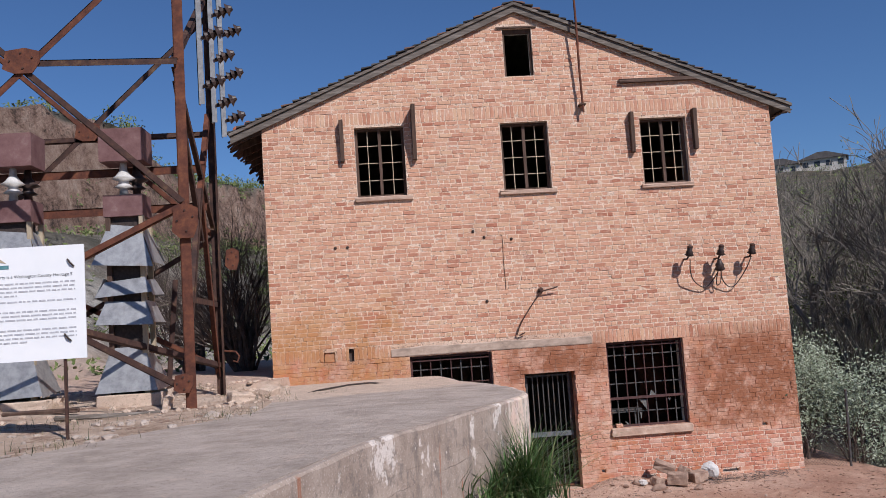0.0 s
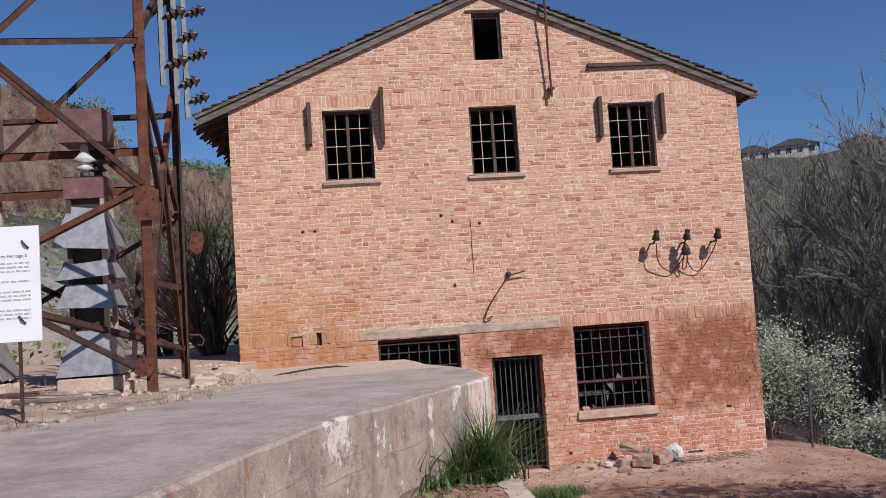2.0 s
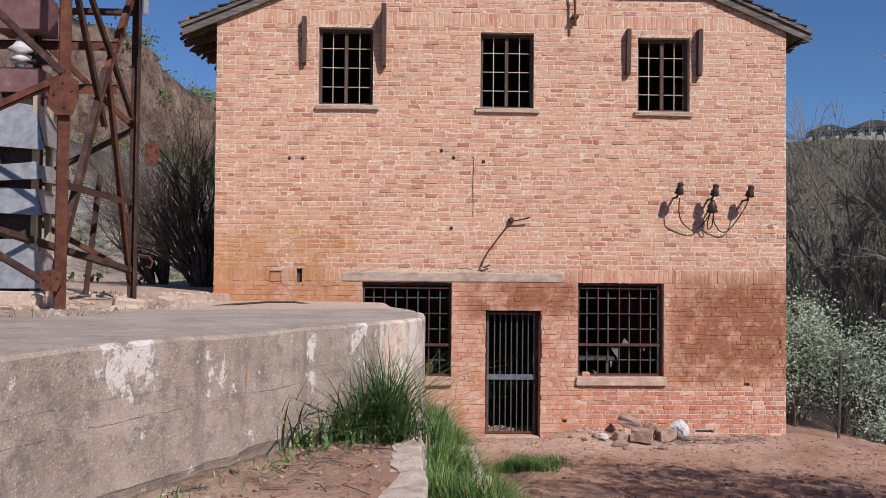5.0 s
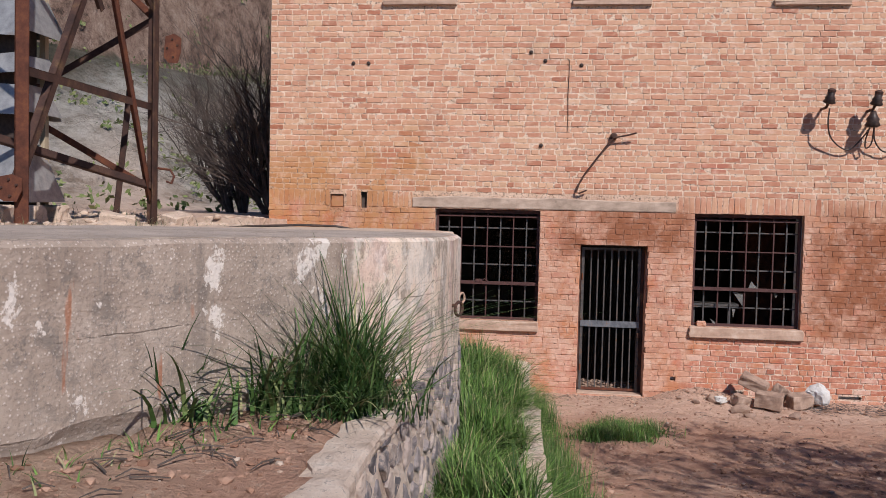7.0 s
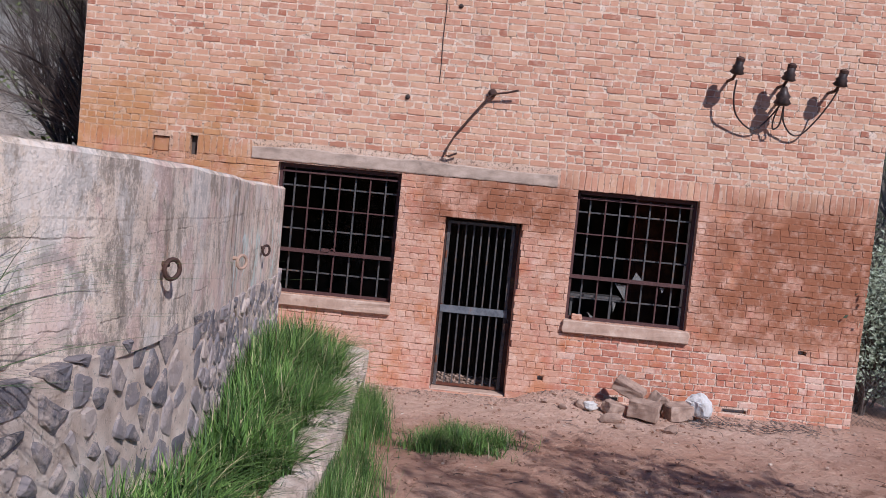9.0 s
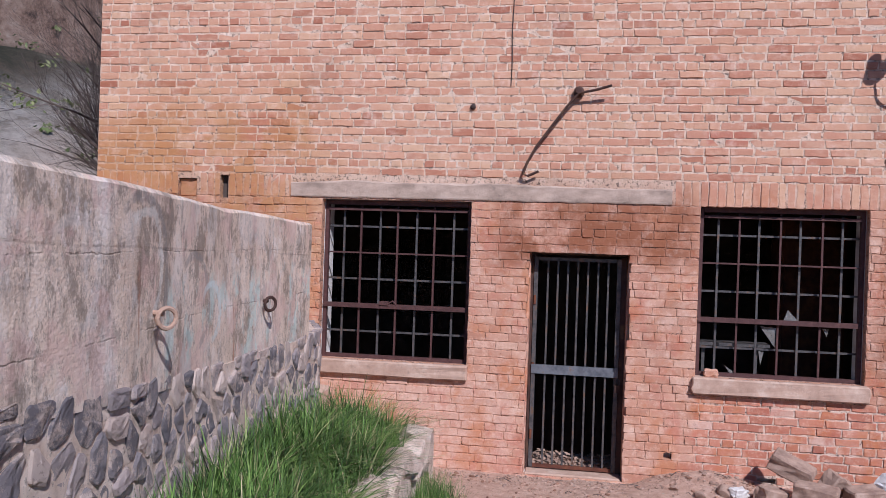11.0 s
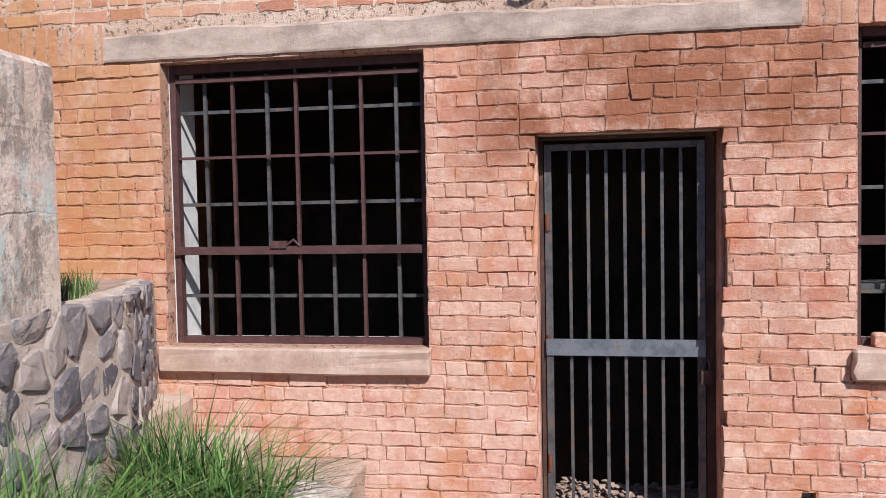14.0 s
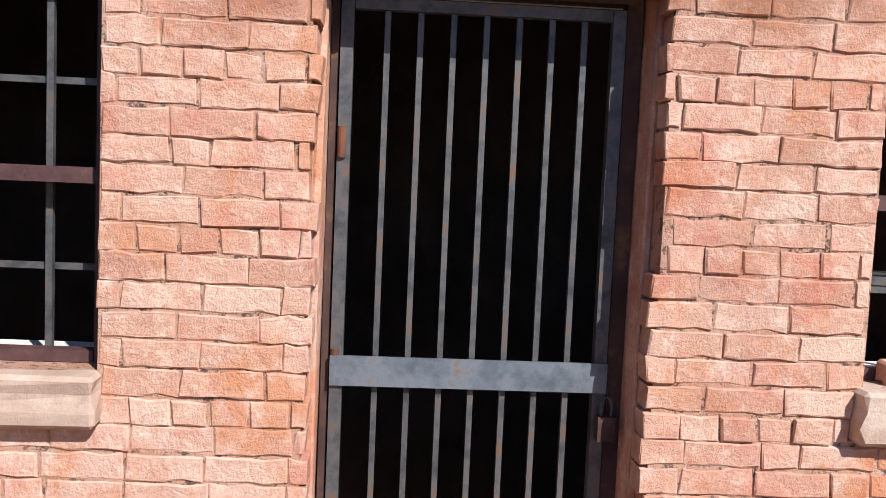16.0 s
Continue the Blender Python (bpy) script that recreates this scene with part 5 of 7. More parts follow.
hanging_cable([(2.71, -0.29, 4.0), (2.71, -0.25, 3.80), (2.79, -0.15, 3.62), (2.96, -0.09, 3.49), (3.08, -0.08, 3.50), (3.20, -0.16, 3.66), (3.26, -0.22, 3.78)])
hanging_cable([(3.30, -0.22, 3.78), (3.34, -0.15, 3.60), (3.46, -0.09, 3.47), (3.58, -0.08, 3.47), (3.70, -0.14, 3.62), (3.80, -0.24, 3.82), (3.87, -0.29, 4.0)])
hanging_cable([(3.25, -0.22, 3.78), (3.22, -0.16, 3.60), (3.24, -0.13, 3.50), (3.30, -0.15, 3.56), (3.30, -0.22, 3.76)])

# dark pegs whose colour stands in for small shaded holes in the bricks
for x, z in ((-3.75, 4.62), (-3.53, 4.62), (-1.02, 4.66), (-0.52, 4.60), (-1.05, 3.48), (-1.22, 4.78)):
    bm = bmesh.new()
    lathe(bm, (x, 0.004, z), (0, -1, 0), [(0, 0.03), (0.02, 0.026), (0.035, 0.012)], 8)
    tagged(link_mesh("bolt_stub", bm, CABLE), "small dark peg standing in for a hole in the bricks", "bolt", "bolt ends in the wall")

# ---- inside the barred windows ----
shelf = thing("wall_shelf", (1.45, 0.75, 1.25), "dusty grey metal shelf inside the window", "shelf")
part("board", worn_box((1.15, 0.62, 1.25), (1.85, 0.9, 1.28), 0.004), STEEL, shelf)
part("leg", worn_box((1.22, 0.7, -2.0), (1.25, 0.73, 1.249), 0.004), STEEL, shelf)
part("leg", worn_box((1.72, 0.7, -2.0), (1.75, 0.73, 1.249), 0.004), STEEL, shelf)
panel = thing("brown_cabinet", (2.65, 2.4, -2.0), "tall rust-brown cabinet in the dark room", "cabinet")
part("body", worn_box((2.25, 2.2, -2.0), (2.95, 2.8, 2.6), 0.01), RUST, panel)
door = part("door", worn_box((2.28, 2.17, -1.9), (2.92, 2.198, 2.5), 0.006), RUST, panel)
part("handle", worn_box((2.84, 2.13, 0.6), (2.87, 2.168, 0.8), 0.006), STEEL, door)
for k, (a, b, c) in enumerate((((1.86, 1.55), (2.0, 1.55), (1.9, 1.66)), ((1.80, 1.49), (1.80, 1.30), (1.66, 1.50)), ((1.655, 1.27), (1.70, 1.26), (1.675, 1.14)), ((1.43, 1.02), (1.36, 1.12), (1.50, 1.03)), ((2.2, 1.5), (2.26, 1.5), (2.24, 1.43)))):
    bm = bmesh.new()
    prism(bm, [a, b, c], 0.128, 0.131)
    part("broken_pane", bm, GLASS, win2, "dirty shard of broken glass")
tagged(link_mesh("loose_brick", worn_box((1.17, 0.02, 1.019), (1.29, 0.1, 1.085), 0.008, 0.004, 6), BRICK), "loose brick piece lying on the window sill", "brick")

# rubble just behind the gate
rng = random.Random(12)
bm = bmesh.new()
for i in range(170):
    x, y = rng.uniform(-0.42, 0.42), rng.uniform(0.32, 0.95)
    s = rng.uniform(0.008, 0.03)
    rock(bm, (x, y, 0.0 + s * 0.25 + 0.03 * (y - 0.3)), (s * 1.9, s * 1.2, s * 0.55), i, 0.3, 1)
tagged(link_mesh("rubble", bm, BLOCK), "crumbled brick rubble behind the gate", "rubble", kind="stuff")

# ---- heap of blocks by the wall ----


def block(x, y, z, dims, rot, material, label, seed, name="concrete_block"):
    bm = worn_box(tuple(-d / 2 for d in dims), tuple(d / 2 for d in dims), 0.012, 0.008, seed)
    ob = link_mesh(name, bm, material)
    ob.matrix_world = pose(x, y, z, *rot)
    return tagged(ob, label, "block", "blocks heaped by the wall")


block(2.02, -0.58, 0.15, (0.34, 0.19, 0.2), (2, 3, -22), BLOCK, "pinkish broken masonry block lying on the dirt", 31)
block(1.88, -0.34, 0.33, (0.36, 0.18, 0.15), (10, 22, -20), BLOCK, "weathered brown block tipped on the heap", 32)
block(2.44, -0.46, 0.14, (0.28, 0.2, 0.18), (4, -6, 14), BLOCK, "pinkish broken masonry block lying on the dirt", 33)
block(2.22, -0.34, 0.20, (0.2, 0.15, 0.2), (20, 30, 40), BLOCK, "pinkish broken masonry chunk leaning in the heap", 34)
block(1.68, -0.52, 0.12, (0.22, 0.15, 0.14), (10, 12, 30), BLOCK, "rust-brown broken brick lump by the heap", 36)
block(1.42, -0.5, 0.12, (0.2, 0.1, 0.08), (3, 8, 50), WHITEPORC, "pale chipped brick on the dirt", 35)
bm = bmesh.new()
rock(bm, (0, 0, 0), (0.17, 0.14, 0.2), 71, 0.4, 3)
ob = link_mesh("white_stone", bm, QUARTZ)
ob.location = (2.68, -0.36, 0.20)
tagged(ob, "rough white stone lying on the block heap", "stone")
for i, (x, y, s) in enumerate(((1.62, -0.78, 0.10), (1.32, -0.5, 0.07), (2.25, -0.95, 0.08), (1.1, -0.55, 0.05), (1.68, -1.0, 0.06), (0.9, -0.42, 0.04))):
    bm = bmesh.new()
    rock(bm, (0, 0, 0), (s * 1.4, s, s * 0.8), 80 + i, 0.3, 2)
    ob = link_mesh("rubble_stone", bm, BLOCK)
    ob.location = (x, y, ground_z(x, y) + s * 0.4)
    tagged(ob, "pinkish rubble stone on the dirt by the wall", "stone", "rubble stones by the wall")
for i, (x, y, z, s) in enumerate(((-1.50, -1.95, 0.60, 0.09), (-1.33, -2.02, 0.59, 0.085))):
    bm = bmesh.new()
    rock(bm, (0, 0, 0), (s, s * 0.8, s * 0.8), 95 + i, 0.3, 2)
    ob = link_mesh("orange_brick_piece", bm, BLOCK)
    ob.location = (x, y, z)
    tagged(ob, "broken orange brick piece lying in the grass", "brick", "brick pieces in the grass")

# fallen chain-link and standing fence


def chain_link(bm, origin, u, v, w, h, cell=0.06, r=0.0022):
    o, u, v = Vector(origin), Vector(u), Vector(v)
    n, mrows = int(w / cell), int(h / cell)
    for k in range(-mrows, n):
        for s in (1, -1):
            pts = []
            for j in range(mrows + 1):
                i = k + j if s > 0 else n - 1 - (k + j)
                if 0 <= i <= n:
                    wob = 0.006 if j % 2 else -0.006
                    pts.append(o + u * (i * cell) + v * (j * cell) + u.cross(v) * wob)
            if len(pts) > 1:
                tube(bm, [pts[0], pts[-1]], r, 3, False)


fence = thing("chain_link_fence", (5.6, 0.25, -0.15), "rusty chain-link fence with a slim steel post", "fence")
bm = bmesh.new()
chain_link(bm, (4.66, 0.2, -0.1), (1, 0.02, 0), (0, 0, 1), 0.95, 0.85)
part("mesh", bm, STEEL, fence)
bm = bmesh.new()
lathe(bm, (5.62, 0.22, -0.4), (0.03, 0, 1), [(0, 0.025), (1.75, 0.025), (1.78, 0.03), (1.80, 0.012)], 8)
part("post", bm, STEEL, fence)
bm = bmesh.new()
rng = random.Random(3)
for i in range(150):
    x = rng.uniform(2.55, 4.1)
    y = -0.62 + (x - 2.5) * 0.12 + rng.uniform(-0.16, 0.12)
    a = rng.uniform(0, 3.14)
    z = ground_z(x, y) + rng.uniform(0.01, 0.10)
    tube(bm, [(x, y, z), (x + 0.12 * math.cos(a), y + 0.12 * math.sin(a), z + rng.uniform(-0.03, 0.03))], 0.003, 3, False)
tagged(link_mesh("fallen_fencing", bm, STEEL), "crumpled roll of chain-link wire lying on the dirt", "fencing", kind="stuff")

# ---- iron rings in the retaining wall ----
for x, y, z, mt, lab in ((-1.56, -6.5, 1.93, DARKRUST, "rusty iron ring hanging from the concrete wall"), (-1.715, -4.68, 1.81, SILL, "pale whitewashed iron ring on the concrete wall"), (-2.0, -2.75, 1.74, DARKRUST, "rusty iron ring hanging from the concrete wall")):
    e = thing("wall_ring", (x, y, z), lab, "iron ring", "rings in the retaining wall")
    bm = bmesh.new()
    tube(bm, [(x - 0.10, y, z), (x + 0.03, y, z)], 0.013, 7)
    part("eye_bolt", bm, mt, e)
    bm = bmesh.new()
    tube(bm, [(x + 0.045 + 0.02 * math.cos(a), y + 0.045 * math.cos(a), z - 0.02 + 0.045 * math.sin(a)) for a in [i * math.pi / 6 for i in range(13)]], 0.011, 6, False)
    part("ring", bm, mt, e)

# ---- lattice steel tower on the terrace ----
tower = thing("steel_tower", (-6.9, -4.3, TERRACE_Z), "rusty lattice steel transmission tower on the terrace", "tower")
TX = {"fr": (-5.18, -5.65), "fl": (-8.68, -5.65), "rr": (-5.33, -3.0), "rl": (-8.85, -3.0)}
for k, (x, y) in TX.items():
    bm = bmesh.new()
    angle_iron(bm, (x, y, TERRACE_Z - 0.1), (x + (0.03 if "r" == k[1] else -0.03) * -1 + 0.05, y + 0.02, 10.0), 0.12, 0.012, (0, -1, 0) if k[0] == "f" else (0, 1, 0))
    part("tower_leg", bm, RUST if k == "fr" else DARKRUST, tower)
F, R = -5.67, -2.98
braces = [((-5.18, F, 4.72), (-8.66, F, 7.98)), ((-8.66, F, 4.72), (-5.17, F, 7.98)), ((-6.85, F - 0.01, 6.42), (-5.18, F - 0.01, 6.38)), ((-5.15, F, 4.70), (-8.66, F, 3.06)),
          ((-5.25, F, 2.60), (-8.66, F, 4.60)), ((-8.66, F, 8.05), (-5.17, F, 8.05)),
          ((-5.33, R, 4.6), (-8.85, R, 7.9)), ((-8.85, R, 4.6), (-5.33, R, 7.9)), ((-5.33, R, 6.14), (-8.85, R, 6.14)), ((-5.33, R, 2.7), (-8.85, R, 4.6)), ((-8.85, R, 2.7), (-5.33, R, 4.6)),
          ((-5.20, -5.62, 2.7), (-5.24, -4.2, 5.1)), ((-5.24, -4.2, 5.1), (-5.33, -3.02, 2.6)), ((-5.19, -5.6, 3.62), (-5.32, -3.05, 3.62)), ((-5.19, -5.6, 6.15), (-5.24, -4.25, 4.4)),
          ((-5.24, -4.3, 4.9), (-5.32, -3.03, 6.4)), ((-5.19, -5.62, 6.3), (-5.31, -3.05, 4.7)), ((-5.19, -5.62, 6.4), (-5.3, -3.0, 8.2)), ((-5.3, -3.05, 2.75), (-6.6, -5.6, 3.4))]
for i, (a, b) in enumerate(braces):
    bm = bmesh.new()
    angle_iron(bm, a, b, 0.075, 0.009, (0, -1, 0) if abs(a[1] - b[1]) < 0.5 else (1, 0, 0))
    # the darker steel puts the shadow side of the braces into the colour
    part("brace", bm, RUST if i in (1, 3, 6, 9, 12, 15) else DARKRUST, tower)
for x, y, z, w, h in ((-6.93, F - 0.02, 6.45, 0.42, 0.30), (-7.09, R - 0.02, 6.25, 0.36, 0.28), (-5.16, F - 0.02, 4.50, 0.30, 0.40), (-5.10, R - 0.03, 4.27, 0.2, 0.32), (-5.25, F - 0.02, 2.66, 0.22, 0.22)):
    bm = bmesh.new()
    poly = [(x - w / 2, z - h * 0.3), (x - w * 0.2, z - h / 2), (x + w * 0.3, z - h / 2), (x + w / 2, z - h * 0.1), (x + w / 2, z + h * 0.35), (x + w * 0.1, z + h / 2), (x - w * 0.4, z + h * 0.4)]
    prism(bm, poly, y - 0.012, y)
    g = part("gusset_plate", bm, RUST, tower)
    for dx, dz in ((-0.3, 0), (0.3, 0.1), (0, 0.3), (0.05, -0.3)):
        bm = bmesh.new()
        lathe(bm, (x + dx * w, y - 0.012, z + dz * h), (0, -1, 0), [(0, 0.014), (0.012, 0.011)], 6)
        part("rivet", bm, DARKRUST, g)
bm = bmesh.new()
tube(bm, [(-5.30, -3.0, 2.95), (-5.10, -3.05, 2.93), (-5.05, -3.06, 2.86), (-5.08, -3.06, 2.78), (-5.14, -3.05, 2.80)], 0.014, 6)
part("hook", bm, RUST, tower)
# insulator racks on the side of the tower
for j, (y, zb, x) in enumerate(((-4.95, 6.05, -5.06), (-4.2, 6.0, -5.05), (-3.55, 5.95, -5.04))):
    bm = bmesh.new()
    angle_iron(bm, (x, y, zb), (x, y, 9.6), 0.075, 0.01, (0, -1, 0))
    rack = part("rack_channel", bm, GALV, tower, "pale galvanised rack channel")
    for z in np.arange(zb + 0.22, 9.3, 0.62):
        bm = bmesh.new()
        lathe(bm, (x + 0.03, y, z), (1, -0.05, 0.35), [(0, 0.02), (0.05, 0.03), (0.06, 0.07), (0.09, 0.05), (0.12, 0.04), (0.13, 0.085), (0.17, 0.05), (0.20, 0.035), (0.21, 0.095), (0.25, 0.05), (0.29, 0.03)], 10)
        part("insulator", bm, PORCELAIN, rack, "dark ribbed porcelain insulator")

# ---- transformer stands with sheet-metal skirts ----


def transformer(x, y, seed, label):
    rng = random.Random(seed)
    e = thing("transformer_stand", (x, y, TERRACE_Z), label, "transformer", "transformer stands on the terrace")
    part("footing", worn_box((x - 0.38, y - 0.3, TERRACE_Z - 0.06), (x + 0.42, y - 0.08, TERRACE_Z + 0.13), 0.015, 0.008, seed), SLAB, e, "rough concrete footing")
    part("footing", worn_box((x - 0.38, y + 0.12, TERRACE_Z - 0.06), (x + 0.42, y + 0.34, TERRACE_Z + 0.13), 0.015, 0.008, seed + 1), SLAB, e, "rough concrete footing")
    for dx, dy in ((-0.2, -0.16), (0.22, -0.16), (-0.2, 0.2), (0.22, 0.2)):
        part("post", worn_box((x + dx - 0.03, y + dy - 0.03, TERRACE_Z + 0.13), (x + dx + 0.03, y + dy + 0.03, 4.78), 0.006), PALEWOOD if dx > 0 else TIMBER, e)
    for z0, z1, wt, wb in ((2.54, 3.10, 0.40, 0.76), (3.40, 3.68, 0.50, 0.72), (3.74, 3.96, 0.52, 0.72), (4.16, 4.66, 0.40, 0.76)):
        for sx, sy in ((0, -1), (1, 0), (-1, 0), (0, 1)):
            bm = bmesh.new()
            t = 0.006
            if rng.random() < 0.12 and sy == 0:
                continue
            jig = rng.uniform(-0.03, 0.03)
            vs = []
            for off in (0, t):
                for zz, w in ((z0 + jig, wb), (z1, wt)):
                    for s in (-1, 1):
                        h = w / 2
                        if sx == 0:
                            vs.append(bm.verts.new((x + s * h, y + sy * (h * 0.8 + off), zz + s * jig)))
                        else:
                            vs.append(bm.verts.new((x + sx * (h + off), y + s * h * 0.8, zz + s * jig)))
            for f in ((0, 1, 3, 2), (4, 6, 7, 5), (0, 4, 5, 1), (2, 3, 7, 6), (0, 2, 6, 4), (1, 5, 7, 3)):
                bm.faces.new([vs[i] for i in f])
            part("skirt_sheet", bm, GALV, e, "bent galvanised sheet skirt")
    # black box added inside, so the gaps between the skirts read as dark voids
    part("core", worn_box((x - 0.17, y - 0.13, TERRACE_Z + 0.13), (x + 0.17, y + 0.15, 4.78), 0.02), CABLE, e, "black core box added behind the skirt gaps")
    part("lower_tank", worn_box((x - 0.25, y - 0.2, 4.78), (x + 0.25, y + 0.22, 5.06), 0.02), TANK, e)
    for dx, dy in ((-0.02, -0.05), (0.1, 0.12)):
        bm = bmesh.new()
        lathe(bm, (x + dx, y + dy, 5.06), (0, 0, 1), [(0, 0.06), (0.1, 0.05), (0.12, 0.12), (0.16, 0.07), (0.2, 0.06), (0.23, 0.15), (0.28, 0.09), (0.34, 0.05), (0.46, 0.04)], 14)
        part("bushing", bm, WHITEPORC if dx < 0 else PORCELAIN, e, "pale porcelain bushing" if dx < 0 else "", smooth=True)
    part("upper_tank", worn_box((x - 0.28, y - 0.22, 5.50), (x + 0.28, y + 0.24, 5.93), 0.02), TANK, e)
    return e


for x, s in ((-6.22, 3), (-7.62, 14), (-9.0, 25)):
    transformer(x, -4.2, s, "tall transformer stand with galvanised sheet skirts and dull red tanks")
rack = thing("busbar_rack", (-7.2, -4.0, 5.4), "two rusty level steel beams carrying the transformers", "beam")
for z, y in ((5.44, -3.93), (4.92, -3.93)):
    bm = bmesh.new()
    angle_iron(bm, (-9.9, y, z), (-5.25, y, z), 0.11, 0.014, (0, -1, 0))
    part("beam", bm, RUST, rack)
bm = bmesh.new()
lathe(bm, (-8.33, -4.1, 5.44), (0, 0, 1), [(0, 0.05)] + [(0.05 + i * 0.055 + d, r) for i in range(11) for d, r in ((0, 0.05), (0.02, 0.115), (0.035, 0.05))] + [(0.70, 0.03)], 12)
tagged(link_mesh("post_insulator", bm, PORCELAIN), "tall dark ribbed post insulator on the steel beam", "insulator")
bm = bmesh.new()
lathe(bm, (-8.75, -3.3, TERRACE_Z - 0.1), (0, 0, 1), [(0, 0.02), (4.7, 0.018)], 8)
box(bm, (-9.3, -3.35, 6.94), (-8.5, -3.25, 7.0))
tagged(link_mesh("lamp_pole", bm, GALV), "thin grey pipe pole with a short crossarm", "pole")
bm = bmesh.new()
angle_iron(bm, (-6.35, -1.9, TERRACE_Z - 0.1), (-6.2, -1.8, 4.1), 0.08, 0.01, (0, -1, 0))
tagged(link_mesh("leaning_post", bm, DARKRUST), "short rusty steel post leaning in the dirt", "post")

# ---- information sign ----
SX, SZ = -0.05, 0.03
sign = thing("information_sign", (-6.22, -8.0, 3.0), "white printed information board tied to thin stakes", "sign")
part("board", worn_box((-6.99, -8.01, 3.02), (-5.47, -7.995, 4.0), 0.003), SIGNWHITE, sign)
for x in (-6.8, -5.66):
    part("stake", worn_box((x - 0.012, -7.992, TERRACE_Z - 0.15), (x + 0.012, -7.97, 3.98), 0.002), DARKRUST, sign)
for x, z in ((-6.83, 3.72), (-5.58, 3.84), (-5.62, 3.20), (-6.75, 3.12)):
    bm = bmesh.new()
    tube(bm, [(x - 0.03, -8.016, z + 0.035), (x, -8.03, z), (x + 0.025, -8.016, z - 0.03)], 0.008, 5)
    part("cable_tie", bm, CABLE, sign)
bm = bmesh.new()
prism(bm, [(-6.30, 3.865), (-6.25, 3.90), (-6.22, 3.93), (-6.17, 3.905), (-6.12, 3.865), (-6.17, 3.875), (-6.22, 3.885), (-6.26, 3.872)], -8.013, -8.0115)
part("logo_hill", bm, PALEWOOD, sign, "small tan hill emblem")
bm = bmesh.new()
box(bm, (-6.33, -8.0135, 3.818), (-6.10, -8.0115, 3.85))
part("logo_bar", bm, GREENINK, sign, "small green emblem bar")
words = bpy.data.curves.new("title", "FONT")
words.body = "1928 Power Plant and its surrounding property is a Washington County Heritage S"
words.size = 0.042
words.align_x = "CENTER"
tx = new("title_text", words)
tx.data.materials.append(INK)
tx.parent = sign
tx.matrix_parent_inverse = Matrix.Translation(-Vector(sign.location))
tx.matrix_basis = pose(-6.22, -8.0125, 3.735, 90, 0, 0)
words.size = 0.0385
rng = random.Random(8)
z = 3.68
for para in (4, 2, 4, 4):
    for line in range(para):
        bm = bmesh.new()
        x = -6.93
        end = -5.55 if line < para - 1 else -5.55 - rng.uniform(0.3, 0.8)
        while x < end:
            w = rng.uniform(0.02, 0.085)
            box(bm, (x, -8.0128, z), (min(x + w, end), -8.0115, z + 0.013))
            x += w + 0.012
        part("text_line", bm, GREYINK, sign)
        z -= 0.0345
    z -= 0.018
sign.location = (-6.22 + SX, -8.0, 3.0 + SZ)
# odd pieces of timber and concrete on the terrace
for i, (x, y, dims, rot, mt, nm, lab) in enumerate((
        (-4.75, -4.9, (0.30, 0.2, 0.12), (5, 10, 30), SLAB, "concrete_chunk", "broken pale concrete chunk on the terrace dirt"),
        (-4.5, -4.2, (0.24, 0.2, 0.14), (12, -8, 70), SLAB, "concrete_chunk", "broken pale concrete chunk on the terrace dirt"),
        (-5.5, -5.4, (0.10, 0.25, 0.16), (0, 10, 10), SLAB, "concrete_chunk", "broken pale concrete chunk on the terrace dirt"),
        (-5.9, -6.2, (1.1, 0.07, 0.04), (0, 2, 8), WOOD, "old_plank", "grey weathered plank lying on the dirt"),
        (-7.0, -5.2, (0.9, 0.06, 0.05), (0, 0, -6), TIMBER, "old_plank", "dark plank lying on the dirt"))):
    bm = worn_box(tuple(-d / 2 for d in dims), tuple(d / 2 for d in dims), 0.01, 0.006, 200 + i)
    ob = link_mesh(nm, bm, mt)
    ob.matrix_world = pose(x, y, ground_z(x, y) + dims[2] * 0.4, *rot)
    tagged(ob, lab, "debris", "debris on the terrace")
bm = bmesh.new()
tube(bm, [(-4.2, -4.6, 2.32), (-3.9, -3.9, 2.35), (-3.5, -3.4, 2.365), (-3.2, -3.1, 2.355), (-2.95, -3.0, 2.31)], 0.013, 6)
tagged(link_mesh("black_hose", bm, CABLE), "black hose lying across the slab top", "hose")

# ---- plants ----


def blades(bm_data, rng, x, y, z, h, lean, width, bend=0.6, segs=3):
    """One grass blade: a tapering bent strip."""
    vs, fs = bm_data
    a = rng.uniform(0, 2 * math.pi)
    d = Vector((math.cos(a), math.sin(a), 0))
    side = Vector((-d.y, d.x, 0)) * width
    o = len(vs)
    for i in range(segs + 1):
        t = i / segs
        p = Vector((x, y, z)) + d * (lean * h * (t ** (1 + bend))) + Vector((0, 0, h * (t - 0.35 * lean * t * t)))
        w = side * (1 - t * 0.92)
        vs.append(tuple(p - w))
        vs.append(tuple(p + w))
    for i in range(segs):
        b = o + 2 * i
        fs.append((b, b + 1, b + 3, b + 2))


def blade_object(name, data, material, label, category, kind="stuff"):
    me = bpy.data.meshes.new(name)
    me.from_pydata(data[0], [], data[1])
    me.materials.append(material)
    ob = new(name, me)
    return tagged(ob, label, category, kind=kind)


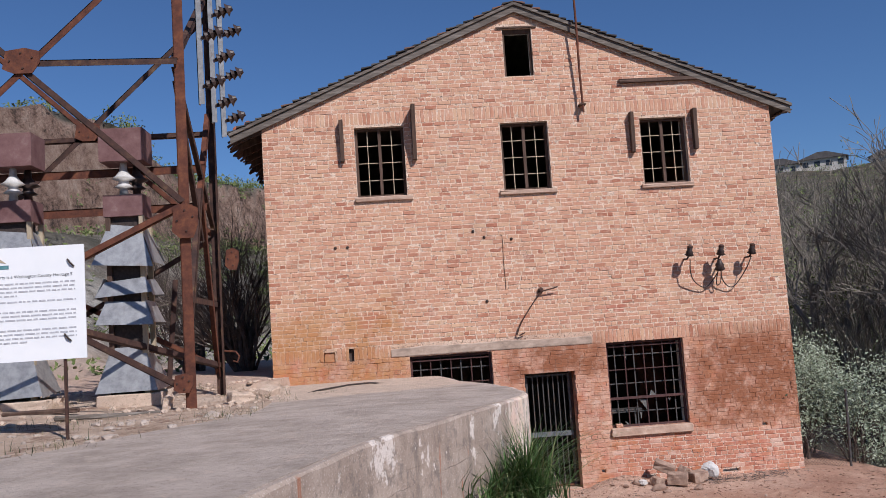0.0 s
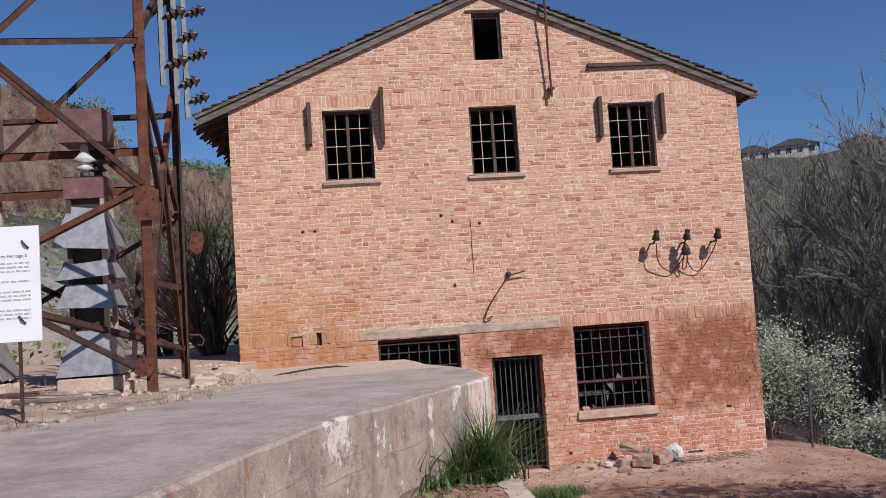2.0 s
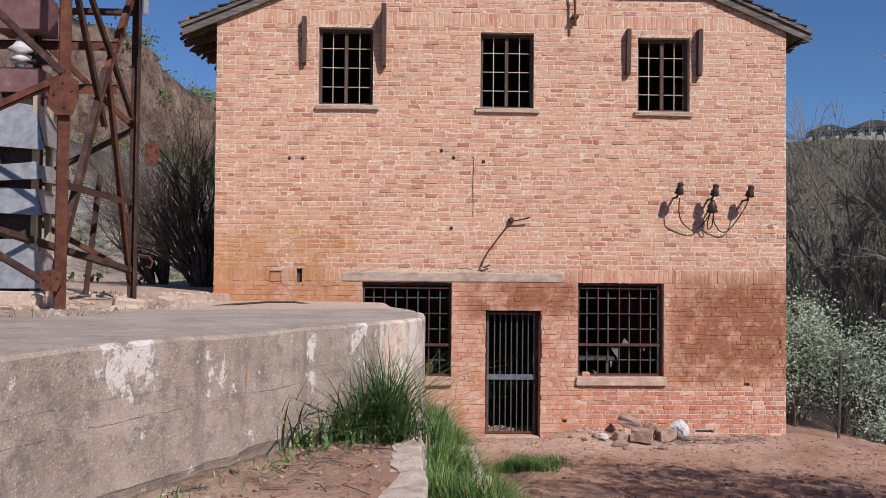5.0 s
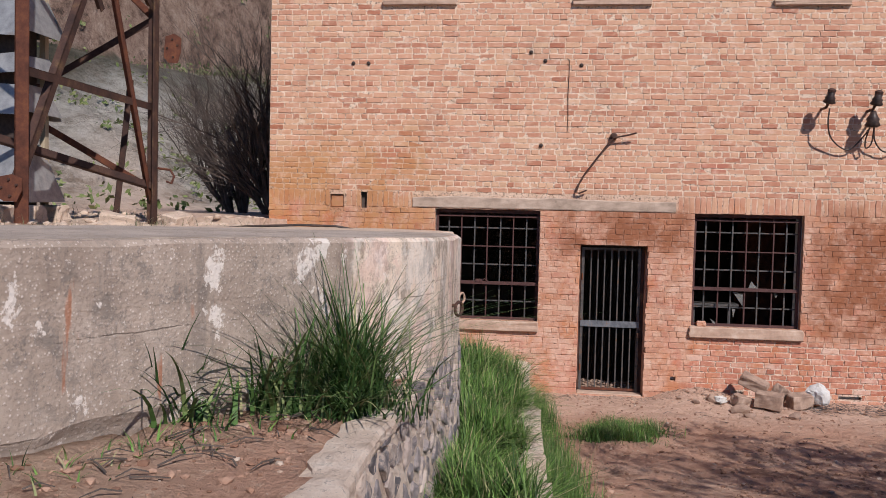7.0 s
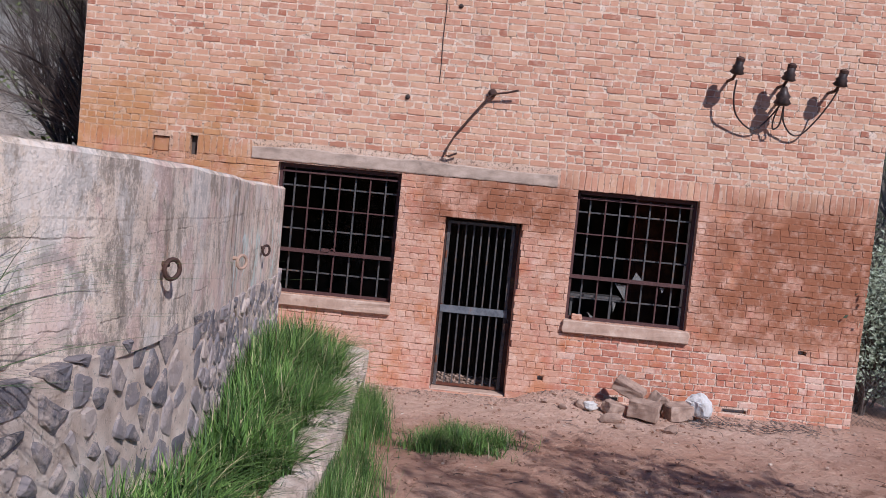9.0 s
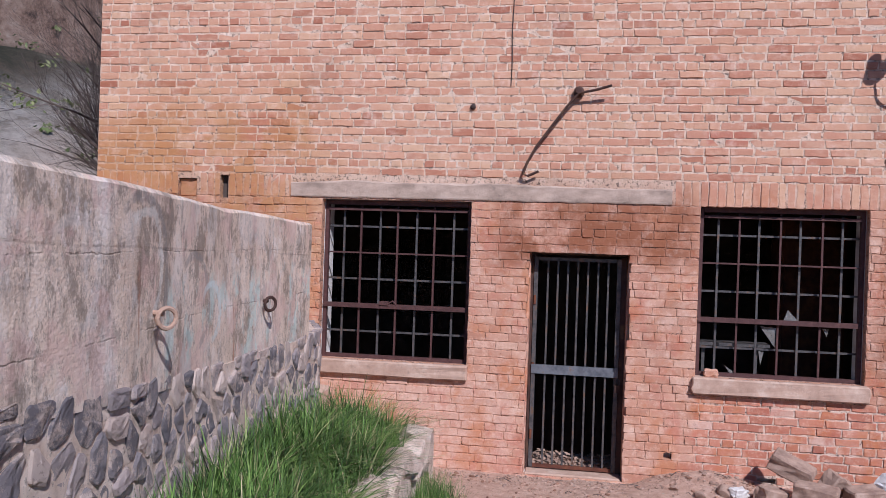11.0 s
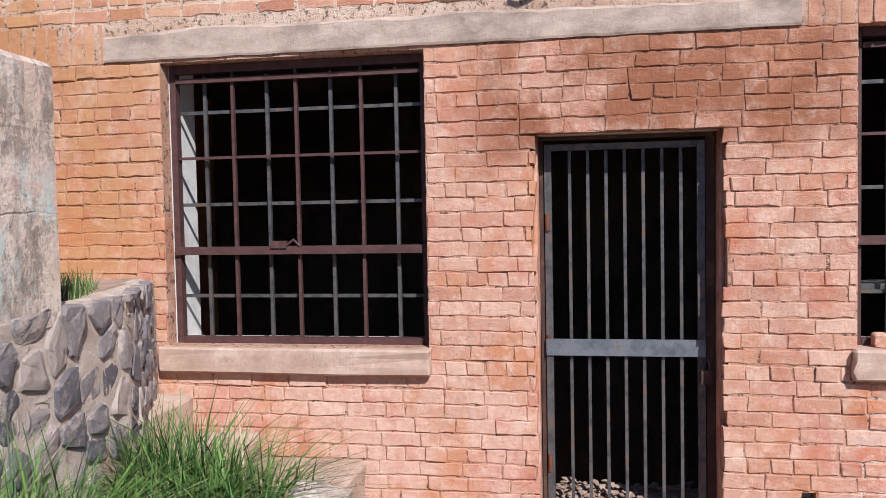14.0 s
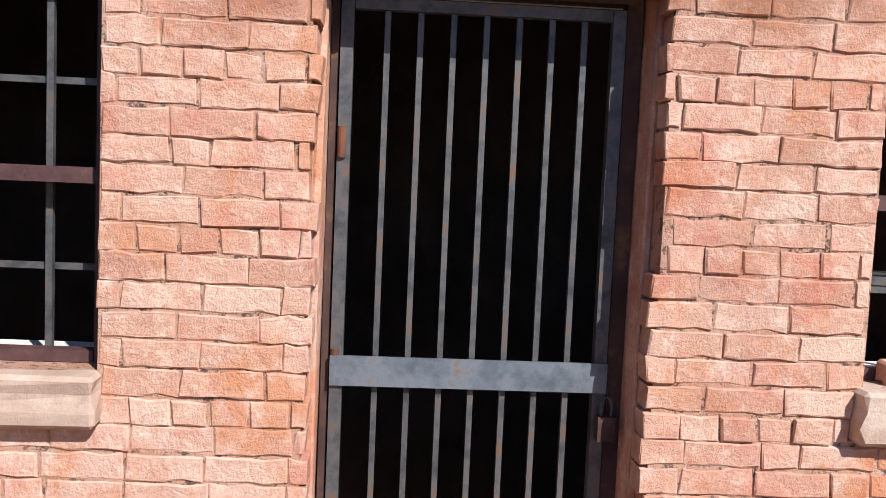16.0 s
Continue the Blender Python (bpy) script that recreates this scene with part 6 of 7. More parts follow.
rng = random.Random(41)
data = ([], [])
for i in range(38000):
    y = -1.1 - 7.9 * rng.random() ** 1.25
    x0, x1 = interp(CAP_X, y) + 0.02, interp(CURB_X, y) - 0.10
    x = rng.uniform(x0, x1)
    dens = 1.0 if y > -6.2 else max(0.0, 1.0 - (-6.2 - y) / 2.6)
    patch = noise2(x, y, 1.7, 21)
    right = (x - x0) / (x1 - x0)
    if y > -3.2 and right > 0.6:
        dens *= 0.3
    if math.hypot(x + 1.4, y + 1.95) < 0.3:
        continue
    if rng.random() > dens * (0.62 + 1.5 * patch):
        continue
    tall = 0.4 + 0.75 * smooth01(0.5 + 1.2 * patch) + (0.35 if right < 0.45 and y > -4 else 0)
    blades(data, rng, x, y, ground_z(x, y) - 0.02, rng.uniform(0.14, 0.5) * tall, rng.uniform(0.1, 1.5), rng.uniform(0.0045, 0.012), 0.9, 4)
blade_object("grass", data, GRASS, "lush green grass strip below the stone wall", "grass")
data = ([], [])
for i in range(9000):
    y = rng.uniform(-6.8, -1.2)
    x = interp(CURB_X, y) + 0.02 + abs(rng.gauss(0, 0.13))
    k = 1.0 if y > -2.6 or y < -3.4 else 0.25
    if noise2(0, y, 0.9, 33) < -0.12 or rng.random() > k:
        continue
    blades(data, rng, x, y, ground_z(x, y) - 0.02, rng.uniform(0.18, 0.42), rng.uniform(0.05, 0.6), rng.uniform(0.0025, 0.005))
for i in range(3500):
    a, r = rng.uniform(0, 6.3), abs(rng.gauss(0, 0.16))
    cx, cy = ((-0.38, -2.75), (-0.05, -2.5), (0.22, -2.3), (-0.15, -2.2), (0.02, -2.7))[i % 5]
    x, y = cx + r * math.cos(a) * 1.2, cy + r * math.sin(a) * 0.8
    blades(data, rng, x, y, ground_z(x, y) - 0.02, rng.uniform(0.10, 0.30) * (1 - r), rng.uniform(0.2, 1.3), rng.uniform(0.003, 0.006))
blade_object("grass", data, GRASS, "tufts of green grass along the kerb wall", "grass")


def reed_clump(x, y, z, n, hmax, spread, seed, label, lean=(0.15, 0.9), mat=None, wide=1.0):
    r = random.Random(seed)
    e = thing("grass_clump", (x, y, z), label, "grass clump", "grass clumps at the wall foot")
    tufts = [([], []) for k in range(5)]
    for i in range(n):
        a, d = r.uniform(0, 6.3), abs(r.gauss(0, spread))
        h = hmax * r.uniform(0.45, 1.0) * (1 - 0.25 * d / (spread * 2.5))
        blades(tufts[int(a / 6.3 * 5)], r, x + d * math.cos(a), y + d * math.sin(a) * 0.6, z - 0.03, h, r.uniform(*lean), r.uniform(0.0045, 0.0105) * wide, 0.9, 6)
    for vs, fs in tufts:
        me = bpy.data.meshes.new("tuft")
        me.from_pydata(vs, [], fs)
        me.materials.append(mat or REED)
        ob = new("tuft", me)
        ob.parent = e
        ob.matrix_parent_inverse = Matrix.Translation(-Vector((x, y, z)))
    return e


reed_clump(-1.84, -8.26, 1.62, 430, 0.98, 0.16, 5, "tall dense clump of green reed grass at the wall corner", (0.2, 1.35))
reed_clump(-1.80, -8.42, 1.62, 150, 0.55, 0.12, 15, "lower part of a green grass clump spilling over the cap", (0.5, 1.6))
reed_clump(-2.46, -8.80, 1.66, 110, 0.66, 0.15, 6, "sparse dark drooping grass clump at the wall foot", (0.25, 1.5), wide=1.5)
reed_clump(-2.16, -8.5, 1.66, 95, 0.72, 0.14, 7, "sparse dark drooping grass clump at the wall foot", (0.2, 1.4), wide=1.4)
reed_clump(-3.20, -9.62, 1.63, 44, 0.30, 0.08, 8, "small thin weed clump at the foot of the concrete wall", (0.3, 1.2), wide=1.3)
reed_clump(-3.62, -10.1, 1.64, 36, 0.40, 0.12, 9, "small thin weed clump at the foot of the concrete wall", (0.3, 1.2), wide=1.4)
reed_clump(-3.05, -9.2, 1.63, 22, 0.26, 0.10, 10, "small thin weed clump at the foot of the concrete wall", (0.3, 1.2))
data = ([], [])
for i in range(380):
    t = rng.random()
    y = -8.1 - 2.6 * t * t
    x = interp(WALL_X, y) + 0.12 + abs(rng.gauss(0, 0.16))
    blades(data, rng, x, y, ground_z(x, y) - 0.01, rng.uniform(0.03, 0.12), rng.uniform(0.3, 1.4), rng.uniform(0.003, 0.006))
blade_object("ground_weeds", data, GRASS, "low green weeds at the foot of the wall", "weeds")
data = ([], [])
for i in range(3200):
    x, y = rng.uniform(-9, -4.2), rng.uniform(-11, -1.5)
    if x > interp(WALL_X, y) - 2.2 or noise2(x, y, 0.8, 51) < 0.15:
        continue
    blades(data, rng, x, y, ground_z(x, y) - 0.01, rng.uniform(0.04, 0.18), rng.uniform(0.3, 1.4), rng.uniform(0.002, 0.004))
for cx, cy, n in ((-4.15, -5.6, 90), (-4.55, -7.2, 70), (-3.7, -4.6, 60), (-4.95, -8.2, 80), (-5.6, -8.6, 80)):
    for i in range(n):
        blades(data, rng, cx + rng.gauss(0, 0.08), cy + rng.gauss(0, 0.08), 2.27, rng.uniform(0.08, 0.24), rng.uniform(0.3, 1.3), rng.uniform(0.002, 0.004))
blade_object("dry_weeds", data, DRYGRASS, "scattered dry weeds on the terrace dirt", "weeds")
data = ([], [])
for i in range(700):
    y = rng.uniform(-0.9, -0.1)
    x = rng.uniform(interp(CAP_X, y) - 0.35, interp(CAP_X, y) - 0.02)
    blades(data, rng, x, y - 0.5, 1.36, rng.uniform(0.05, 0.16), rng.uniform(0.1, 0.7), 0.003)
blade_object("grass", data, GRASS, "green grass tuft behind the stone pier", "grass")


def grow_tree(bm, rng, base, d, length, radius, depth, spread=0.55, up=0.12, leaf=None, sides=5, thin=0.0):
    """Limbs that fork and taper; leaf collects the tips."""
    pts, rad = [Vector(base)], [radius]
    d = Vector(d).normalized()
    n = 4 if depth > 1 else 3
    for i in range(n):
        d = (d + Vector((rng.gauss(0, 0.13), rng.gauss(0, 0.13), rng.gauss(0, 0.08) + up * 0.4))).normalized()
        pts.append(pts[-1] + d * length / n)
        rad.append(max(thin, radius * (1 - 0.45 * (i + 1) / n)))
    tube(bm, pts, rad, sides if depth > 2 else 3, False)
    if depth == 0:
        if leaf is not None:
            leaf.append((pts[-1], d))
        return
    for k in range(rng.randint(3, 4) if depth > 1 else rng.randint(3, 5)):
        i = rng.randint(1, n)
        a = rng.uniform(0, 6.3)
        s = d.orthogonal().normalized()
        u = d.cross(s)
        nd = (d + (s * math.cos(a) + u * math.sin(a)) * rng.uniform(spread * 0.7, spread * 1.6) + Vector((0, 0, up))).normalized()
        grow_tree(bm, rng, pts[i], nd, length * rng.uniform(0.55, 0.8), rad[i] * rng.uniform(0.45, 0.65), depth - 1, spread, up, leaf, sides, thin)


def leaf_cards(points, rng, size, per, scatter):
    vs, fs = [], []
    for p, d in points:
        for k in range(per):
            c = p + Vector((rng.gauss(0, scatter), rng.gauss(0, scatter), rng.gauss(0, scatter)))
            a = Vector((rng.gauss(0, 1), rng.gauss(0, 1), rng.gauss(0, 1))).normalized() * size * rng.uniform(0.6, 1.3)
            b = a.orthogonal().normalized() * a.length * 0.45
            o = len(vs)
            vs += [tuple(c - a), tuple(c + b), tuple(c + a), tuple(c - b)]
            fs.append((o, o + 1, o + 2, o + 3))
    return vs, fs


def make_tree(name, at, height, seed, label, leaves=None, depth=5, trunk=0.16, spread=0.5, per=2, size=0.05, stems=1, lean=(0, 0), group="", bark=None, scatter=0.12, thin=0.0):
    r = random.Random(seed)
    e = thing(name, at, label, "tree" if "tree" in name else "bush", group)
    tips = []
    for s in range(stems):
        bm = bmesh.new()
        a = r.uniform(0, 6.3)
        off = Vector((math.cos(a), math.sin(a), 0)) * (0.12 * (stems > 1))
        d = Vector((lean[0] + off.x * 4.5 * r.random(), lean[1] + off.y * 4.5 * r.random(), 1))
        grow_tree(bm, r, Vector(at) + off - Vector((0, 0, 0.1)), d, height * (0.36 if stems == 1 else 0.42) * r.uniform(0.85, 1.1), trunk * r.uniform(0.7, 1.1), depth, spread, 0.1, tips, 5, thin)
        part("stem" if stems > 1 else "trunk", bm, bark or BARK, e)
    if leaves:
        vs, fs = leaf_cards(tips, r, size, per, scatter)
        me = bpy.data.meshes.new("crown")
        me.from_pydata(vs, [], fs)
        me.materials.append(leaves)
        c = new("crown", me)
        c.parent = e
        c.matrix_parent_inverse = Matrix.Translation(-Vector(at))
    return e


# bare thicket at the corner of the building
make_tree("bare_bush", (-6.0, 3.6, 2.3), 4.6, 3, "tall bare grey-brown bush beside the building", None, 4, 0.055, 0.5, stems=24, lean=(-0.25, 0), bark=TWIG)
make_tree("bare_bush", (-7.4, 5.4, 2.3), 4.2, 4, "tall bare grey-brown bush beside the building", None, 4, 0.05, 0.5, stems=20, lean=(-0.2, 0), bark=TWIG)
# silvery shrub on the river bank
for i, (x, y, h, n) in enumerate(((5.3, 1.4, 2.5, 12), (6.3, 1.2, 2.1, 12), (7.1, 0.7, 1.6, 12), (5.9, 2.4, 2.7, 12), (7.7, 1.7, 1.9, 10))):
    make_tree("silvery_bush", (x, y, ground_z(x, y)), h, 50 + i, "silvery green leafy shrub on the river bank", SAGE, 3, 0.022, 0.34, per=11, size=0.034, stems=n, group="shrubs on the river bank", bark=TWIG, scatter=0.13)
# woods on the far bank: two kinds grown once and repeated
kinds = [make_tree("bare_tree", (17.0, 14.0, -1.3), 10.0, 101, "tall bare grey tree on the far river bank", None, 5, 0.26, 0.5, group="trees across the river", bark=GREYBARK, thin=0.013),
         make_tree("bare_tree", (21.0, 22.0, -1.2), 10.0, 103, "budding pale green tree on the far river bank", BUD, 5, 0.24, 0.5, per=4, size=0.09, group="trees across the river", scatter=0.35, bark=GREYBARK, thin=0.012),
         make_tree("bare_tree", (17.5, 9.0, -1.3), 13.0, 105, "tall bare grey tree on the far river bank", None, 5, 0.34, 0.42, group="trees across the river", bark=GREYBARK, thin=0.013)]
rng = random.Random(7)
spots = [(16.5, 20), (18, 27), (20, 33), (22, 18), (16, 30), (24, 28), (26, 36), (19, 40), (23, 44), (28, 46), (27, 22), (31, 33), (34, 44), (30, 54), (24, 56), (16, 46), (36, 58), (40, 48), (20, 15), (18, 11.5), (17, 17), (19, 19), (21, 26), (17, 23), (23, 23), (25, 31), (18.5, 34), (22, 37), (29, 28), (27, 41), (33, 50), (20.5, 11.5), (23, 14)]
for i, (x, y) in enumerate(spots):
    k = kinds[i % 3]
    s = rng.uniform(0.8, 1.25)
    c = copy_thing(k, pose(x, y, ground_z(x, y) - 0.1, 0, 0, rng.uniform(0, 360)) @ Matrix.Scale(s, 4))
    c.scale = (s, s, s)
# dense brush under the trees
vs, fs = [], []
for i in range(26000):
    u = rng.random()
    x = 15.6 + 34 * u ** 1.4 + rng.gauss(0, 0.8)
    y = rng.uniform(0, 26 + x * 1.6)
    z = ground_z(x, y)
    h = rng.uniform(0.8, 4.6) * (1 + 0.4 * noise2(x, y, 0.2, 61))
    a = rng.uniform(0, 6.3)
    lean = rng.uniform(0.1, 0.6)
    w = rng.uniform(0.008, 0.03)
    p = Vector((x, y, z))
    q = p + Vector((math.cos(a) * lean * h * 0.4, math.sin(a) * lean * h * 0.4, h * 0.6))
    t = q + Vector((math.cos(a) * lean * h * 0.5, math.sin(a) * lean * h * 0.5, h * 0.4))
    for s in (Vector((w, 0, 0)), Vector((0, w, 0))):
        o = len(vs)
        vs += [tuple(p - s), tuple(p + s), tuple(q + s * 0.7), tuple(q - s * 0.7), tuple(t)]
        fs += [(o, o + 1, o + 2, o + 3), (o + 3, o + 2, o + 4)]
me = bpy.data.meshes.new("brush")
me.from_pydata(vs, [], fs)
me.materials.append(GREYTWIG)
tagged(new("brush", me), "dense bare brush along the far river bank", "brush", kind="stuff")


def scrub_field(name, n, place, label, mat, hmin, hmax, per, seed):
    """Low desert scrub as many small leaf clumps."""
    r = random.Random(seed)
    pts = []
    for i in range(n):
        x, y = place(r)
        z = ground_z(x, y)
        h = r.uniform(hmin, hmax)
        for k in range(per):
            pts.append((Vector((x + r.gauss(0, h * 0.5), y + r.gauss(0, h * 0.5), z + h * r.random() * 0.8)), None))
    vs, fs = leaf_cards(pts, r, (hmin + hmax) * 0.10, 1, 0.02)
    me = bpy.data.meshes.new(name)
    me.from_pydata(vs, [], fs)
    me.materials.append(mat)
    return tagged(new(name, me), label, "scrub", kind="stuff")


def left_spot(r):
    y = r.uniform(4, 52)
    if y < 24 and r.random() < 0.8:
        y += 24
    return interp(CREST, y) + r.uniform(-6, 22), y


def right_spot(r):
    u = r.uniform(60, 262)
    t = r.uniform(-0.33, 0.40)
    return u * (0.47 + t * 0.88), u * (0.88 - t * 0.47)


scrub_field("scrub", 2600, left_spot, "grey-green desert scrub on the slope under the cliff", BUD, 0.25, 0.75, 16, 5)
scrub_field("scrub", 2200, right_spot, "dark desert scrub dotting the far hillside", BUD, 0.8, 2.2, 9, 6)

# budding trees beside the yard, whose twigs shade the dirt
ty = random.Random(211)
at = Vector((6.0, -10.5, ground_z(6.0, -10.5)))
yard_tree = thing("budding_tree", at, "slim budding tree with a wide twiggy crown beside the yard", "tree", "trees beside the yard")
bm = bmesh.new()
tube(bm, [at - Vector((0, 0, 0.2)), at + Vector((0.05, 0.03, 1.6)), at + Vector((-0.04, 0.05, 3.6)), at + Vector((0, 0, 5.2))], [0.16, 0.13, 0.11, 0.09], 8)
part("trunk", bm, BARK, yard_tree)
bm = bmesh.new()
tips = []
for i in range(17):
    a = 0.37 * i * 1.1 + ty.uniform(-0.2, 0.2)
    grow_tree(bm, ty, at + Vector((0, 0, ty.uniform(4.4, 5.15))), (math.cos(a) * 1.15, math.sin(a) * 0.75, ty.uniform(0.25, 0.9)), ty.uniform(1.1, 1.7), 0.06, 3, 0.7, 0.03, tips, 5, 0.007)
part("limb", bm, BARK, yard_tree)
vs, fs = leaf_cards(tips, ty, 0.08, 3, 0.13)
me = bpy.data.meshes.new("crown")
me.from_pydata(vs, [], fs)
me.materials.append(BUD)
crown = new("crown", me)
crown.parent = yard_tree
crown.matrix_parent_inverse = Matrix.Translation(-at)
for x, y, a in ((8.1, -10.9, 130), (9.9, -11.3, 250)):
    copy_thing(yard_tree, pose(x, y, ground_z(x, y), 0, 0, a))
make_tree("bare_tree", (17.4, 10.9, -1.3), 13.0, 321, "large bare tree with dense upright twigs by the river", BUD, 6, 0.36, 0.44, per=1, size=0.05, group="trees across the river", bark=GREYBARK, thin=0.012)
make_tree("bare_tree", (19.5, 11.4, -1.3), 14.0, 322, "large bare tree with dense upright twigs by the river", None, 6, 0.36, 0.40, group="trees across the river", bark=GREYBARK, thin=0.012)

# ---- houses on the rim ----


def house(x, y, w, d, h, yaw, label):
    z = ground_z(x, y) - 0.5
    e = thing("house", (x, y, z), label, "house", "houses on the rim")
    e.rotation_euler = (0, 0, radians(yaw))

    def local(name, bm, mat):
        ob = link_mesh(name, bm, mat)
        ob.parent = e
        return ob

    bm = bmesh.new()
    box(bm, (-w / 2, -d / 2, 0), (w / 2, d / 2, h))
    local("wall", bm, STUCCO)
    bm = bmesh.new()
    prism(bm, [(-w / 2 - 0.7, h), (w / 2 + 0.7, h), (w * 0.1, h + 2.0), (-w * 0.1, h + 2.0)], -d / 2 - 0.8, d / 2 + 0.8)
    local("roof", bm, HOUSEROOF)
    k = int(w / 3)
    for i in range(k):
        cx = -w / 2 + (i + 0.5) * w / k
        bm = bmesh.new()
        box(bm, (cx - 0.8, -d / 2 - 0.06, h - 2.3), (cx + 0.8, -d / 2 - 0.01, h - 0.7))
        local("window", bm, HOUSEGLASS)
    return e


for k, (u, t, w, h) in enumerate(((268, -0.015, 11, 4.0), (272, 0.03, 13, 6.0), (274, 0.10, 12, 4.2), (276, 0.155, 14, 4.5), (280, 0.21, 12, 5.0), (282, 0.26, 13, 4.5), (284, -0.09, 13, 4.2))):
    house(u * (0.47 + t * 0.88), u * (0.88 - t * 0.47), w, 9, h, -28 - t * 50, "pale stucco house with a dark hipped roof on the rim")

# ---- pebbles and twigs on the dirt ----
rng = random.Random(66)
tmp = bmesh.new()
bmesh.ops.create_icosphere(tmp, subdivisions=1, radius=1.0)
tmp.verts.ensure_lookup_table()
unit = [v.co.copy() for v in tmp.verts]
tri = [tuple(v.index for v in f.verts) for f in tmp.faces]
tmp.free()


def scatter(n, place, smin, smax, seed):
    r = random.Random(seed)
    vs, fs = [], []
    for i in range(n):
        x, y = place(r)
        s = smin * (smax / smin) ** (r.random() ** 2.2)
        z = ground_z(x, y) + s * 0.25
        sc = Vector((s * r.uniform(0.7, 1.5), s * r.uniform(0.7, 1.5), s * r.uniform(0.4, 0.8)))
        a = r.uniform(0, 6.3)
        o = len(vs)
        for v in unit:
            q = v * r.uniform(0.75, 1.15)
            vs.append((x + q.x * sc.x * math.cos(a) - q.y * sc.y * math.sin(a), y + q.x * sc.x * math.sin(a) + q.y * sc.y * math.cos(a), z + q.z * sc.z))
        fs += [tuple(o + j for j in t) for t in tri]
    return vs, fs


def yard(r):
    y = -10.5 * r.random() ** 1.3 - 0.15
    return interp(CURB_X, y) + 0.1 + 7.0 * r.random() ** 1.2, y


def muddy(r):
    return 0.6 + 4.2 * r.random(), r.gauss(-4.6, 1.1)


def bench(r):
    y = r.uniform(-12.2, -7.6)
    a, b = interp(WALL_X, y) + 0.05, interp(CAP_X, y) - 0.25
    return r.uniform(a, max(a + 0.02, b)), y


def terrace(r):
    y = r.uniform(-11, -0.5)
    return min(interp(WALL_X, y) - 2.45, -3.0) - 5 * r.random() ** 1.3, y


def foot(r):
    return r.uniform(-1.3, 4.6), -abs(r.gauss(0, 0.22)) - 0.03


for nm, n, place, a, b, mt, lab, sd in (("pebbles", 5200, yard, 0.004, 0.026, CLOD, "scattered pinkish pebbles and clods in the yard", 1), ("clods", 800, muddy, 0.008, 0.034, CLOD, "dark reddish clods of trampled mud in the yard", 7), ("pebbles", 1300, bench, 0.004, 0.024, CLOD, "scattered pebbles on the dirt bench", 2),
                                        ("pebbles", 1600, terrace, 0.006, 0.06, SLAB, "pale gravel and rubble on the terrace", 3), ("pebbles", 900, foot, 0.005, 0.026, BLOCK, "brick crumbs at the foot of the wall", 4)):
    vs, fs = scatter(n, place, a, b, sd)
    me = bpy.data.meshes.new(nm)
    me.from_pydata(vs, [], fs)
    me.materials.append(mt)
    tagged(new(nm, me), lab, "pebbles", kind="stuff")
bm = bmesh.new()
for i in range(260):
    x, y = (yard if i % 3 else bench)(rng)
    a = rng.uniform(0, 6.3)
    l = rng.uniform(0.04, 0.22)
    z = ground_z(x, y)
    p = Vector((x, y, z + 0.012))
    q = Vector((x + l * math.cos(a), y + l * math.sin(a), ground_z(x + l * math.cos(a), y + l * math.sin(a)) + 0.016))
    tube(bm, [p, (p + q) / 2 + Vector((0, 0, rng.uniform(0, 0.02))), q], [0.004, 0.0035, 0.002], 4)
tagged(link_mesh("twigs", bm, TWIG), "dry twigs scattered on the dirt", "twigs", kind="stuff")

# ---- bricks ----
COURSE, BLEN = 0.078, 0.218


def brick_template(w, h, seed):
    """A worn brick: ragged outline, broken arris, slightly uneven face."""
    rng = random.Random(seed)
    ring = []
    nw = 4 if w > 0.12 else 2
    nh = 4 if h > 0.12 else 1
    rag = 0.0028
    for k in range(nw):
        ring.append((-w / 2 + w * k / nw, -h / 2))
    for k in range(nh):
        ring.append((w / 2, -h / 2 + h * k / nh))
    for k in range(nw):
        ring.append((w / 2 - w * k / nw, h / 2))
    for k in range(nh):
        ring.append((-w / 2, h / 2 - h * k / nh))
    n = len(ring)
    ring = [(x * (1 - (rng.random() < 0.2) * rng.uniform(0.0, 0.03)) + rng.gauss(0, rag), z * (1 - (rng.random() < 0.2) * rng.uniform(0.0, 0.06)) + rng.gauss(0, rag)) for x, z in ring]
    tx, tz = rng.uniform(-0.003, 0.003), rng.uniform(-0.003, 0.003)
    vs = []
    for x, z in ring:
        k = rng.uniform(0.002, 0.006)
        vs.append((x * (1 - 2 * k / w), rng.uniform(-0.0012, 0.0012) + tx * x / w + tz * z / h, z * (1 - 2 * k / h)))
    vs += [(x, 0.0035 + rng.uniform(-0.002, 0.003), z) for x, z in ring]
    vs += [(x, 0.085, z) for x, z in ring]
    fs = [tuple(range(n))]
    for r in (0, n):
        fs += [(r + k, r + n + k, r + n + (k + 1) % n, r + (k + 1) % n) for k in range(n)]
    return vs, fs


def clipped(x0, x1, z0, z1):
    """What of a brick's run lies clear of openings and inserts."""
    spans = [(x0, x1)]
    blocks = list(OPENINGS) + list(POCKETS) + [(-2.85, 0.83, 2.585, 2.755), (-2.56, -1.02, 0.855, 1.0), (1.06, 2.575, 0.865, 1.02), (-3.33, -2.28, 5.4, 5.52),
                               (-0.67, 0.41, 5.385, 5.5), (2.02, 3.02, 5.375, 5.48), (-0.53, 0.24, 8.582, 8.612)]
    for a, b, c, d in blocks:
        if z1 - 0.012 > c and z0 + 0.012 < d:
            nxt = []
            for p, q in spans:
                if q <= a or p >= b:
                    nxt.append((p, q))
                    continue
                if p < a - 0.03:
                    nxt.append((p, a))
                if q > b + 0.03:
                    nxt.append((b, q))
            spans = nxt
    return [(p, q) for p, q in spans if q - p > 0.035]


rng = random.Random(77)
layout = []


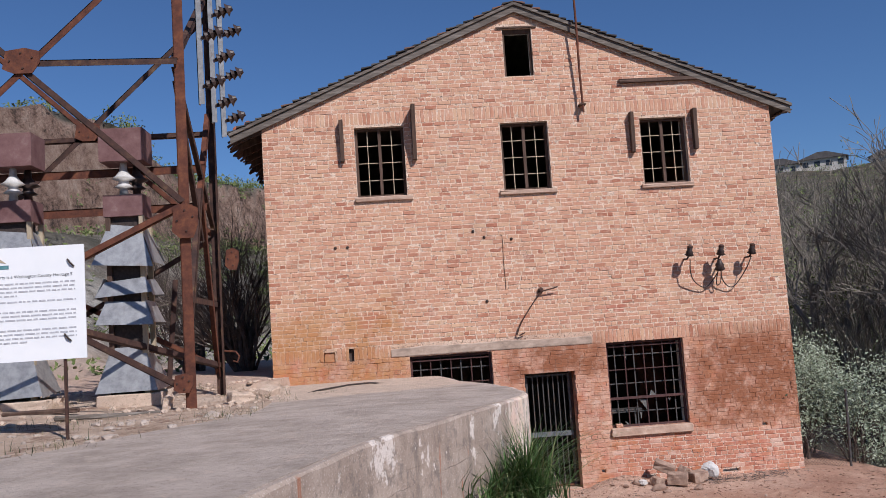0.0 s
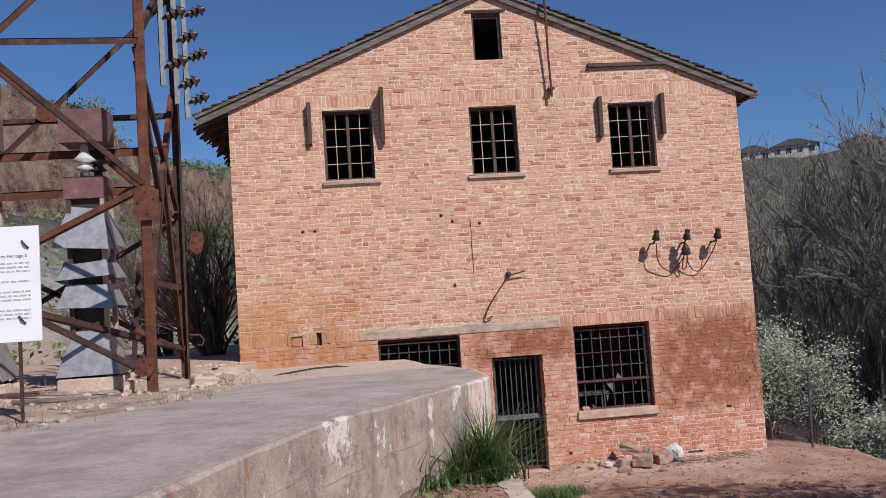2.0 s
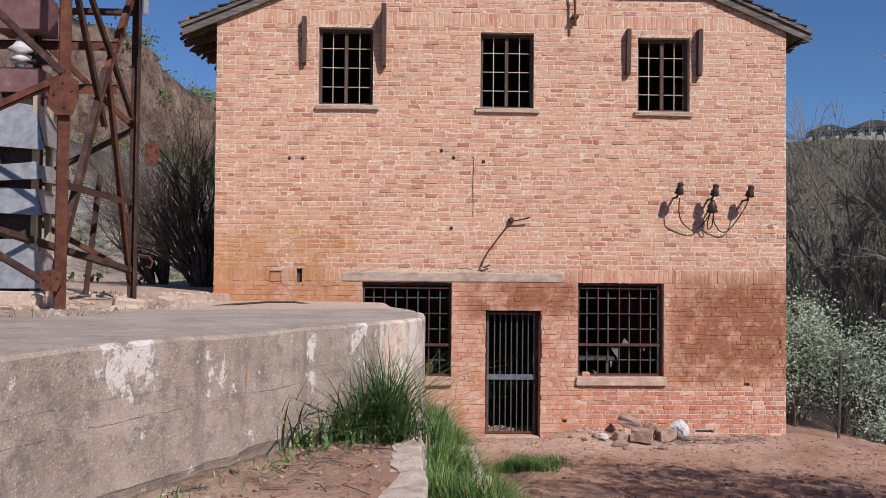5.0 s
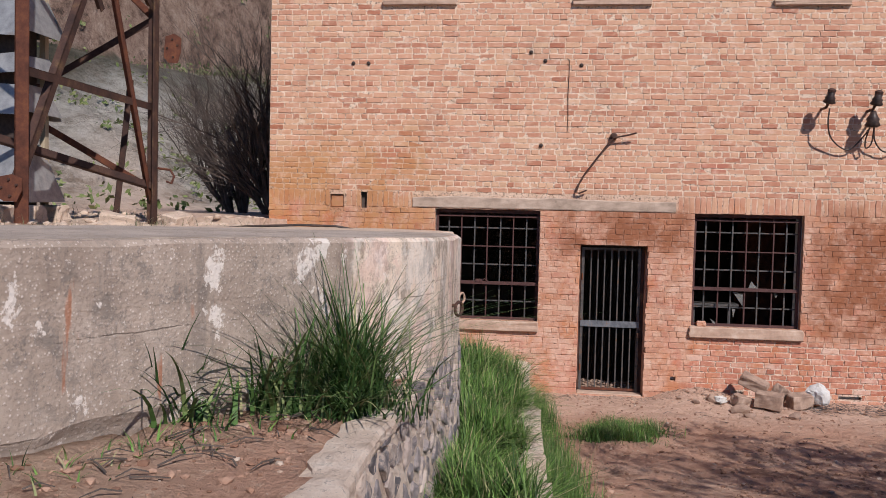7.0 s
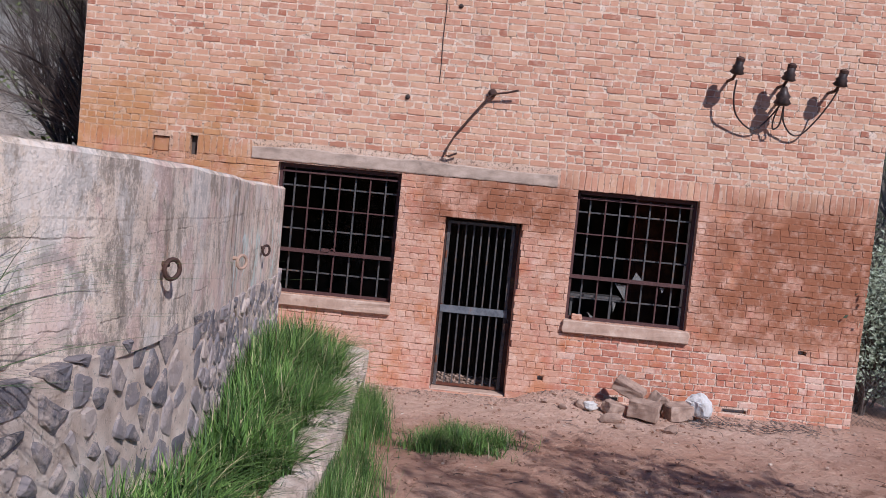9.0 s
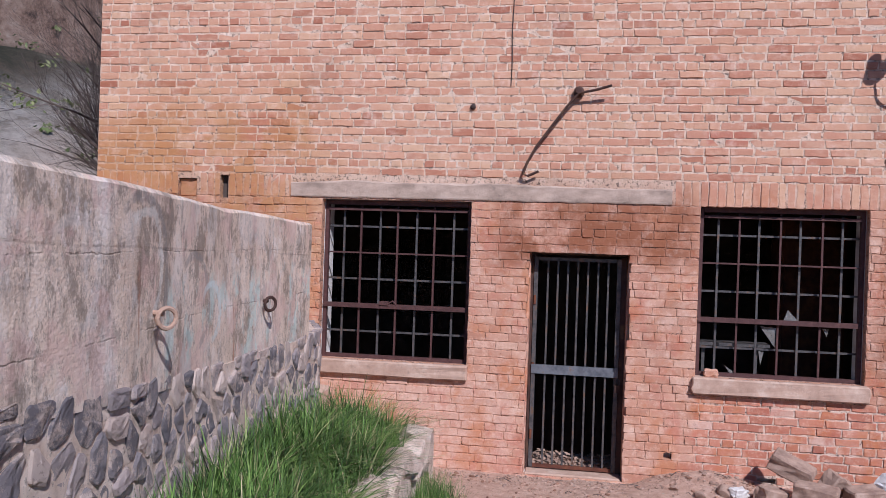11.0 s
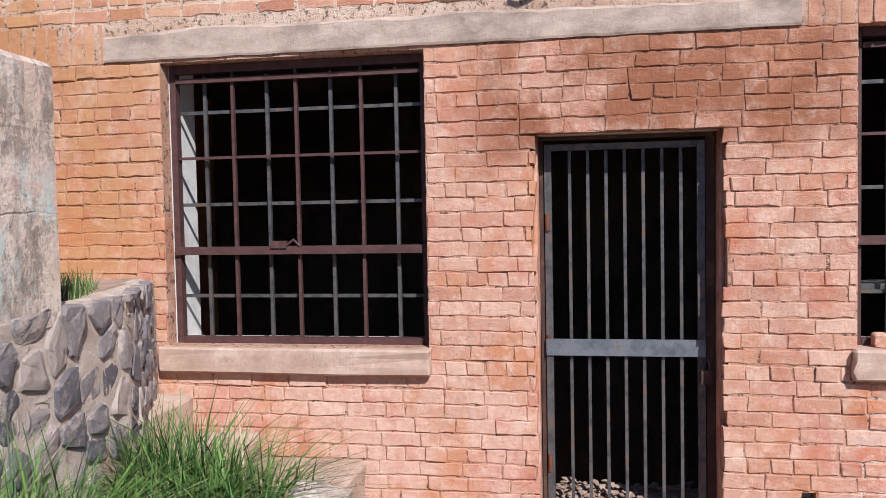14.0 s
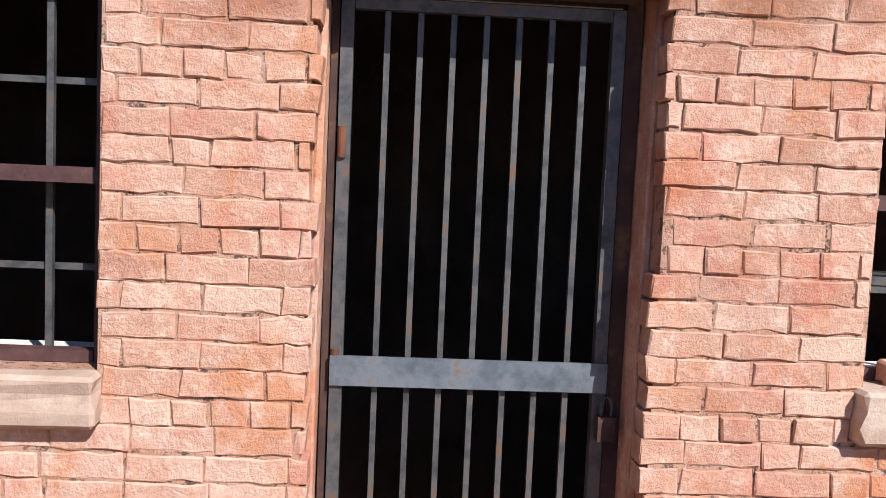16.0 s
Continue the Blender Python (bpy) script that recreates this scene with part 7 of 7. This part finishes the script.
def lay(x0, x1, z0, z1, joint=0.011):
    for p, q in clipped(x0, x1, z0, z1):
        lim = min(roof_line(max(p, FX0)), roof_line(min(q, FX1))) - 0.02
        top = min(z1, lim)
        for o, g in ((LW, 0.012), (RW, 0.012), (DOOR, 0.026)):
            if o[2] < z0 + 0.03 < o[3]:
                if abs(q - o[0]) < 1e-6:
                    q -= rng.random() ** 2 * g
                if abs(p - o[1]) < 1e-6:
                    p += rng.random() ** 2 * g * (2.2 if o is DOOR and 0.85 < z0 < 1.6 else 1)
        if top - z0 > 0.03 and q - p > 0.03:
            layout.append(((p + q) / 2, (z0 + top) / 2, q - p - joint, top - z0 - joint))


z, n = -0.312, 0
while z < PEAKZ:
    if 2.57 < z < 2.60 or 6.83 < z < 6.87:
        x = FX0
        while x < FX1 - 0.02:
            w = 0.0765 * rng.uniform(0.96, 1.04)
            lay(x, min(x + w, FX1), z, z + 3 * COURSE, 0.011)
            x += w
        z += 3 * COURSE
        n += 1
        continue
    header = n % 6 == 3
    pitch = BLEN / 2 if header else BLEN
    x = FX0 - (0 if n % 2 else pitch / 2) + (rng.uniform(-0.012, 0.012))
    wob = rng.uniform(-0.002, 0.002)
    while x < FX1 - 0.01:
        w = pitch * rng.uniform(0.95, 1.05) * (0.5 if not header and rng.random() < 0.07 else 1)
        dz = wob + (0.007 * noise2(x, z, 0.9, 4) if z < 2.5 else 0.005 * noise2(x, z, 0.6, 4))
        lay(max(x, FX0), min(x + w, FX1), z + dz, z + COURSE + dz, (rng.uniform(0.003, 0.010) if z < 2.55 and not (z < 0.8 and x > 1.05) else rng.uniform(0.011, 0.017)))
        x += w
    z += COURSE
    n += 1

near, rest = [], []
for b in layout:
    (near if -1.06 < b[0] < 1.12 and 0.0 < b[1] < 2.2 else rest).append(b)
near.sort(key=lambda b: abs(b[0]) + 0.55 * abs(b[1] - 1.2))
near, rest = near[:300], rest + near[300:]

meshes = {}
for x, zc, w, h in near:
    key = (round(w * 50), round(h * 200), rng.randrange(3))
    if key not in meshes:
        vs, fs = brick_template(key[0] / 50, key[1] / 200, hash(key) % 1000)
        me = bpy.data.meshes.new("brick")
        me.from_pydata(vs, [], fs)
        me.materials.append(BRICK)
        meshes[key] = me
    ob = new("brick", meshes[key])
    ob.parent = wall_south
    ob.location = (x, rng.uniform(-0.003, 0.003) - (rng.random() < 0.08) * 0.005, zc)
    ob.rotation_euler = (rng.uniform(-0.01, 0.01), rng.uniform(-0.008, 0.008), rng.uniform(-0.01, 0.01))
    ob.scale = (w / (key[0] / 50), 1, h / (key[1] / 200))

bverts, bfaces = [], []
for x, zc, w, h in rest:
    vs, fs = brick_template(w, h, rng.randrange(10 ** 6))
    dy, dx, dz = rng.uniform(-0.003, 0.003) - (rng.random() < 0.08) * 0.005, rng.uniform(-0.001, 0.001), rng.uniform(-0.0015, 0.0015)
    o = len(bverts)
    bverts += [(a + x + dx, b + dy, c + zc + dz) for a, b, c in vs]
    bfaces += [tuple(o + i for i in f) for f in fs]
me = bpy.data.meshes.new("brickwork")
me.from_pydata(bverts, [], bfaces)
me.materials.append(BRICK)
ob = new("brickwork", me)
ob.parent = wall_south
tagged(ob, kind="stuff")

# ---- stones of the footing wall ----
rng = random.Random(91)


def cell(points, i, lo, hi):
    """The share of a patch that lies nearest to one point, less a joint, as a polygon."""
    px, pz = points[i]
    poly = [(max(lo[0], px - 0.4), lo[1]), (min(hi[0], px + 0.4), lo[1]), (min(hi[0], px + 0.4), hi[1]), (max(lo[0], px - 0.4), hi[1])]
    for k, (qx, qz) in enumerate(points):
        dx, dz = qx - px, qz - pz
        d = math.hypot(dx, dz)
        if k == i or d > 0.8:
            continue
        nx_, nz_ = dx / d, dz / d
        lim = d / 2 - (rng.uniform(0.010, 0.042) if px < -6.4 else rng.uniform(0.005, 0.024))
        out = []
        for a, b in zip(poly, poly[1:] + poly[:1]):
            da = (a[0] - px) * nx_ + (a[1] - pz) * nz_ - lim
            db = (b[0] - px) * nx_ + (b[1] - pz) * nz_ - lim
            if da <= 0:
                out.append(a)
            if da * db < 0:
                t = da / (da - db)
                out.append((a[0] + (b[0] - a[0]) * t, a[1] + (b[1] - a[1]) * t))
        poly = out
        if len(poly) < 3:
            return []
    return poly


def rounded(poly, rounds=2):
    for _ in range(rounds):
        poly = [p for a, b in zip(poly, poly[1:] + poly[:1]) for p in ((a[0] * 0.86 + b[0] * 0.14, a[1] * 0.86 + b[1] * 0.14), (a[0] * 0.14 + b[0] * 0.86, a[1] * 0.14 + b[1] * 0.86))]
    return poly


seeds = []
tries = 0
while tries < 7000:
    tries += 1
    yc = -10.9 + 10.75 * rng.random()
    top, bottom = interp(CAP_Z, yc), min(ground_z(interp(CAP_X, yc) + 0.2, yc), 1.2)
    zc = rng.uniform(bottom - 0.12, top - 0.01)
    gap = 0.10 + 0.10 * rng.random() ** 1.4
    if all(math.hypot((yc - a) * 0.8, (zc - b) * 1.15) > gap for a, b in seeds):
        seeds.append((yc, zc))
count = 0
more_verts, more_faces = [], []
for i, (yc, zc) in enumerate(seeds):
    top, bottom = interp(CAP_Z, yc) - (0.055 if yc < -7.9 else 0.008), zc - 0.3
    ring = cell(seeds, i, (-11.7, bottom), (-0.2, top))
    if len(ring) < 3 or rng.random() < 0.05:
        continue
    ring = rounded(ring)
    ring = [(a + 0.014 * noise2(a, b, 17, 3), b + 0.014 * noise2(a, b, 17, 8)) for a, b in ring]
    xa, xb = interp(CAP_X, yc - 0.2), interp(CAP_X, yc + 0.2)
    along = Vector((xb - xa, 0.4, 0)).normalized()
    outward = Vector((along.y, -along.x, 0))
    proud = rng.uniform(0.004, 0.022)
    n = len(ring)
    vs = []
    for shrink, deep in ((1.0, -0.05), (1.0, proud * 0.35), (0.90, proud * 0.9), (0.5, proud * 1.15)):
        for a, b in ring:
            ka, kb = (a - yc) * shrink, (b - zc) * shrink
            deep2 = deep + (0.010 * noise2(a * shrink + yc, b * shrink, 14, i * 0.7) + 0.006 * noise2(a * shrink, b * shrink, 40, i)) * (deep > 0)
            vs.append(tuple(along * ka + outward * deep2 + Vector((0, 0, kb))))
    vs.append(tuple(outward * proud * 1.2))
    fs = [(o + k, o + (k + 1) % n, o + n + (k + 1) % n, o + n + k) for o in (0, n, 2 * n) for k in range(n)]
    fs += [(3 * n + k, 3 * n + (k + 1) % n, 4 * n) for k in range(n)]
    at = (interp(CAP_X, yc) - 0.032 + 0.02 * noise2(yc, 2, 1.7), yc, zc)
    if count >= 300:
        o = len(more_verts)
        more_verts += [(a + at[0], b + at[1], c + at[2]) for a, b, c in vs]
        more_faces += [tuple(o + k for k in f) for f in fs]
        continue
    me = bpy.data.meshes.new("stone")
    me.from_pydata(vs, [], fs)
    me.materials.append(STONE)
    ob = new("stone", me)
    ob.parent = stone_wall
    ob.location = at
    count += 1
if more_faces:
    me = bpy.data.meshes.new("stonework")
    me.from_pydata(more_verts, [], more_faces)
    me.materials.append(STONE)
    ob = new("stonework", me)
    ob.parent = stone_wall
    tagged(ob, kind="stuff")
